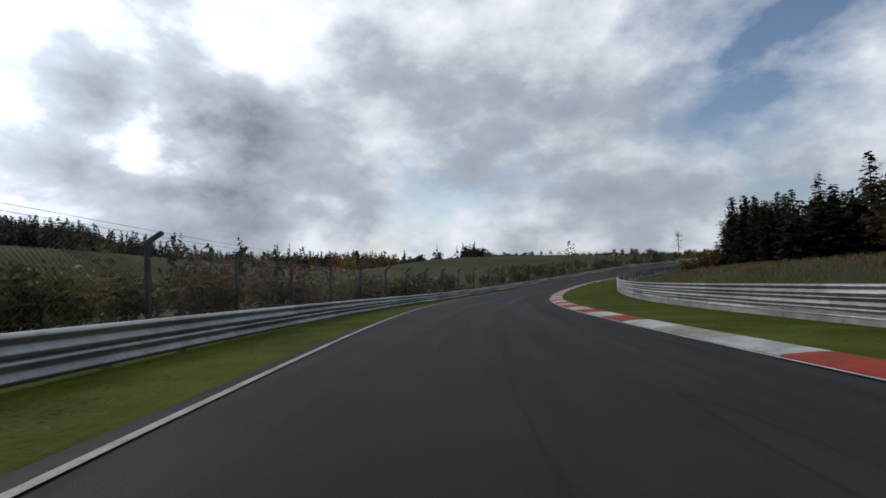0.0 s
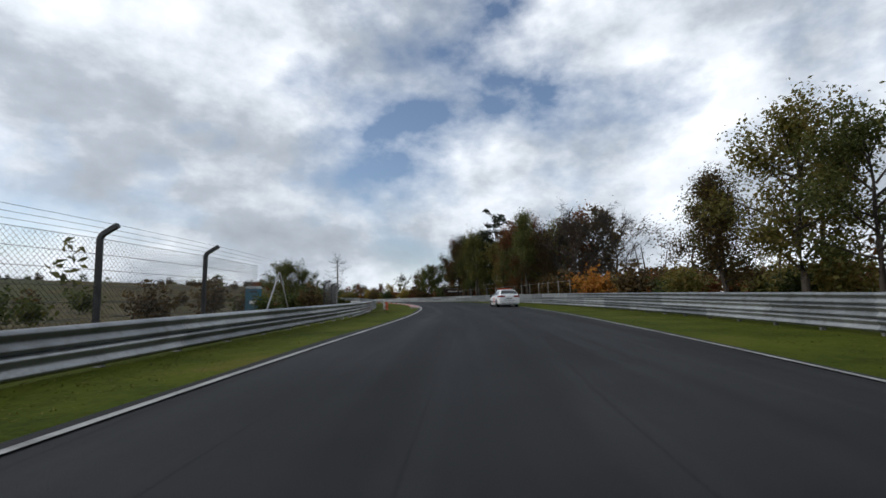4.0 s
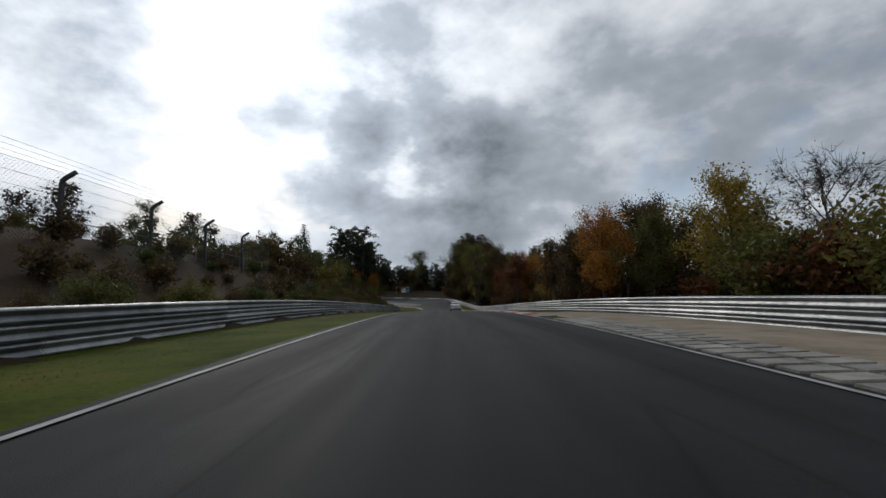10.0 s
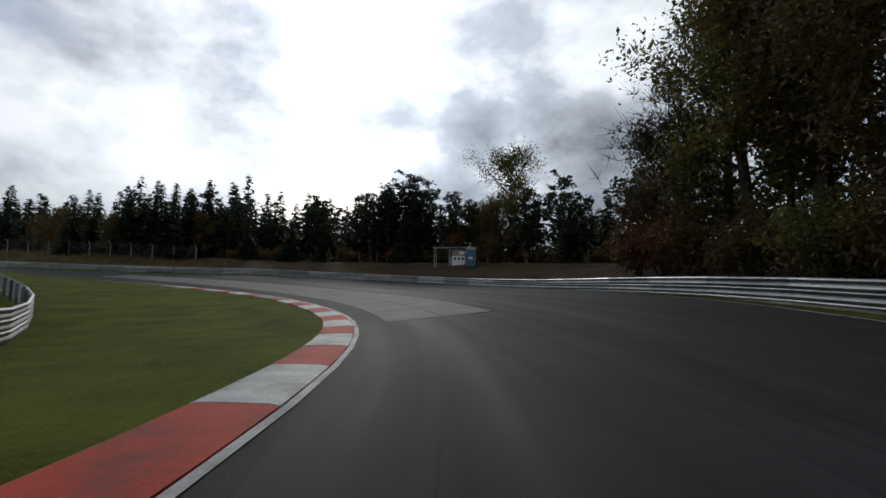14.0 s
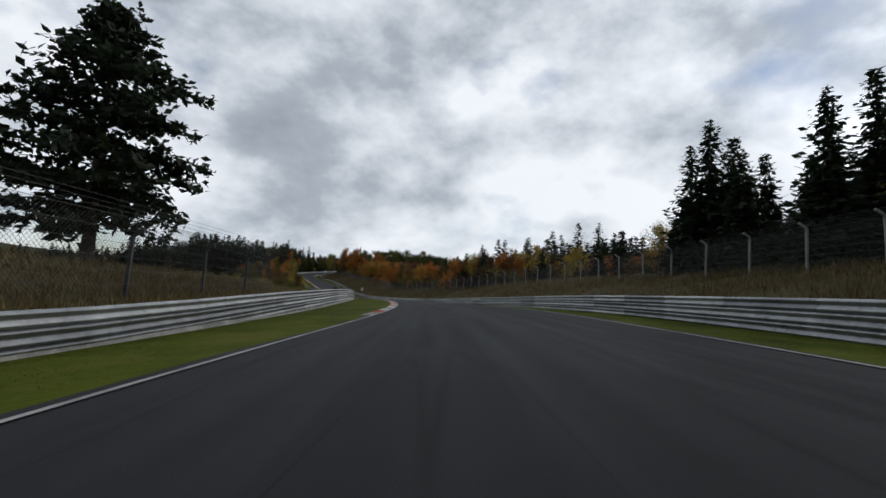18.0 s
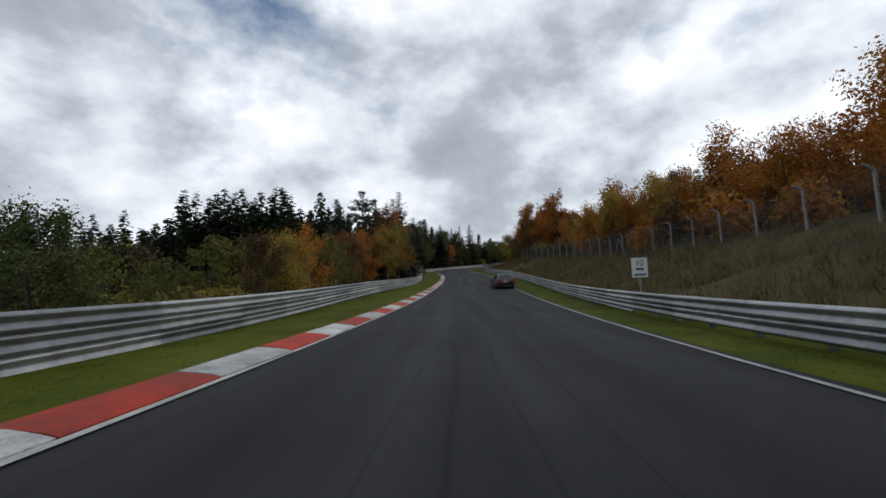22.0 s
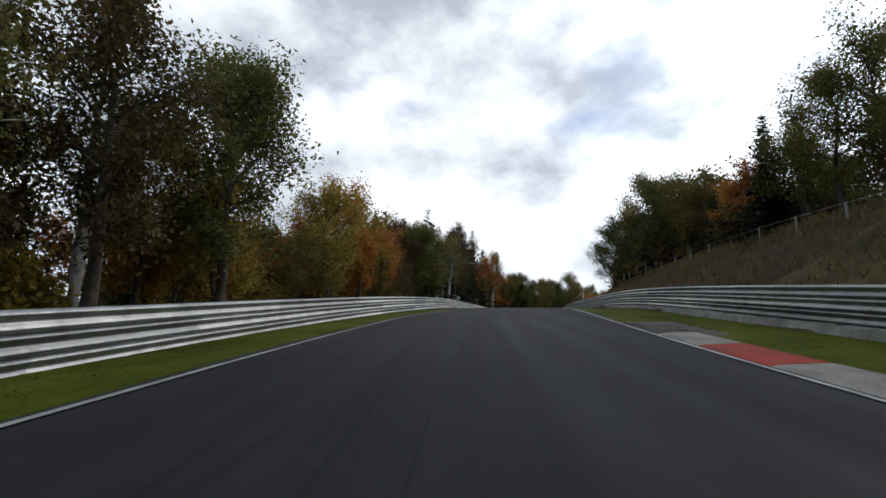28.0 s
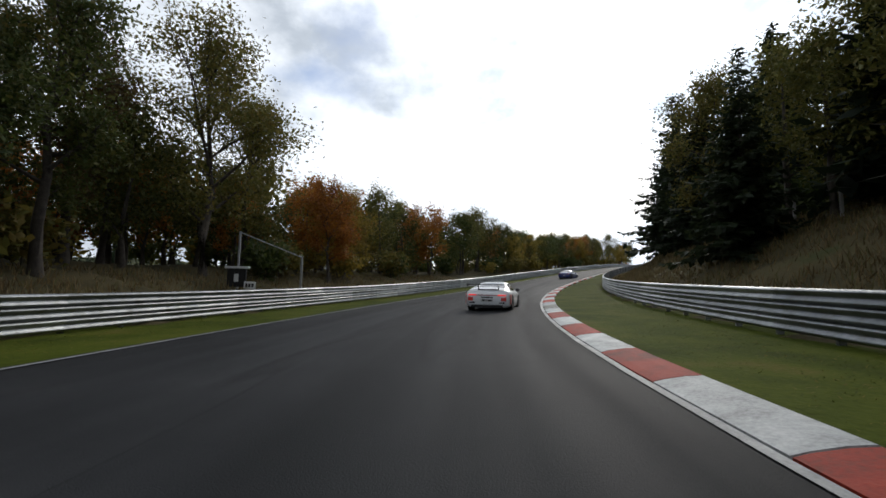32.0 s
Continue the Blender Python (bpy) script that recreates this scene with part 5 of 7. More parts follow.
belt(1, 9.5, 13.7, 1.5, 11, 240, ["brown_bush", "olive_bush", "brown_bush", "green_bush"], 0.22, 0.5, 52, 0.9)
belt(-1, 15.0, 17.3, 13, 26, 110, ["brown_bush", "red_bush", "brown_bush", "brown_bush"], 0.5, 0.85, 62, 1.1)
belt(-1, 15.0, 17.3, 26, 34, 90, ["spruce_c", "brown_bush", "brown_bush"], 0.6, 0.85, 63, 1.1)
# Undergrowth at the foot of the woods.
for side, u0, u1, n, kinds in ((-1, 2.6, 5.2, 60, ["brown_bush", "olive_bush", "red_bush"]), (-1, 5.2, 9.0, 110, ["brown_bush", "red_bush", "olive_bush", "orange_bush"]),
                               (-1, 10.4, 14.8, 170, ["brown_bush", "red_bush", "olive_bush"]), 
                               (-1, 20.4, 25.5, 100, ["brown_bush", "orange_bush", "olive_bush"]), (-1, 27, 34, 110, ["green_bush", "olive_bush", "brown_bush"]),
                               (1, 11.4, 13.6, 60, ["brown_bush", "olive_bush"]), (1, 21, 25.5, 140, ["brown_bush", "olive_bush", "red_bush", "yellow_bush"]),
                               (1, 25.5, 31.2, 220, ["brown_bush", "olive_bush", "green_bush", "yellow_bush"]), (1, 31, 38, 170, ["olive_bush", "green_bush", "yellow_bush"])):
    belt(side, u0, u1, 9 if side < 0 and (u0 > 20) else 6.5, 26, n, kinds, 0.7, 1.25, 60, 1.1)
grow()


def far_wood(name, label, leaf, seed, want, test, conical):
    """A wood too far away to count its trees."""
    rng = np.random.default_rng(seed)
    xs, ys = rng.uniform(PX.min() - 420, PX.max() + 420, want * 14), rng.uniform(PY.min() - 420, PY.max() + 420, want * 14)
    z, d, u = land(xs, ys)
    z = z + rise(xs, ys, d)
    lump = np.sin(xs / 47.0 + seed) * np.cos(ys / 39.0) + np.sin((xs - ys) / 71.0)
    ok = np.flatnonzero((np.abs(d) > 48) & (np.abs(d) < 430) & test(u, d, lump))[:want]
    cs, sizes = [], []
    for i in ok:
        h = rng.uniform(7, 12) if conical else rng.uniform(5, 8.5)
        for k in range(34 if conical else 26):
            q = (k + 0.5) / (34 if conical else 26)
            a = rng.uniform(0, 6.28)
            r = (1 - q) * 2.3 * rng.uniform(0.3, 1.0) if conical else 2.6 * math.sin(min(3.0, 0.4 + q * 2.6)) * rng.uniform(0.2, 1.0)
            cs.append((xs[i] + math.cos(a) * r, ys[i] + math.sin(a) * r, z[i] + 0.3 + h * q))
            sizes.append(1.25 - 0.85 * q if conical else 1.0)
    v, f = clumps(cs, (0.25, 0.25, 0.3), 1.15 if conical else 0.95, rng, 0.0, 1, np.array(sizes))
    tagged(new(name, mesh_of(name, v, f, (leaf,))), label, "woodland", kind="stuff")


FIELDS = lambda u, d: (d > 0) & (u < 5) & (np.abs(d) < 62)
far_wood("distant_spruce_wood", "distant dark green spruce wood on the hills", LEAF["spruce"], 5, 1500,
         lambda u, d, k: (k > -0.1) & ~FIELDS(u, d), True)
far_wood("distant_autumn_wood", "distant mixed autumn wood on the hills", LEAF["orange"], 6, 420,
         lambda u, d, k: (k <= 0.3) & ((u > 18.5) & (u < 27)), False)
far_wood("distant_brown_wood", "distant brown autumn wood beside the fields", LEAF["brown"], 8, 600,
         lambda u, d, k: (u > 18.5) & (u < 25) & (d > 0), False)
far_wood("distant_green_wood", "distant olive green broadleaf wood", LEAF["olive"], 7, 700,
         lambda u, d, k: (k <= 0.2) & ~FIELDS(u, d), False)

# ---- fences ----


def fence_post(height, crank, mat, w_=0.05):
    """Upright with its head bent over towards the track (+x)."""
    h = Heap()
    pts = [(0, 0, -0.4), (0, 0, height)] + ([(crank * 0.15, 0, height + crank * 0.25), (crank, 0, height + crank * 0.75)] if crank else [])
    for i in range(len(pts) - 1):
        a, b = Vector(pts[i]), Vector(pts[i + 1])
        q = (b - a).to_track_quat("Z", "Y")
        v = [p + q @ Vector((x * w_, y * w_, 0)) for p in (a, b) for x, y in ((-1, -1), (1, -1), (1, 1), (-1, 1))]
        h.add(v, [(0, 1, 5, 4), (1, 2, 6, 5), (2, 3, 7, 6), (3, 0, 4, 7), (4, 5, 6, 7), (3, 2, 1, 0)])
    return mesh_of("post", h.v, h.f, (mat,))


def stick(h, a, b, r):
    """A thin three-sided wire."""
    a, b = Vector(a), Vector(b)
    q = (b - a).to_track_quat("Z", "Y")
    v = [p + q @ Vector((math.cos(k * 2.094) * r, math.sin(k * 2.094) * r, 0)) for p in (a, b) for k in range(3)]
    h.add(v, [(0, 1, 4, 3), (1, 2, 5, 4), (2, 0, 3, 5)])


def netting(length, height, crank, step):
    """Chain-link net of one bay with its tension wires, along +y."""
    h = Heap()
    n = int((length + height) / step)
    for k in range(n):
        o = -height + k * step
        for s in (1, -1):
            y0, z0, y1, z1 = o, 0.05, o + height, height
            if y0 < 0:
                z0, y0 = z0 - y0, 0
            if y1 > length:
                z1, y1 = z1 - (y1 - length), length
            if y1 - y0 < 0.1:
                continue
            p, q = (y0, y1) if s > 0 else (length - y0, length - y1)
            stick(h, (0.01 * s, p, z0), (0.01 * s, q, z1), 0.005)
    for z in np.linspace(0.1, height, 7):
        stick(h, (0.012, 0, z), (0.012, length, z), 0.009)
    if crank:
        for k in range(1, 4):
            stick(h, (crank * k / 3, 0, height + crank * 0.75 * k / 3), (crank * k / 3, length, height + crank * 0.75 * k / 3), 0.007)
    return mesh_of("net", h.v, h.f, (WIRE,))


def fence(side, u0, u1, off, height, crank, bay, mat, net, label, thick=0.05, group="fences along the track"):
    """Fence behind the barrier; each run of ten bays is one thing."""
    f = rail_l if side > 0 else rail_r
    us = np.arange(u0, u1, 0.01)
    pts = np.array([tuple(at(u, side * (float(f(u)) + off)))[:2] for u in us])
    s = np.concatenate([[0], np.cumsum(np.linalg.norm(np.diff(pts, axis=0), axis=1))])
    marks = np.arange(0, s[-1], bay)
    ps = [Vector((np.interp(m, s, pts[:, 0]), np.interp(m, s, pts[:, 1]), 0)) for m in marks]
    for p in ps:
        p.z = ground_at(p.x, p.y)
    post, run, home = fence_post(height, crank, mat, thick), None, None
    for i in range(len(ps) - 1):
        if i % 10 == 0:
            run, home = tagged(new("fence"), label, "fence", group), ps[i]
            run.matrix_world = Matrix.Translation(home)
        a, b = ps[i], ps[i + 1]
        on = (b - a).normalized()
        out = Vector((on.y, -on.x, 0)).normalized() * side
        level = Vector((on.x, on.y, 0)).normalized() * side
        m = Matrix((out, level, Vector((0, 0, 1)))).transposed().to_4x4()
        r = under(new("post", post), run)
        r.matrix_basis = Matrix.Translation(a - home) @ m @ Matrix.Rotation(radians(2.5 * math.sin(i * 7.1)), 4, "X")
        if net:
            start, way_on = (a, on) if side > 0 else (b, -on)
            m = Matrix((out, way_on, out.cross(way_on))).transposed().to_4x4()
            under(new("net", net), run).matrix_basis = Matrix.Translation(start - home) @ m
        elif height > 0:
            h = Heap()
            stick(h, (0, 0, height * 0.94), b - a + Vector((0, 0, height * 0.94)), 0.02)
            under(new("top_rail", mesh_of("top_rail", h.v, h.f, (mat,))), run).matrix_basis = Matrix.Translation(a - home)


NET_6 = netting(6.0, 3.0, 0.55, 0.17)
NET_4 = netting(4.0, 2.0, 0.4, 0.17)
TALL = "tall catch fence with bent-over dark steel posts and wire netting"
fence(1, -1.0, 4.95, 5.6, 3.0, 0.55, 6.0, POST, NET_6, TALL, 0.07)
fence(1, 5.5, 7.05, 5.2, 2.6, 0.55, 6.0, POST, NET_6, TALL, 0.07)
NET_HIGH = netting(4.4, 3.3, 0.6, 0.17)
fence(1, 7.08, 9.0, 4.4, 3.3, 0.6, 4.4, POST, NET_HIGH, TALL, 0.07)
NET_MID = netting(4.4, 3.2, 0.55, 0.17)
fence(1, 9.0, 9.6, 4.6, 3.2, 0.55, 4.4, POST, NET_MID, TALL, 0.07)
fence(1, 9.6, 11.4, 7.5, 2.6, 0.55, 6.0, POST, NET_6, TALL, 0.07)
fence(1, 9.7, 13.3, 8.6, 0.9, 0, 4.0, POST_PALE, None, "low fence with pale posts and one thin rail on the bank", 0.04)
fence(1, 17.0, 19.3, 4.5, 2.3, 0.4, 6.0, POST, NET_6, TALL, 0.06)
fence(-1, 5.6, 7.2, 2.6, 2.4, 0, 4.0, POST_PALE, None, "row of thin pale posts under the trees", 0.035)
fence(-1, 17.2, 25.2, 8.2, 2.0, 0.4, 4.0, POST_PALE, NET_4, "wire fence with bent-over pale concrete posts on the bank", 0.05)
fence(-1, 26.4, 29.9, 8.0, 0.8, 0, 4.0, POST_PALE, None, "low fence with one thin rail along the grassy bank", 0.04)
fence(-1, 29.6, 34.5, 8.5, 1.5, 0, 4.0, POST_PALE, None, "weathered pale wooden fence posts on the brown bank", 0.06)
fence(1, 20.4, 23.0, 9.0, 2.0, 0.4, 4.0, POST, NET_4, "dark wire fence below the track")
fence(1, 24.75, 25.75, 3.0, 3.3, 0.55, 6.0, POST, NET_6, "steel catch fence with dense wire netting beside the track")

# ---- kerbs ----
KERBS = ((-1, -0.6, 2.55, 0.9, 0.055), (1, 5.5, 9.75, 0.95, 0.07), (-1, 10.65, 13.9, 0.85, 0.045), (1, 13.6, 16.4, 0.9, 0.06),
         (1, 18.7, 20.5, 0.45, 0.02), (1, 20.5, 24.75, 0.66, 0.07), (-1, 25.6, 28.35, 0.95, 0.055), (-1, 31.95, 34.4, 0.62, 0.07))
for side, u0, u1, wide, high in KERBS:
    run = tagged(new("kerb"), "red and white concrete kerb with scuffed paint at the track edge", "kerb", "kerbs of the track")
    home = at(u0, side * float(line_l(u0) if side > 0 else line_r(u0)))
    run.matrix_world = Matrix.Translation(home)
    s0, s1 = np.interp(u0, U, PS), np.interp(u1, U, PS)
    n = int((s1 - s0) / 2.45)
    rng = np.random.default_rng(int(u0 * 10) + 40)
    for i in range(n):
        verts, faces = [], []
        dz = rng.uniform(-0.006, 0.006)
        for k in range(4):
            u = station_at(s0 + (s1 - s0) * (i + 0.006 + 0.988 * k / 3) / n)
            a = float(line_l(u) if side > 0 else line_r(u)) + 0.115
            for x, z in ((0.0, -0.05), (0.0, 0.026), (0.12, 0.034 + high * 0.3), (wide * 0.6, 0.03 + high * 0.85 + dz), (wide * 0.92, 0.03 + high + dz), (wide, 0.012 + high), (wide, -0.08)):
                verts.append(at(u, side * (a + x), z) - home)
        for k in range(3):
            for j in range(6):
                q = (k * 7 + j, k * 7 + j + 1, k * 7 + j + 8, k * 7 + j + 7)
                faces.append(q if side > 0 else q[::-1])
        faces += [tuple(range(7)), tuple(range(21, 28))[::-1]]
        end = i == 0 or i >= n - 1
        mat = KERB_BARE if end or rng.random() < 0.07 else (KERB_RED if i % 2 else KERB_WHITE)
        under(new("kerb_block", mesh_of("kerb_block", verts, faces, (mat,))), run)

# Open concrete grids where the kerb runs out into the grass.
for side, u0, u1 in ((-1, 2.56, 3.25), (-1, 9.1, 10.6), (-1, 28.36, 28.5)):
    run = tagged(new("paving_grid"), "broken rows of bare concrete paving stones in the grass", "paving")
    home = at(u0, side * 4)
    run.matrix_world = Matrix.Translation(home)
    s0, s1 = np.interp(u0, U, PS), np.interp(u1, U, PS)
    stone = box_mesh("paving_stone", -0.36, 0.36, -0.24, 0.24, -0.08, 0.03, KERB_BARE, 0.015)
    for i in range(int((s1 - s0) / 0.62)):
        u = station_at(s0 + 0.62 * i)
        a = float(line_l(u) if side > 0 else line_r(u))
        for k in range(2):
            under(new("paving_stone", stone), run).matrix_basis = Matrix.Translation(at(u, side * (a + 0.62 + 0.86 * k), 0.012) - home) @ pose(0, 0, 0, 0, 0, head_at(u) + 90 - 90)

# Concrete slabs laid into the tight bend.
lane = tagged(new("concrete_lane"), "light grey concrete slabs laid into the tight bend", "road", kind="structure")
home = at(14.2)
lane.matrix_world = Matrix.Translation(home)
s0, s1 = np.interp(14.62, U, PS), np.interp(17.0, U, PS)
for i in range(13):
    for d0, d1 in ((0.45, -1.3), (-1.33, -2.95)):
        v = []
        for k in range(3):
            u = station_at(s0 + (s1 - s0) * (i + 0.004 + 0.992 * k / 2) / 13)
            for d in (d0, d1):
                v += [at(u, d, 0.048) - home, at(u, d, -0.05) - home]
        f = [(0, 4, 6, 2), (4, 8, 10, 6), (0, 1, 5, 4), (4, 5, 9, 8), (2, 6, 7, 3), (6, 10, 11, 7), (0, 2, 3, 1), (8, 9, 11, 10)]
        under(new("slab", mesh_of("slab", v, f, (CONCRETE,))), lane)


# ---- grass ----


def tufts(name, label, mat, seed, n, zones, tall, wide, per=5, flat=False):
    """Blades in tufts, strewn over zones (side, u0, u1, from, to); distances run out from the white line, or from the barrier where beyond is set."""
    rng = np.random.default_rng(seed)
    size = np.array([z[2] - z[1] for z in zones])
    pick = rng.choice(len(zones), n, p=size / size.sum())
    zone = np.array(zones, float)[pick]
    side, u = zone[:, 0], rng.uniform(zone[:, 1], zone[:, 2])
    a = np.where(side > 0, line_l(u), line_r(u))
    b = np.where(side > 0, steel_l(u), steel_r(u))
    q = rng.uniform(0, 1, n)
    beyond = zone[:, 5] > 0
    d = np.where(beyond, b + zone[:, 3] + (zone[:, 4] - zone[:, 3]) * q, a + zone[:, 3] + (b - a - zone[:, 3] + zone[:, 4]) * q ** 0.8)
    base = at_all(u, side * d, -0.02)
    far = beyond
    if far.any():
        z, d, _ = land(base[far, 0], base[far, 1])
        base[far, 2] = z + rise(base[far, 0], base[far, 1], d) - 0.03
    c = np.repeat(base, per, 0) + np.concatenate([rng.normal(0, wide, (n * per, 2)), np.zeros((n * per, 1))], 1)
    a = rng.uniform(0, 6.283, n * per)
    h = tall * rng.uniform(0.45, 1.2, n * per)
    bw = 0.008 + 0.05 * h
    lean = rng.normal(0, 0.35, (n * per, 2)) * h[:, None]
    if flat:
        # Short blades bent over almost to the ground.
        lean = np.stack([-np.sin(a), np.cos(a)], 1) * (h * rng.uniform(1.2, 2.6, n * per))[:, None]
        h = h * 0.5
    v = np.stack([c + np.stack([np.cos(a) * bw, np.sin(a) * bw, 0 * a], 1), c - np.stack([np.cos(a) * bw, np.sin(a) * bw, 0 * a], 1),
                  c + np.concatenate([lean, h[:, None]], 1)], 1).reshape(-1, 3)
    f = np.arange(n * per * 3).reshape(-1, 3)
    tagged(new(name, mesh_of(name, v, f, (mat,))), label, "grass", kind="stuff")


BLADE = leafy("grass_blades", [(0.036, 0.044, 0.006), (0.065, 0.077, 0.009), (0.096, 0.105, 0.014), (0.132, 0.107, 0.026)], 0.0, 0.05)
STRAW = leafy("dry_grass_blades", [(0.07, 0.048, 0.02), (0.13, 0.09, 0.04), (0.19, 0.135, 0.062), (0.1, 0.095, 0.034)], 0.0)
tufts("verge_grass", "short green grass tufts on the verges", BLADE, 1, 150000, [(s, u, u + 1, 0.5, -0.2, False) for s in (1, -1) for u in range(-1, 36) if not (s < 0 and (8 < u < 11 or u == 15))], 0.045, 0.09, 3, True)
tufts("barrier_grass", "longer grass growing along the barrier foot", BLADE, 2, 9000, [(s, -1, 36, -0.5, 0.9, True) for s in (1, -1)], 0.24, 0.08)
tufts("bank_grass", "tall dry grass on the banks behind the barriers", STRAW, 3, 70000,
      [(-1, 0, 2, 2, 14, True), (-1, 17, 26.2, 1, 12, True), (-1, 17, 26.2, 1, 9, True), (-1, 26, 34, 1, 12, True), (-1, 26, 34, 1, 9, True), (1, 11.0, 13.9, 1, 12, True), (1, 11.6, 13.6, 1, 7, True), (1, 16.8, 20.3, 1, 14, True), (1, 16.8, 20.3, 1, 8, True), (1, 18.6, 20.3, 1, 8, True),
       (1, 30.8, 34, 1, 8, True), (1, -1, 5, 1, 12, True)], 0.42, 0.2)

# ---- boards, huts and cabins ----


def plain(name, color, rough=0.5, metal=0.0, spec=0.5):
    m, k, b = material(name, rough, metal, spec)
    place = k.n("ShaderNodeTexCoord").outputs["Object"]
    c = k.mix(k.math("MULTIPLY", k.noise(place, 6, 5, 0.65), 0.35), (*color, 1), tuple(x * 0.55 + 0.01 for x in color) + (1,))
    k.put(b.inputs["Base Color"], c)
    return m


WHITE = plain("white_sheet", (0.62, 0.62, 0.6))
BLACK = plain("black_paint", (0.012, 0.012, 0.013))
CABIN = plain("blue_plastic", (0.02, 0.11, 0.16), 0.45)
ROOFING = plain("pale_roof", (0.4, 0.42, 0.42))
GREY = plain("grey_panel", (0.22, 0.22, 0.21))
DARKBOARD = plain("dark_board", (0.03, 0.02, 0.02))
ORANGE = plain("orange_sheet", (0.6, 0.10, 0.025))
TIMBER = plain("weathered_timber", (0.07, 0.055, 0.04), 0.85)
SILVER = plain("galvanised_tube", (0.32, 0.32, 0.32), 0.45, 0.5)


def part(name, me, parent, m=None, label=""):
    ob = under(new(name, me), parent)
    if m is not None:
        ob.matrix_basis = m
    return tagged(ob, label) if label else ob


def box(name, x0, x1, y0, y1, z0, z1, mat, parent, bevel=0.0, label=""):
    return part(name, box_mesh(name, x0, x1, y0, y1, z0, z1, mat, bevel), parent, None, label)


def letters(name, text, size, mat, parent, m, label=""):
    """Raised lettering in the built-in font, as a mesh, in its own plane."""
    c = bpy.data.curves.new(name, "FONT")
    c.body, c.size, c.extrude, c.align_x, c.align_y = text, size, 0.004, "CENTER", "CENTER"
    ob = bpy.data.objects.new(name, c)
    me = bpy.data.meshes.new_from_object(ob)
    bpy.data.objects.remove(ob)
    me.materials.clear()
    me.materials.append(mat)
    return part(name, me, parent, m, label)


def stand(name, u, d, label, category, turn=0.0, z=None, group=""):
    """An Empty on the ground at a station, its +y along the course."""
    p = at(u, d)
    ob = tagged(new(name), label, category, group)
    ob.matrix_world = pose(p.x, p.y, ground_at(p.x, p.y) if z is None else p.z + z, 0, 0, head_at(u) + turn)
    return ob


FACE = pose(0, 0, 0, 90, 0, 0)


def board(u, d, text, wide=0.62, tall=0.4, low=0.75, turn=0.0):
    """White number board on two short posts, facing the traffic (-y)."""
    b = stand("marker_board", u, d, "white marker board with black figures on short posts", "sign", turn, group="marker boards")
    box("panel", -wide / 2, wide / 2, -0.015, 0.015, low, low + tall, WHITE, b, 0.006)
    for x in (-wide * 0.35, wide * 0.35):
        box("post", x - 0.02, x + 0.02, 0.018, 0.05, -0.4, low + tall * 0.8, SILVER, b)
    if text:
        letters("figures", text, tall * 0.72, BLACK, b, Matrix.Translation((0, -0.018, low + tall / 2)) @ FACE, "black figures")
    else:
        for k in range(3):
            box("writing", -wide * 0.36 + k * wide * 0.26, -wide * 0.36 + k * wide * 0.26 + wide * 0.18, -0.021, -0.016, low + tall * 0.25, low + tall * 0.75, BLACK, b)
    return b


board(5.0, 6.6, "180")
board(7.9, -13.6, "180", low=1.0)
board(8.55, 9.9, "", 0.45, 0.3)
board(25.6, 11.2, "189", low=1.0)
board(29.55, 9.2, "", 0.5, 0.5, 0.6)
board(30.05, 9.2, "", 0.5, 0.5, 1.6)
board(32.72, 13.0, "", 0.7, 0.4, 0.5)

sign = stand("tour_sign", 22.66, -9.6, "white sign with a number and small writing on a post", "sign")
box("panel", -0.4, 0.4, -0.015, 0.015, 1.5, 2.5, WHITE, sign, 0.008)
box("post", -0.035, 0.035, 0.018, 0.08, -0.5, 2.45, SILVER, sign)
letters("figures", "10", 0.44, BLACK, sign, Matrix.Translation((0, -0.018, 2.23)) @ FACE, "black figures")
box("writing", -0.2, 0.2, -0.021, -0.016, 1.87, 1.97, BLACK, sign)
box("writing", -0.3, 0.3, -0.021, -0.016, 1.59, 1.69, CABIN, sign, 0.0, "blue writing band")


def toilet(u, d, turn=0.0):
    t = stand("portable_toilet", u, d, "blue plastic portable toilet cabin with a pale roof", "cabin", turn, group="portable toilets")
    box("body", -0.55, 0.55, -0.55, 0.55, 0.08, 2.05, CABIN, t, 0.03)
    box("base", -0.58, 0.58, -0.58, 0.58, -0.1, 0.08, BLACK, t, 0.01)
    r = box("roof", -0.58, 0.58, -0.58, 0.58, 2.05, 2.25, ROOFING, t, 0.07, "pale translucent roof")
    dr = box("door", -0.4, 0.4, -0.575, -0.545, 0.16, 1.95, CABIN, t, 0.012)
    box("handle", 0.28, 0.34, -0.6, -0.57, 0.95, 1.15, BLACK, dr)
    box("vent", -0.25, 0.25, -0.585, -0.57, 1.78, 1.9, BLACK, t)
    box("notice", -0.25, 0.25, -0.585, -0.576, 0.95, 1.2, WHITE, t, 0.0, "white notice with dark bars")
    for side in (-1, 1):
        box("rib", side * 0.55 - 0.02, side * 0.55 + 0.02, -0.3, 0.3, 0.3, 1.9, CABIN, t, 0.01)
    return t


toilet(5.15, 15.0, 20)
toilet(15.86, -25.4, -50)

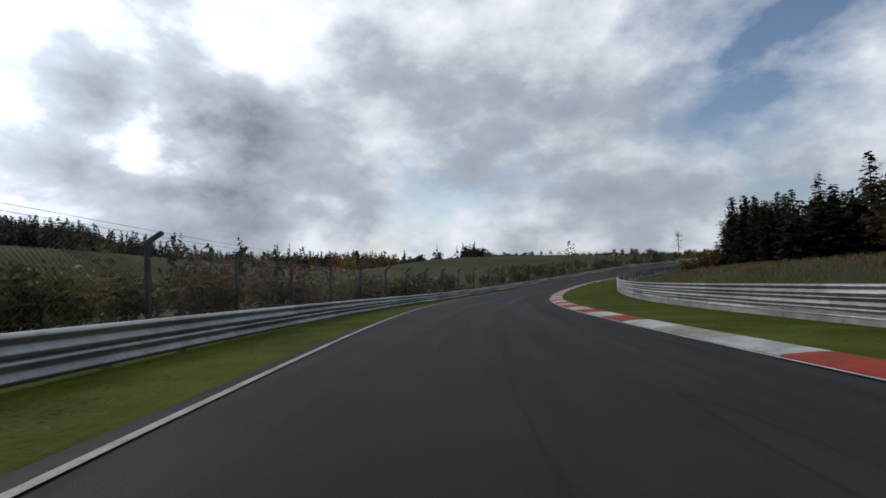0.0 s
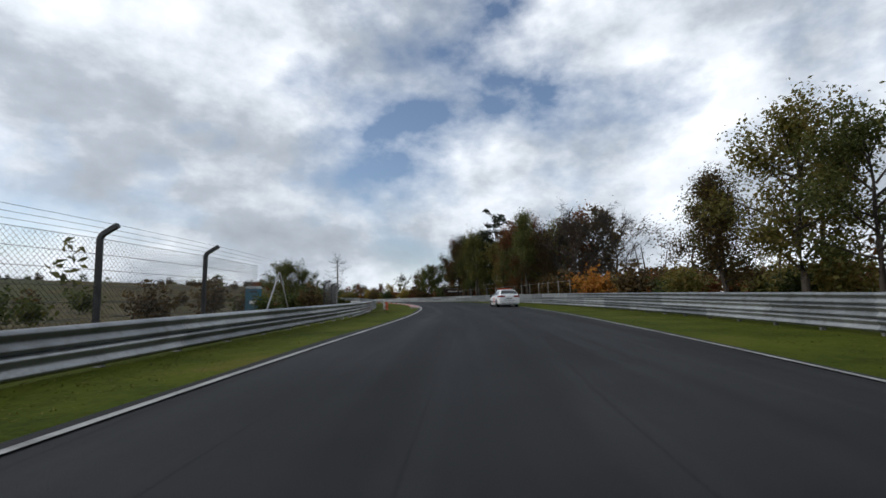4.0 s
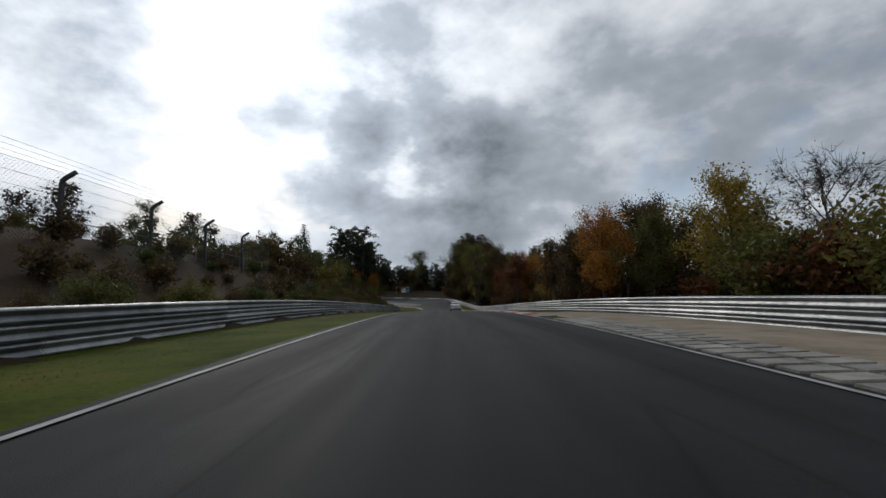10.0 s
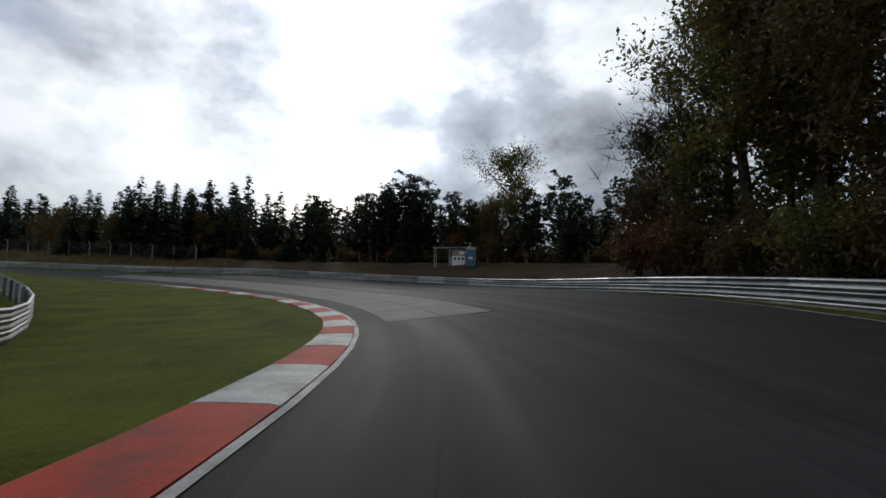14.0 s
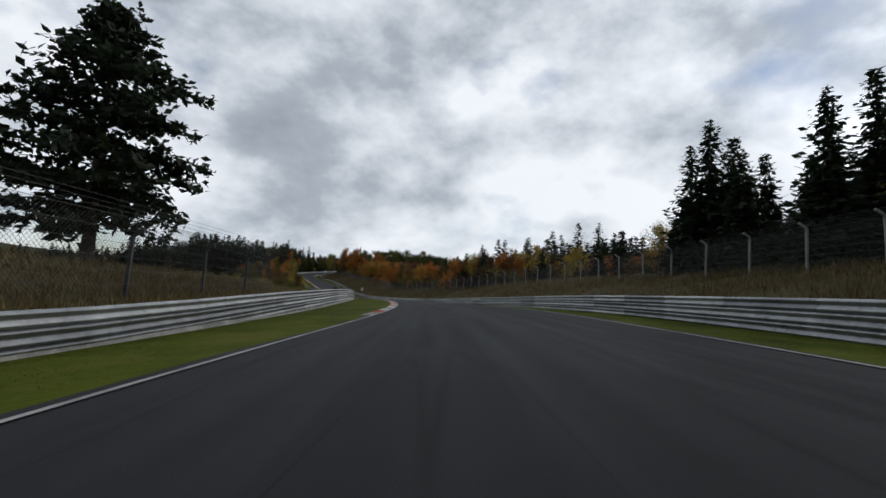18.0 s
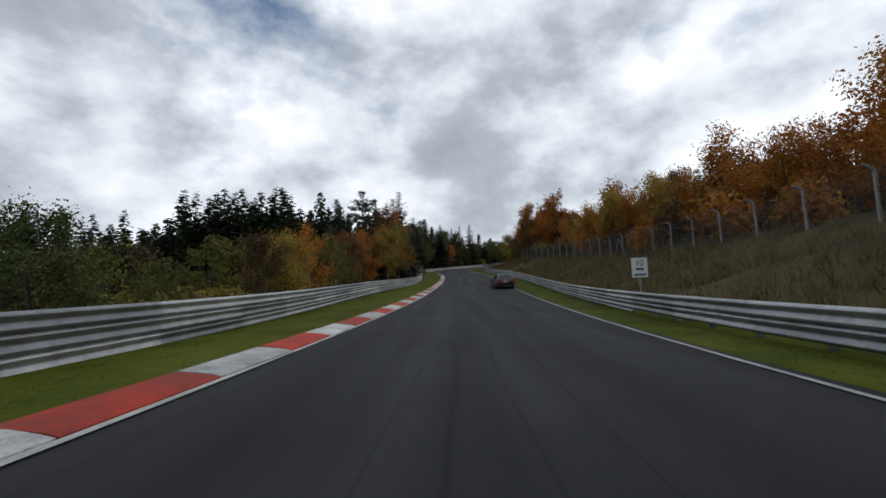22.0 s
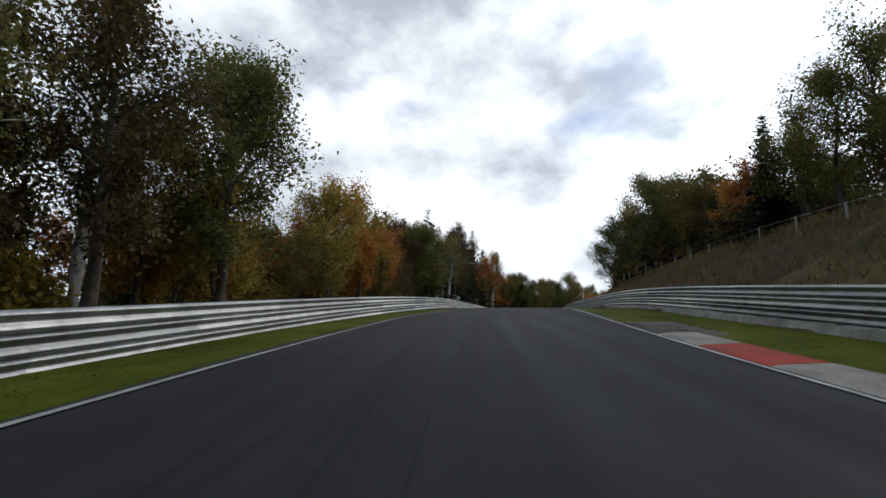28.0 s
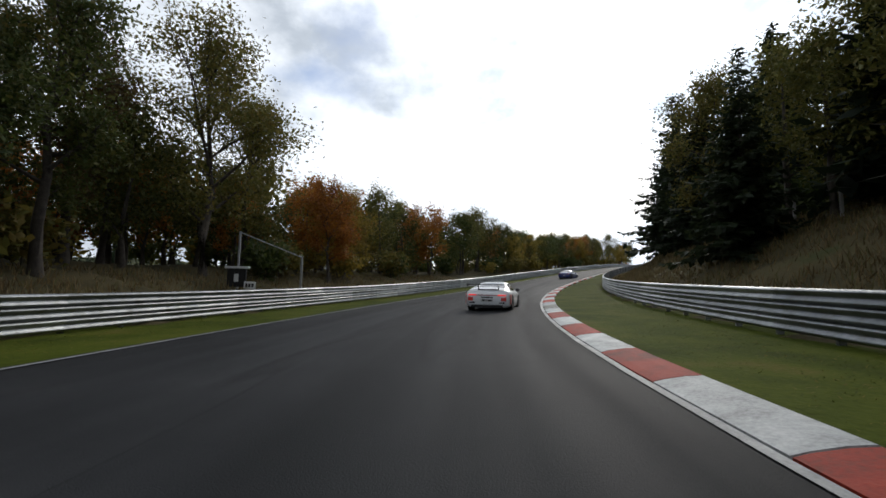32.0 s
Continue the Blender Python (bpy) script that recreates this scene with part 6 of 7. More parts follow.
hut = stand("marshal_shelter", 15.93, -25.9, "open marshal shelter with pale panels under a long flat roof", "shelter", -57)
box("back_panel", -1.2, 1.2, 0.6, 0.66, 0.0, 1.2, GREY, hut, 0.01)
box("front_panel", -0.8, 0.8, -0.35, -0.3, 0.0, 1.25, WHITE, hut, 0.01)
box("upper_panel", -0.8, 0.8, -0.33, -0.29, 1.3, 2.0, GREY, hut, 0.01)
box("roof", -3.2, 2.2, -0.7, 0.9, 2.25, 2.31, ROOFING, hut, 0.01)
for x in (-3.0, -1.1, 1.1, 2.0):
    box("post", x - 0.04, x + 0.04, -0.6, -0.52, -0.3, 2.25, SILVER, hut)
    box("post", x - 0.04, x + 0.04, 0.7, 0.78, -0.3, 2.25, SILVER, hut)
for x in (-0.6, -0.1, 0.4):
    box("dark_label", x, x + 0.3, -0.36, -0.352, 0.75, 1.05, BLACK, hut)
box("notice", 0.1, 0.7, -0.345, -0.335, 1.45, 1.8, WHITE, hut, 0.0, "white notice")

hut = stand("marshal_shelter", 30.0, 10.6, "grey marshal shelter with a slanting roof under the trees", "shelter", 0)
box("front_panel", -1.1, 1.1, -0.6, -0.55, 0.0, 1.3, GREY, hut, 0.01)
box("side_panel", -1.1, -1.05, -0.6, 0.7, 0.0, 1.3, CABIN, hut, 0.01)
roof = box("roof", -1.5, 1.5, -0.9, 0.9, 0.0, 0.06, SILVER, hut, 0.01)
roof.matrix_basis = pose(0, 0, 2.3, 0, 6, 0)
for x in (-1.05, 1.05):
    for y in (-0.5, 0.6):
        box("post", x - 0.035, x + 0.035, y - 0.035, y + 0.035, -0.2, 2.35, SILVER, hut)
long_roof = stand("canopy_roof", 29.82, 12.0, "long thin slanting canopy roof on tall posts", "canopy", 0)
r = box("roof_sheet", -3.0, 3.0, -0.8, 0.8, 0.0, 0.06, SILVER, long_roof, 0.01)
r.matrix_basis = pose(0, 0, 3.6, 0, 9, 0)
for x in (-2.6, 2.6):
    box("post", x - 0.05, x + 0.05, -0.05, 0.05, -0.3, 3.6 - x * 0.16, SILVER, long_roof)
crate = stand("electric_box", 30.12, 9.0, "small grey electric box behind the barrier", "box", 0)
box("housing", -0.5, 0.5, -0.25, 0.25, 0.0, 0.75, GREY, crate, 0.02)
box("door", -0.42, 0.42, -0.262, -0.252, 0.06, 0.69, GREY, crate, 0.008)

post = stand("marshal_post", 32.75, 14.5, "marshal post with a black board and a slanting pole", "shelter", 0)
box("board", -0.6, 0.6, -0.04, 0.04, 0.2, 1.25, BLACK, post, 0.01)
box("cap", -0.75, 0.75, -0.1, 0.1, 1.25, 1.38, WHITE, post, 0.01)
box("pole", -0.05, 0.05, 0.05, 0.14, -0.3, 3.4, SILVER, post)
box("emblem", -0.14, 0.14, -0.05, -0.042, 0.5, 0.95, WHITE, post, 0.0, "white emblem")
r = box("slanting_pole", -0.03, 4.2, 0.06, 0.12, -0.03, 0.03, SILVER, post)
r.matrix_basis = pose(0, 0, 3.35, 0, 20, 0)
box("far_post", 3.85, 3.95, 0.05, 0.14, -0.3, 1.95, SILVER, post)

ad = stand("advertising_board", 7.25, -15.6, "dark advertising board with white bars on thin posts", "billboard", 0)
box("panel", -2.4, 2.4, -0.05, 0.05, 1.9, 2.45, DARKBOARD, ad, 0.01)
box("panel", -2.4, 2.4, -0.05, 0.05, 2.6, 2.95, DARKBOARD, ad, 0.01)
box("lettering", -1.4, 2.1, -0.058, -0.05, 2.05, 2.3, WHITE, ad, 0.0, "white lettering bar")
box("lettering", -2.0, 1.9, -0.058, -0.05, 2.72, 2.82, GREY, ad, 0.0, "grey lettering bar")
for x in (-2.0, -0.7, 0.7, 2.0):
    box("post", x - 0.05, x + 0.05, 0.06, 0.15, -0.4, 2.95, TIMBER, ad)
ad = stand("advertising_board", 26.1, 13.0, "dark advertising board with white bars on thin posts", "billboard", -25)
box("panel", -1.6, 1.6, -0.05, 0.05, 1.5, 2.2, DARKBOARD, ad, 0.01)
box("lettering", -1.2, 1.2, -0.058, -0.05, 1.7, 1.95, WHITE, ad, 0.0, "white lettering bar")
for x in (-1.2, 1.2):
    box("post", x - 0.05, x + 0.05, 0.06, 0.15, -0.4, 2.2, TIMBER, ad)

# The wrapped end of the first left barrier.
end = stand("barrier_end_wrap", 5.18, 5.35, "orange and white sheets wrapped round the steel barrier end", "barrier wrap", 0, 0.0)
for i, (name, mat, y, n) in enumerate((("white_sheet", WHITE, -0.9, 1.5), ("orange_sheet", ORANGE, 0.65, 2.4))):
    me = RAIL_MESH.copy()
    me.materials.clear()
    me.materials.append(mat)
    for z in (0.31, 0.65):
        part(name, me, end, Matrix.Translation((0.0, y, z)) @ Matrix.Diagonal((1.25, n / BAY, 1.06, 1)))
# Concrete and stone bits by the left fence: braces of the catch fence ends.
for u, off, h in ((4.98, 5.6, 3.4), (7.85, 5.2, 3.0), (18.2, 4.5, 2.5), (23.4, -8.2, 2.0), (31.6, -8.5, 1.5)):
    side = 1 if off > 0 else -1
    d = (float(rail_l(u)) + off) if side > 0 else -(float(rail_r(u)) - off)
    br = stand("fence_brace", u, d, "slanting steel brace propping a fence post", "fence brace", 0, group="fence braces")
    for k in (-1, 1):
        hp = Heap()
        stick(hp, (0, 0.1 * k, h * 0.85), (0, k * h * 0.75, -0.2), 0.05)
        part("strut", mesh_of("strut", hp.v, hp.f, (SILVER if side > 0 else POST_PALE,)), br)

# Masts.


def pole_mesh(name, pts, r0, r1, mat, sides=8):
    v, f = tube(pts, [r0 + (r1 - r0) * i / (len(pts) - 1) for i in range(len(pts))], sides)
    return mesh_of(name, v, f, (mat,), shade=True)


mast = stand("antenna_mast", 7.95, -17.0, "slim steel antenna mast with a bracket and two dark boxes", "mast", 0)
part("pole", pole_mesh("pole", [(0, 0, -0.4), (0, 0, 3.0), (0, 0, 6.6)], 0.06, 0.035, SILVER), mast)
part("bracket", pole_mesh("bracket", [(0, 0, 4.3), (-0.55, -0.1, 4.25)], 0.02, 0.02, SILVER, 5), mast)
part("bracket_stay", pole_mesh("bracket_stay", [(-0.55, -0.1, 4.25), (-0.05, 0, 5.6)], 0.015, 0.015, SILVER, 5), mast)
part("aerial", pole_mesh("aerial", [(-0.28, -0.1, 6.25), (0.2, 0.1, 6.95)], 0.02, 0.012, SILVER, 5), mast)
for k in (-0.2, 0.0, 0.2):
    part("aerial_rod", pole_mesh("aerial_rod", [(k - 0.1, 0.0, 6.62 + k * 1.3), (k + 0.08, 0.0, 6.55 + k * 1.3)], 0.008, 0.008, SILVER, 4), mast)
box("loudspeaker", -0.02, 0.42, -0.24, 0.08, 1.95, 2.4, BLACK, mast, 0.04, "black loudspeaker")
box("switch_box", 0.03, 0.33, -0.18, 0.06, 1.05, 1.65, BLACK, mast, 0.03, "black switch box")

post = stand("bent_post", 7.97, -16.4, "dark steel post with its head bent over the barrier", "post", 0)
part("pole", pole_mesh("pole", [(0, 0, -0.3), (0, 0, 1.5), (-0.12, 0, 1.95), (-0.42, 0, 2.3)], 0.07, 0.06, POST), post)

flood = stand("floodlight_mast", 17.95, 14.8, "leaning grey floodlight mast with two lamp heads", "mast", 0)
part("pole", pole_mesh("pole", [(0, 0, -0.4), (0.15, 0.1, 3.0), (0.35, 0.2, 6.0)], 0.09, 0.05, SILVER), flood)
box("crossbar", 0.0, 0.7, 0.17, 0.23, 5.92, 5.98, SILVER, flood, 0.01)
for x_ in (0.02, 0.52):
    lamp = box("lamp_head", x_, x_ + 0.24, -0.02, 0.2, 5.96, 6.24, BLACK, flood, 0.05, "dark floodlight head")
    box("lens", x_ + 0.03, x_ + 0.21, -0.028, -0.02, 6.0, 6.2, GREY, lamp, 0.004, "pale glass lens")

# ---- cars ----


def car_paint(name, color, rough=0.28):
    m, k, b = material(name, rough, 0.0, 0.5)
    place = k.n("ShaderNodeTexCoord").outputs["Object"]
    grime = k.ramp(k.noise(place, 3.0, 6, 0.7), [(0.45, (0, 0, 0)), (0.75, (1, 1, 1))])
    k.put(b.inputs["Base Color"], k.mix(k.math("MULTIPLY", grime, 0.3), (*color, 1), tuple(c * 0.5 + 0.012 for c in color) + (1,)))
    b.inputs["Coat Weight"].default_value, b.inputs["Coat Roughness"].default_value = 0.5, 0.08
    return m


def glowing(name, color, strength):
    m, k, b = material(name, 0.25)
    b.inputs["Base Color"].default_value = (*color, 1)
    b.inputs["Emission Color"].default_value, b.inputs["Emission Strength"].default_value = (*color, 1), strength
    return m


CAR_WHITE = car_paint("white_car_paint", (0.66, 0.67, 0.68))
CAR_RED = car_paint("red_car_foil", (0.62, 0.06, 0.045))
CAR_MAROON = car_paint("maroon_car_paint", (0.013, 0.003, 0.004))
CAR_BLUE = car_paint("blue_car_paint", (0.03, 0.045, 0.16))
GLASS, _k, _b = material("tinted_glass", 0.06, 0.0, 0.6)
_b.inputs["Base Color"].default_value = (0.012, 0.016, 0.018, 1)
RUBBER = grainy("tyre_rubber", [(0.010, 0.010, 0.010), (0.022, 0.022, 0.022)], 8, 40, 0.85, 0.2)
RIM_DARK = plain("dark_rim", (0.05, 0.05, 0.052), 0.35, 0.7)
RIM_GOLD = plain("bronze_rim", (0.30, 0.24, 0.17), 0.35, 0.7)
TRIM = plain("black_trim", (0.011, 0.011, 0.012), 0.5)
LAMP_ON = glowing("brake_light", (0.9, 0.05, 0.04), 0.9)
LAMP_OFF = plain("red_lens", (0.32, 0.012, 0.012), 0.2)
LAMP_LENS = plain("dark_red_lens", (0.20, 0.008, 0.008), 0.12)
PLATE = plain("plate_white", (0.5, 0.5, 0.48), 0.4)


def loft(name, rings, mat, caps=True, shade=True):
    """Skin over rings of equal point counts, each half a cross-section (x >= 0), mirrored."""
    verts, faces = [], []
    n = len(rings[0])
    for r in rings:
        verts += [(-x, y, z) for x, y, z in r] + [(x, y, z) for x, y, z in r[::-1]]
    m = 2 * n
    for i in range(len(rings) - 1):
        for j in range(m):
            a, b = i * m + j, i * m + (j + 1) % m
            faces.append((a, a + m, b + m, b))
    if caps:
        faces += [tuple(range(m)), tuple(range((len(rings) - 1) * m, len(rings) * m))[::-1]]
    me = mesh_of(name, verts, faces, (mat,), shade=shade)
    bm = bmesh.new()
    bm.from_mesh(me)
    bmesh.ops.remove_doubles(bm, verts=bm.verts, dist=0.0005)
    bmesh.ops.recalc_face_normals(bm, faces=bm.faces)
    bm.to_mesh(me)
    bm.free()
    if shade:
        me.set_sharp_from_angle(angle=radians(38))
    return me


def disc(name, r0, r1, x0, x1, mat, sides=24):
    """A ring of outer radius r1 and hole r0, between x0 and x1."""
    verts, faces = [], []
    for x, r in ((x0, r0), (x0, r1), (x1, r1), (x1, r0)):
        verts += [(x, r * math.cos(6.2832 * k / sides), r * math.sin(6.2832 * k / sides)) for k in range(sides)]
    for a in range(4):
        b = (a + 1) % 4
        for k in range(sides):
            q = (k + 1) % sides
            faces.append((a * sides + k, b * sides + k, b * sides + q, a * sides + q))
    me = mesh_of(name, verts, faces, (mat,))
    bm = bmesh.new()
    bm.from_mesh(me)
    bmesh.ops.recalc_face_normals(bm, faces=bm.faces)
    bm.to_mesh(me)
    bm.free()
    return me


def curve_at(table, y):
    t = np.array(table)
    return [float(np.interp(y, t[:, 0], t[:, i])) for i in range(1, t.shape[1])]


def sheet(name, grid, mat, lift=0.0):
    """A thin panel over a grid of points, with a rim of its own; lift sets it proud along its normals."""
    g = np.array(grid, float)
    n, m = g.shape[:2]
    across, down = np.gradient(g, axis=0), np.gradient(g, axis=1)
    nrm = np.cross(across, down)
    nrm /= np.linalg.norm(nrm, axis=2)[:, :, None] + 1e-9
    mid = nrm[n // 2, m // 2]
    far = g[n // 2, m // 2] - np.array([0, 2.2, 0.7])
    if mid @ far < 0:
        nrm = -nrm
    v = np.concatenate([(g + nrm * lift).reshape(-1, 3), (g - nrm * 0.01).reshape(-1, 3)])
    k = n * m
    f = [(i * m + j, i * m + j + 1, (i + 1) * m + j + 1, (i + 1) * m + j) for i in range(n - 1) for j in range(m - 1)]
    rim = [i * m for i in range(n)] + [(n - 1) * m + j for j in range(1, m)] + [i * m + m - 1 for i in range(n - 2, -1, -1)] + [j for j in range(m - 2, 0, -1)]
    f += [(p, q, q + k, p + k) for p, q in zip(rim, rim[1:] + rim[:1])]
    me = mesh_of(name, v, f, (mat,), shade=True)
    bm = bmesh.new()
    bm.from_mesh(me)
    bmesh.ops.recalc_face_normals(bm, faces=bm.faces)
    bm.to_mesh(me)
    bm.free()
    me.set_sharp_from_angle(angle=radians(50))
    return me


def arch_mesh(r0, r1, mat):
    """Shade of the gap over a wheel as a black band: the upper part of a flat ring."""
    verts, faces, n = [], [], 18
    for k in range(n + 1):
        w_ = radians(-22 + 224 * k / n)
        for x in (-0.025, 0.004):
            for r in (r0, r1):
                verts.append((x, r * math.cos(w_), r * math.sin(w_)))
    for k in range(n):
        p = k * 4
        faces += [(p + 2, p + 3, p + 7, p + 6), (p, p + 4, p + 5, p + 1), (p + 1, p + 5, p + 7, p + 3)]
    return mesh_of("arch_gap_shade", verts, faces, (mat,))


def body_ring(low, y):
    """Half a cross-section of the lower body at y, from the keel round to the middle of the deck."""
    w_, z0, z1 = curve_at(low, y)
    h = z1 - z0
    return [(0.0, z0), (w_ * 0.8, z0), (w_ * 0.955, z0 + 0.07), (w_ * 0.99, z0 + h * 0.25), (w_, z0 + h * 0.45), (w_ * 0.992, z0 + h * 0.66), (w_ * 0.985, z0 + h * 0.74),
            (w_ * 0.95, z1 - 0.05), (w_ * 0.9, z1 - 0.012), (w_ * 0.8, z1 + 0.004), (w_ * 0.4, z1 + 0.024), (0.0, z1 + 0.028)]


def house_ring(low, top, y):
    """Half a cross-section of the glasshouse at y, from the waist up to the middle of the roof."""
    hw, z = curve_at(top, y)
    wl, _, waist = curve_at(low, y)
    waist = min(waist - 0.02, z - 0.015)
    base = wl * 0.89
    hw2 = base + (hw - base) * float(np.clip((z - waist) / 0.4, 0.05, 1))
    return [(base, waist), (base + (hw2 - base) * 0.45 + 0.012, waist + (z - waist) * 0.5), (hw2 + 0.012, z - 0.055), (hw2 * 0.93, z - 0.012), (hw2 * 0.6, z + 0.012), (0.0, z + 0.022)]


def car(u, d, label, paint, low, top, wheels, radius, rim, turn=0.0, windows=(), rear=None, front=None, lens=None, lamp=None):
    """A car: low rows (y, half width, underside, waist), top rows (y, half width at roof, height); y from the rear bumper.
    windows: (y0, y1) of each side window; rear and front: the reach of the rear window and windscreen; lens: (z0, z1, length along the flank, inner x)."""
    c = stand("car", u, d, label, "car", turn, 0.02, "cars on the track")
    length = low[-1][0]
    stops = sorted({round(length * (0.5 - 0.5 * math.cos(math.pi * i / 30)), 3) for i in range(31)} | {r[0] for r in low})
    part("body", loft("body", [[(x, y, z) for x, z in body_ring(low, y)] for y in stops], paint), c)
    stops = sorted(set(np.linspace(top[0][0], top[-1][0], 22).round(3)) | {r[0] for r in top})
    part("cabin", loft("cabin", [[(x, y, z) for x, z in house_ring(low, top, y)] for y in stops], paint), c)

    def side_point(y, f):
        r = house_ring(low, top, y)[:3]
        q = f * 2
        i = min(1, int(q))
        return (r[i][0] + (r[i + 1][0] - r[i][0]) * (q - i), y, r[i][1] + (r[i + 1][1] - r[i][1]) * (q - i))

    for y0, y1 in windows:
        grid = [[side_point(y0 + (y1 - y0) * i / 7 + (0.05 if y0 < length / 2.6 else -0.02) * k, 0.12 + 0.8 * k / 5) for k in range(6)] for i in range(8)]
        part("side_window", sheet("side_window", grid, GLASS, 0.006), c, None, "dark tinted side window")
        part("side_window", sheet("side_window", [[(-x, y, z) for x, y, z in row] for row in grid], GLASS, 0.006), c, None, "dark tinted side window")

    def top_point(y, f):
        r = house_ring(low, top, y)[3:]
        x = r[0][0] * 0.97 * f
        return (x, y, float(np.interp(abs(x), [r[2][0], r[1][0], r[0][0]], [r[2][1], r[1][1], r[0][1]])))

    for name, span in (("rear_window", rear), ("windscreen", front)):
        if span:
            grid = [[top_point(span[0] + (span[1] - span[0]) * i / 7, -1 + 2 * k / 8) for k in range(9)] for i in range(8)]
            part(name, sheet(name, grid, GLASS, 0.007), c, None, "dark tinted glass")
    if lens:
        z0, z1, ly, xin = lens
        for e in (1, -1):
            rows_ = []
            for k in range(4):
                z = z0 + (z1 - z0) * k / 3
                row = []
                for i in range(4):
                    y = ly * (1 - i / 3) ** 1.3
                    r = body_ring(low, max(y, 0.001))
                    row.append((e * float(np.interp(z, [p[1] for p in r[1:9]], [p[0] for p in r[1:9]])), y, z - 0.02 * (1 - i / 3)))
                edge = abs(row[-1][0])
                row += [(e * (edge + (xin - edge) * f), -0.004, z - 0.012 * f * (1 if k else -1.5)) for f in (0.35, 0.7, 1.0)]
                rows_.append(row)
            t_ = part("tail_light", sheet("tail_light", rows_, LAMP_LENS, 0.032), c, None, "dark red tail light cluster")
            if lamp:
                zc = (z0 + z1) / 2
                box("lamp_glow", min(e * (xin + 0.05), e * 0.72), max(e * (xin + 0.05), e * 0.72), -0.044, 0.0, zc - 0.022, zc + 0.022, lamp, t_, 0.008, "lit red lamp")
    tyre, arch = disc("tyre", radius * 0.66, radius, -0.11, 0.11, RUBBER), arch_mesh(radius * 0.9, radius * 1.13, TRIM)
    hub = disc("hub", 0.0, radius * 0.2, -0.02, 0.02, rim, 12)
    ringm = disc("rim", radius * 0.58, radius * 0.69, -0.05, 0.05, rim)
    spoke = box_mesh("spoke", -0.015, 0.015, -0.028, 0.028, radius * 0.15, radius * 0.62, rim, 0.008)
    # Black disc standing in for the shade of the wheel well behind the spokes.
    well = disc("well_shade_disc", 0.0, radius * 0.62, -0.02, 0.0, TRIM, 18)
    for y in wheels:
        wl, _, _ = curve_at(low, y)
        for e in (-1, 1):
            part("arch_gap_shade", arch, c, Matrix.Translation((e * (wl - 0.001), y, radius)) @ Matrix.Rotation(0 if e > 0 else math.pi, 4, "Z"))
            wheel = part("wheel", tyre, c, Matrix.Translation((e * (wl - 0.105), y, radius)))
            part("rim", ringm, wheel, Matrix.Translation((e * 0.075, 0, 0)))
            part("hub", hub, wheel, Matrix.Translation((e * 0.095, 0, 0)))
            part("well_shade_disc", well, wheel, Matrix.Translation((e * 0.06, 0, 0)))
            for k in range(10):
                part("spoke", spoke, wheel, Matrix.Translation((e * 0.095, 0, 0)) @ Matrix.Rotation(6.2832 * k / 10 + 0.3, 4, "X"))
    # Door mirrors.
    ym = top[-1][0] - 0.55
    wl, _, waist = curve_at(low, ym)
    for e in (-1, 1):
        box("mirror", min(e * wl * 0.93, e * (wl + 0.15)), max(e * wl * 0.93, e * (wl + 0.15)), ym - 0.05, ym + 0.07, waist - 0.0, waist + 0.13, TRIM if paint is CAR_WHITE else paint, c, 0.04)
    return c


def plate(c, z, y=-0.03, x=0.0):
    p = box("number_plate", x - 0.26, x + 0.26, y - 0.012, y + 0.05, z - 0.058, z + 0.058, PLATE, c, 0.004, "white number plate with dark bars")
    for a, b in ((-0.2, -0.08), (-0.05, 0.0), (0.04, 0.2)):
        box("character_bar", x + a, x + b, y - 0.016, y - 0.011, z - 0.034, z + 0.034, BLACK, p)


# White sports coupe with red side foil and a rear wing.
sport = car(32.6, -0.1, "white sports coupe with red foil and black rear wing", CAR_WHITE,
            [(0, 0.74, 0.30, 0.66), (0.05, 0.84, 0.2, 0.78), (0.16, 0.90, 0.17, 0.85), (0.5, 0.935, 0.16, 0.88), (1.0, 0.94, 0.15, 0.89), (2.0, 0.89, 0.14, 0.86), (3.2, 0.90, 0.14, 0.86), (3.8, 0.90, 0.15, 0.81), (4.3, 0.84, 0.18, 0.68), (4.57, 0.68, 0.26, 0.52)],
            [(0.42, 0.50, 0.90), (1.0, 0.54, 1.08), (1.6, 0.56, 1.21), (2.2, 0.57, 1.25), (2.7, 0.57, 1.14), (3.25, 0.62, 0.90)], (0.98, 3.42), 0.34, RIM_DARK, -7,
            ((1.25, 1.75), (1.8, 2.75)), (0.72, 1.5), (2.4, 3.15))
box("light_strip", -0.76, 0.76, -0.012, 0.05, 0.655, 0.685, LAMP_OFF, sport, 0.008, "red light strip across the tail")
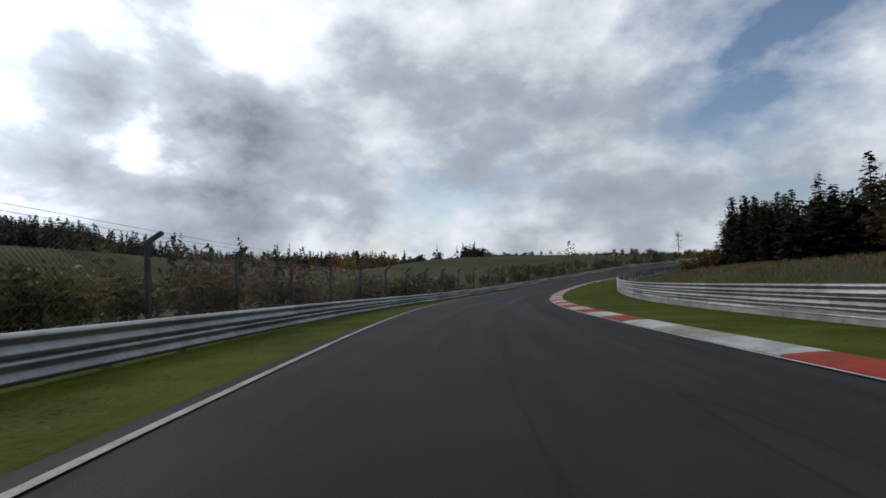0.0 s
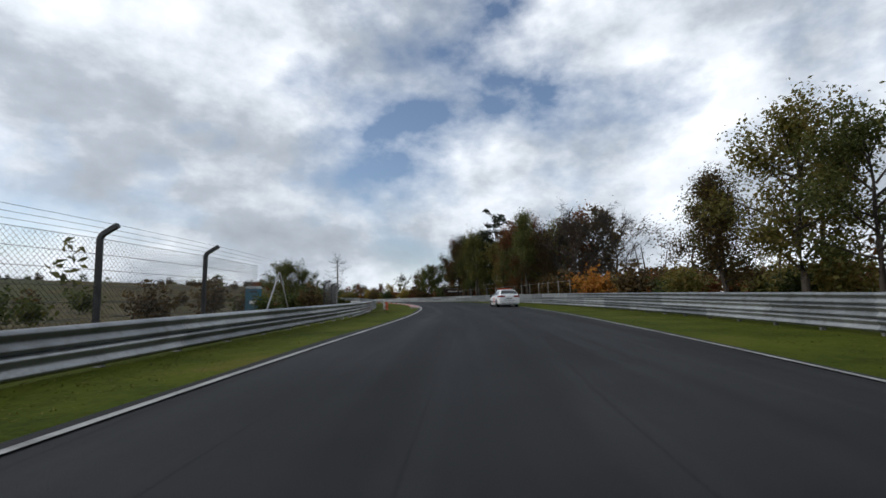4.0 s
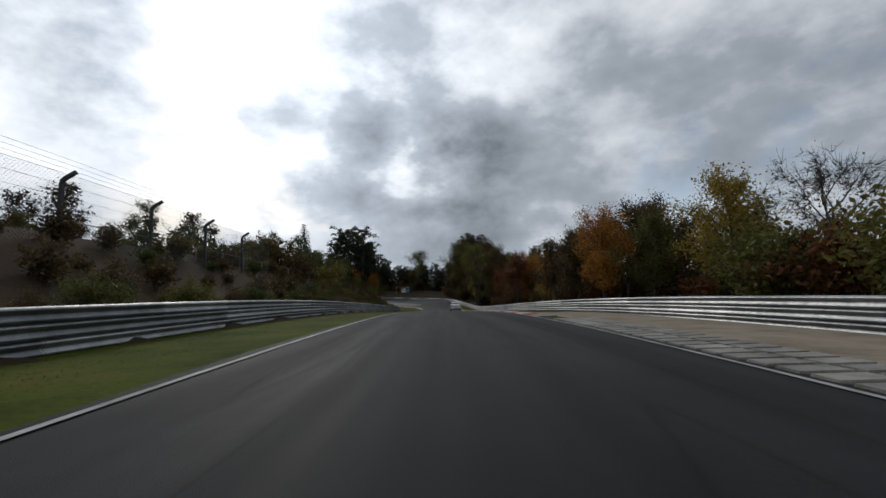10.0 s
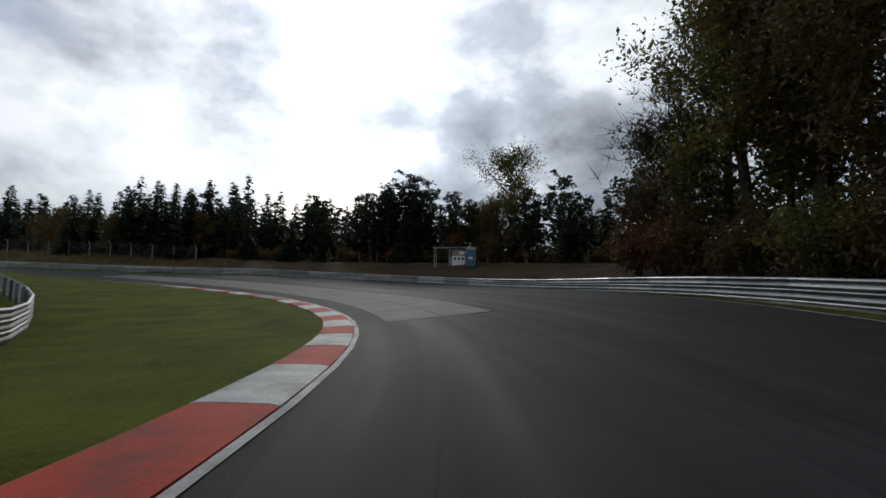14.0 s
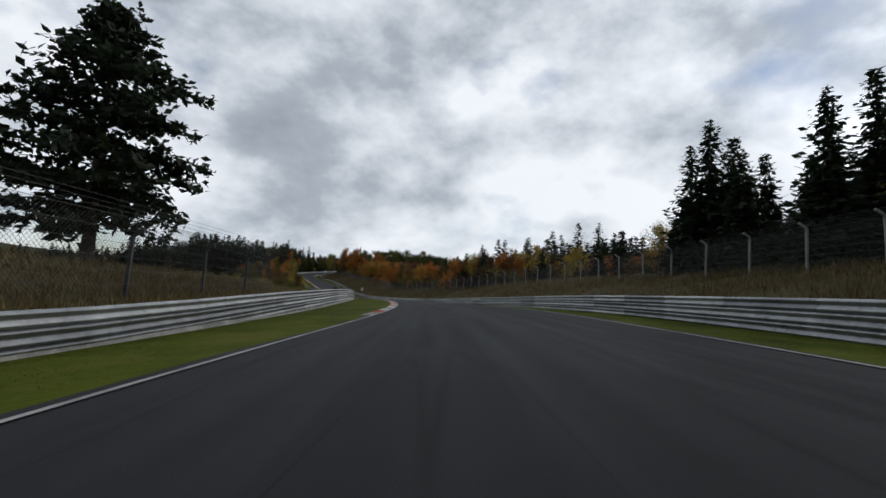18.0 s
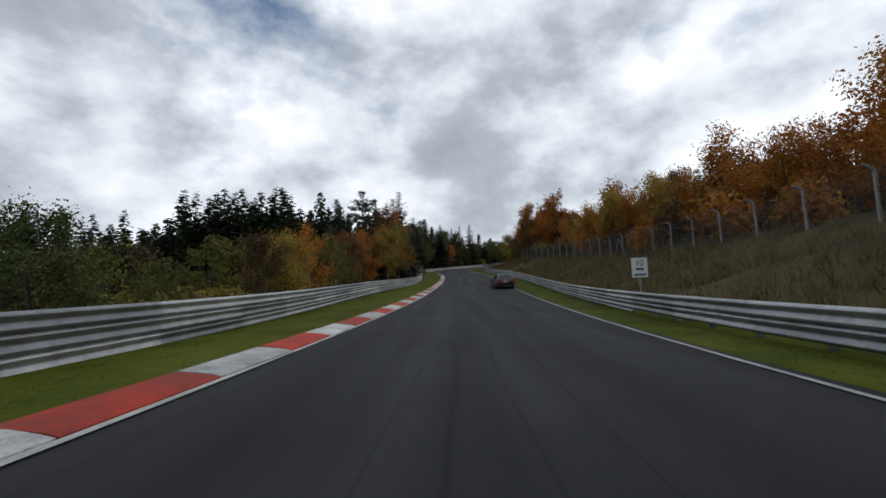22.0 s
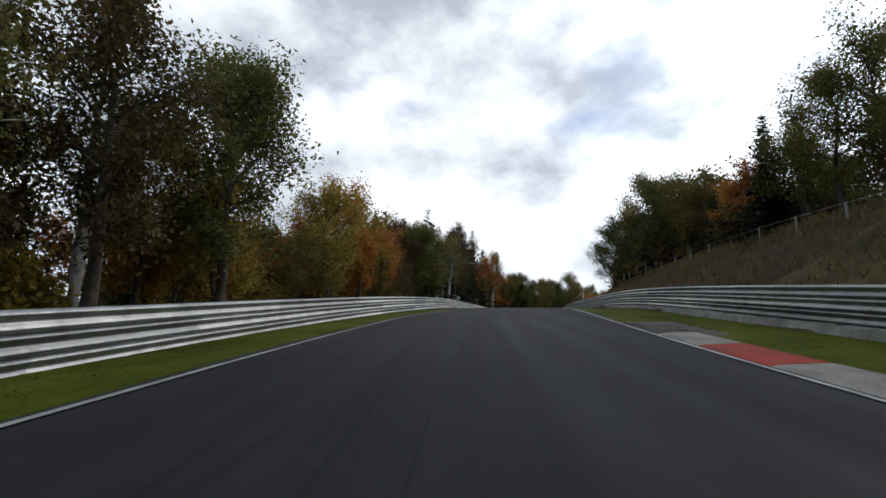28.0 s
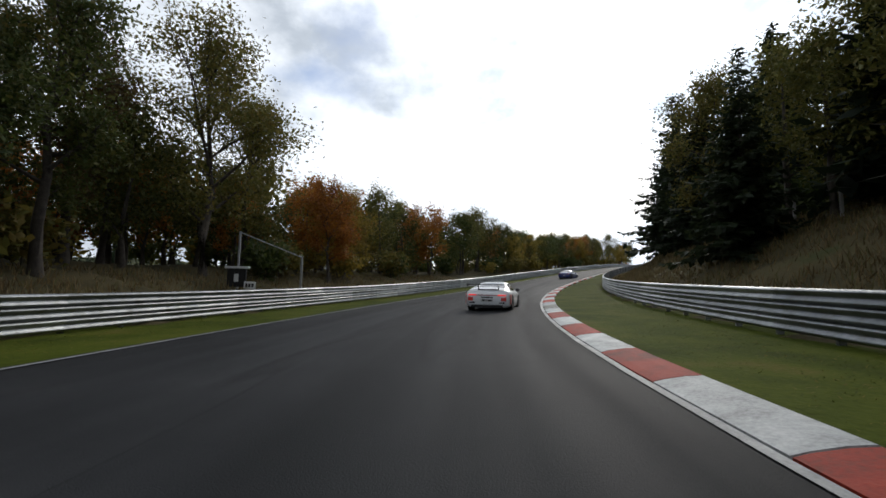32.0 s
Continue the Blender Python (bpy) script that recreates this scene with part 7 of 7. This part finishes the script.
for s in (-1, 1):
    box("tail_light", min(s * 0.44, s * 0.78), max(s * 0.44, s * 0.78), -0.016, 0.09, 0.65, 0.70, LAMP_ON, sport, 0.014, "lit red tail light")
    box("air_vent", min(s * 0.5, s * 0.74), max(s * 0.5, s * 0.74), -0.012, 0.06, 0.335, 0.40, TRIM, sport, 0.012)
    box("red_foil", min(s * 0.925, s * 0.944), max(s * 0.925, s * 0.944), 0.3, 0.62, 0.3, 0.72, CAR_RED, sport, 0.01, "red foil on the rear flank")
    box("wing_support", s * 0.42 - 0.015, s * 0.42 + 0.015, 0.28, 0.42, 0.84, 1.12, TRIM, sport, 0.006)
    box("wing_end_plate", s * 0.86 - 0.012, s * 0.86 + 0.012, 0.06, 0.42, 1.02, 1.15, TRIM, sport, 0.006)
    box("exhaust", s * 0.12 - 0.05, s * 0.12 + 0.05, -0.02, 0.1, 0.22, 0.30, SILVER, sport, 0.02)
    box("red_foil", min(s * 0.56, s * 0.8), max(s * 0.56, s * 0.8), -0.008, 0.06, 0.42, 0.60, CAR_RED, sport, 0.02, "red foil on the tail corner")
box("rear_wing", -0.86, 0.86, 0.08, 0.40, 1.095, 1.125, TRIM, sport, 0.012)
box("diffuser", -0.66, 0.66, -0.012, 0.15, 0.15, 0.31, TRIM, sport, 0.03)
for k in range(5):
    box("diffuser_fin", -0.42 + 0.21 * k - 0.008, -0.42 + 0.21 * k + 0.008, -0.03, 0.1, 0.15, 0.26, TRIM, sport)
box("engine_grille", -0.42, 0.42, 0.16, 0.46, 0.875, 0.925, TRIM, sport, 0.012)
box("lettering", -0.24, 0.24, -0.008, 0.004, 0.555, 0.605, BLACK, sport, 0.0, "dark lettering bar")
plate(sport, 0.46, -0.006)

# White course car: an estate with an orange light bar.
patrol = car(5.255, -4.8, "white estate course car with an orange light bar and red stripe", CAR_WHITE,
             [(0, 0.78, 0.24, 0.84), (0.05, 0.86, 0.2, 0.97), (0.16, 0.9, 0.18, 1.0), (0.5, 0.915, 0.18, 0.99), (2.0, 0.915, 0.17, 0.95), (3.4, 0.91, 0.17, 0.93), (4.1, 0.88, 0.19, 0.84), (4.5, 0.8, 0.23, 0.7), (4.67, 0.66, 0.3, 0.56)],
             [(0.05, 0.66, 1.0), (0.24, 0.64, 1.17), (0.5, 0.61, 1.38), (0.62, 0.60, 1.44), (1.2, 0.60, 1.48), (2.2, 0.60, 1.48), (2.75, 0.60, 1.38), (3.55, 0.66, 0.95)], (0.98, 3.66), 0.33, RIM_DARK, 3,
             ((0.5, 0.98), (1.12, 1.8), (1.95, 2.95)), (0.13, 0.5), (2.7, 3.4), (0.80, 0.95, 0.42, 0.36))
box("light_bar_base", -0.56, 0.56, 1.75, 2.05, 1.50, 1.56, TRIM, patrol, 0.01)
box("light_bar", -0.64, 0.64, 1.78, 2.02, 1.56, 1.62, ORANGE, patrol, 0.025, "orange light bar")
for s in (-1, 1):
    box("stripe", min(s * 0.908, s * 0.921), max(s * 0.908, s * 0.921), 1.72, 2.1, 0.42, 0.86, CAR_RED, patrol, 0.004, "red door stripe")
    box("door_handle", min(s * 0.90, s * 0.94), max(s * 0.90, s * 0.94), 1.2, 1.4, 0.76, 0.79, CAR_WHITE, patrol, 0.01)
    box("door_handle", min(s * 0.90, s * 0.94), max(s * 0.90, s * 0.94), 2.25, 2.45, 0.75, 0.78, CAR_WHITE, patrol, 0.01)
    box("exhaust", s * 0.6 - 0.09, s * 0.6 + 0.09, -0.02, 0.1, 0.24, 0.31, BLACK, patrol, 0.02)
    for y_ in (1.08, 1.9, 2.95):
        box("door_seam", min(s * 0.9, s * 0.9185), max(s * 0.9, s * 0.9185), y_, y_ + 0.008, 0.25, 0.85, TRIM, patrol)
    letters("lettering", "STRECKENSICHERUNG", 0.16, BLACK, patrol, pose(s * 0.917, 2.3, 0.5, 90, 0, 90 * s), "dark lettering on the door")
box("roof_stripe", -0.5, 0.5, 1.38, 1.62, 1.492, 1.507, CAR_RED, patrol, 0.004, "red stripe across the roof")
box("bumper_insert", -0.66, 0.66, -0.012, 0.12, 0.25, 0.34, TRIM, patrol, 0.02)
box("tail_seam", -0.7, 0.7, -0.006, 0.02, 0.475, 0.483, TRIM, patrol)
box("tow_hook", -0.02, 0.02, -0.05, 0.0, 0.26, 0.38, TRIM, patrol, 0.006, "black tow hook")
letters("lettering", "STRECKENSICHERUNG", 0.085, BLACK, patrol, pose(0, -0.008, 0.57, 90, 0, 0), "dark lettering on the tail")
box("emblem", -0.06, 0.06, -0.01, 0.02, 0.815, 0.85, BLACK, patrol, 0.01)
plate(patrol, 0.70, -0.006)

# White saloon with a tall wing.
saloon = car(12.315, -3.6, "white sports saloon with a tall boot wing and bronze wheels", CAR_WHITE,
             [(0, 0.78, 0.3, 0.86), (0.05, 0.85, 0.24, 0.97), (0.16, 0.885, 0.2, 1.0), (0.5, 0.90, 0.18, 1.01), (2.0, 0.90, 0.17, 0.97), (3.3, 0.90, 0.17, 0.95), (4.0, 0.88, 0.19, 0.86), (4.4, 0.8, 0.23, 0.74), (4.6, 0.66, 0.3, 0.6)],
             [(0.6, 0.58, 1.0), (1.3, 0.56, 1.34), (1.9, 0.56, 1.44), (2.4, 0.56, 1.41), (3.35, 0.64, 0.96)], (0.92, 3.55), 0.33, RIM_GOLD, 0,
             ((1.0, 1.35), (1.42, 2.05), (2.12, 2.95)), (0.75, 1.35), (2.45, 3.25), (0.80, 0.93, 0.3, 0.56), LAMP_ON)
for s in (-1, 1):
    box("wing_support", s * 0.62 - 0.02, s * 0.62 + 0.02, 0.1, 0.3, 0.99, 1.26, TRIM, saloon, 0.008)
    box("side_skirt", min(s * 0.88, s * 0.93), max(s * 0.88, s * 0.93), 1.3, 3.15, 0.16, 0.24, CAR_WHITE, saloon, 0.02)
    box("exhaust", s * 0.5 - 0.1, s * 0.5 + 0.1, -0.03, 0.1, 0.26, 0.34, SILVER, saloon, 0.03)
box("wing_support", -0.02, 0.02, 0.12, 0.3, 1.0, 1.26, TRIM, saloon, 0.008)
box("boot_wing", -0.72, 0.72, 0.04, 0.3, 1.25, 1.285, TRIM, saloon, 0.016)
box("brake_lamp", -0.1, 0.1, 0.86, 0.9, 1.15, 1.18, LAMP_ON, saloon, 0.008, "lit red high brake lamp")
box("diffuser", -0.7, 0.7, -0.012, 0.15, 0.2, 0.44, TRIM, saloon, 0.03)
box("boot_seam", -0.6, 0.6, -0.006, 0.02, 0.93, 0.938, TRIM, saloon)
box("emblem", -0.05, 0.05, -0.01, 0.02, 0.865, 0.9, BLACK, saloon, 0.012)
plate(saloon, 0.74, -0.006)

# Dark maroon estate.
estate = car(23.235, -5.35, "dark maroon estate car with silver roof rails on the track", CAR_MAROON,
             [(0, 0.79, 0.22, 0.84), (0.05, 0.865, 0.19, 0.95), (0.16, 0.895, 0.18, 0.97), (0.5, 0.905, 0.17, 0.97), (2.0, 0.905, 0.16, 0.94), (3.4, 0.90, 0.16, 0.92), (4.1, 0.87, 0.18, 0.83), (4.5, 0.8, 0.22, 0.7), (4.68, 0.66, 0.3, 0.56)],
             [(0.05, 0.67, 0.97), (0.26, 0.64, 1.2), (0.46, 0.61, 1.38), (0.6, 0.6, 1.425), (1.2, 0.6, 1.45), (2.2, 0.6, 1.45), (2.75, 0.59, 1.35), (3.55, 0.65, 0.94)], (0.98, 3.66), 0.33, RIM_DARK, 3,
             ((0.48, 0.98), (1.13, 1.82), (1.97, 2.95)), (0.12, 0.48), (2.7, 3.4), (0.66, 0.93, 0.3, 0.58))
for s in (-1, 1):
    box("reverse_lens", min(s * 0.62, s * 0.73), max(s * 0.62, s * 0.73), -0.042, 0.0, 0.75, 0.81, PLATE, estate, 0.008, "pale reversing lens")
    part("roof_rail", pole_mesh("roof_rail", [(s * 0.6, 0.75, 1.44), (s * 0.6, 0.85, 1.5), (s * 0.6, 1.7, 1.53), (s * 0.6, 2.4, 1.5), (s * 0.6, 2.5, 1.43)], 0.022, 0.022, SILVER, 6), estate, None, "silver roof rail")
    for y_ in (1.1, 1.92, 2.95):
        box("door_seam", min(s * 0.89, s * 0.909), max(s * 0.89, s * 0.909), y_, y_ + 0.008, 0.25, 0.85, TRIM, estate)
    box("door_handle", min(s * 0.89, s * 0.93), max(s * 0.89, s * 0.93), 1.2, 1.4, 0.74, 0.77, CAR_MAROON, estate, 0.01)
part("aerial", pole_mesh("aerial", [(0, 0.75, 1.45), (0, 0.68, 1.62)], 0.012, 0.006, TRIM, 5), estate)
box("rear_wiper", -0.05, 0.35, 0.09, 0.12, 1.06, 1.075, TRIM, estate)
box("bumper_insert", -0.72, 0.72, -0.01, 0.12, 0.24, 0.36, TRIM, estate, 0.02)
box("bumper_edge", -0.76, 0.76, -0.012, 0.05, 0.50, 0.512, TRIM, estate)
box("emblem", -0.04, 0.04, -0.012, 0.0, 0.855, 0.93, SILVER, estate, 0.012)
plate(estate, 0.72, -0.006)

# Blue coupe farther on.
blue_car = car(34.25, -0.6, "dark blue coupe far ahead on the track", CAR_BLUE,
               [(0, 0.74, 0.32, 0.76), (0.05, 0.83, 0.22, 0.86), (0.2, 0.88, 0.18, 0.9), (0.5, 0.9, 0.18, 0.92), (2.0, 0.9, 0.17, 0.9), (3.3, 0.89, 0.17, 0.88), (4.0, 0.86, 0.2, 0.8), (4.4, 0.66, 0.3, 0.58)],
               [(0.45, 0.54, 0.92), (1.1, 0.56, 1.2), (1.8, 0.57, 1.32), (2.3, 0.57, 1.3), (3.1, 0.6, 0.9)], (0.9, 3.4), 0.33, RIM_DARK, -8,
               ((1.1, 1.6), (1.68, 2.6)), (0.6, 1.2), (2.35, 3.0), (0.68, 0.78, 0.2, 0.5))
plate(blue_car, 0.5, -0.006)
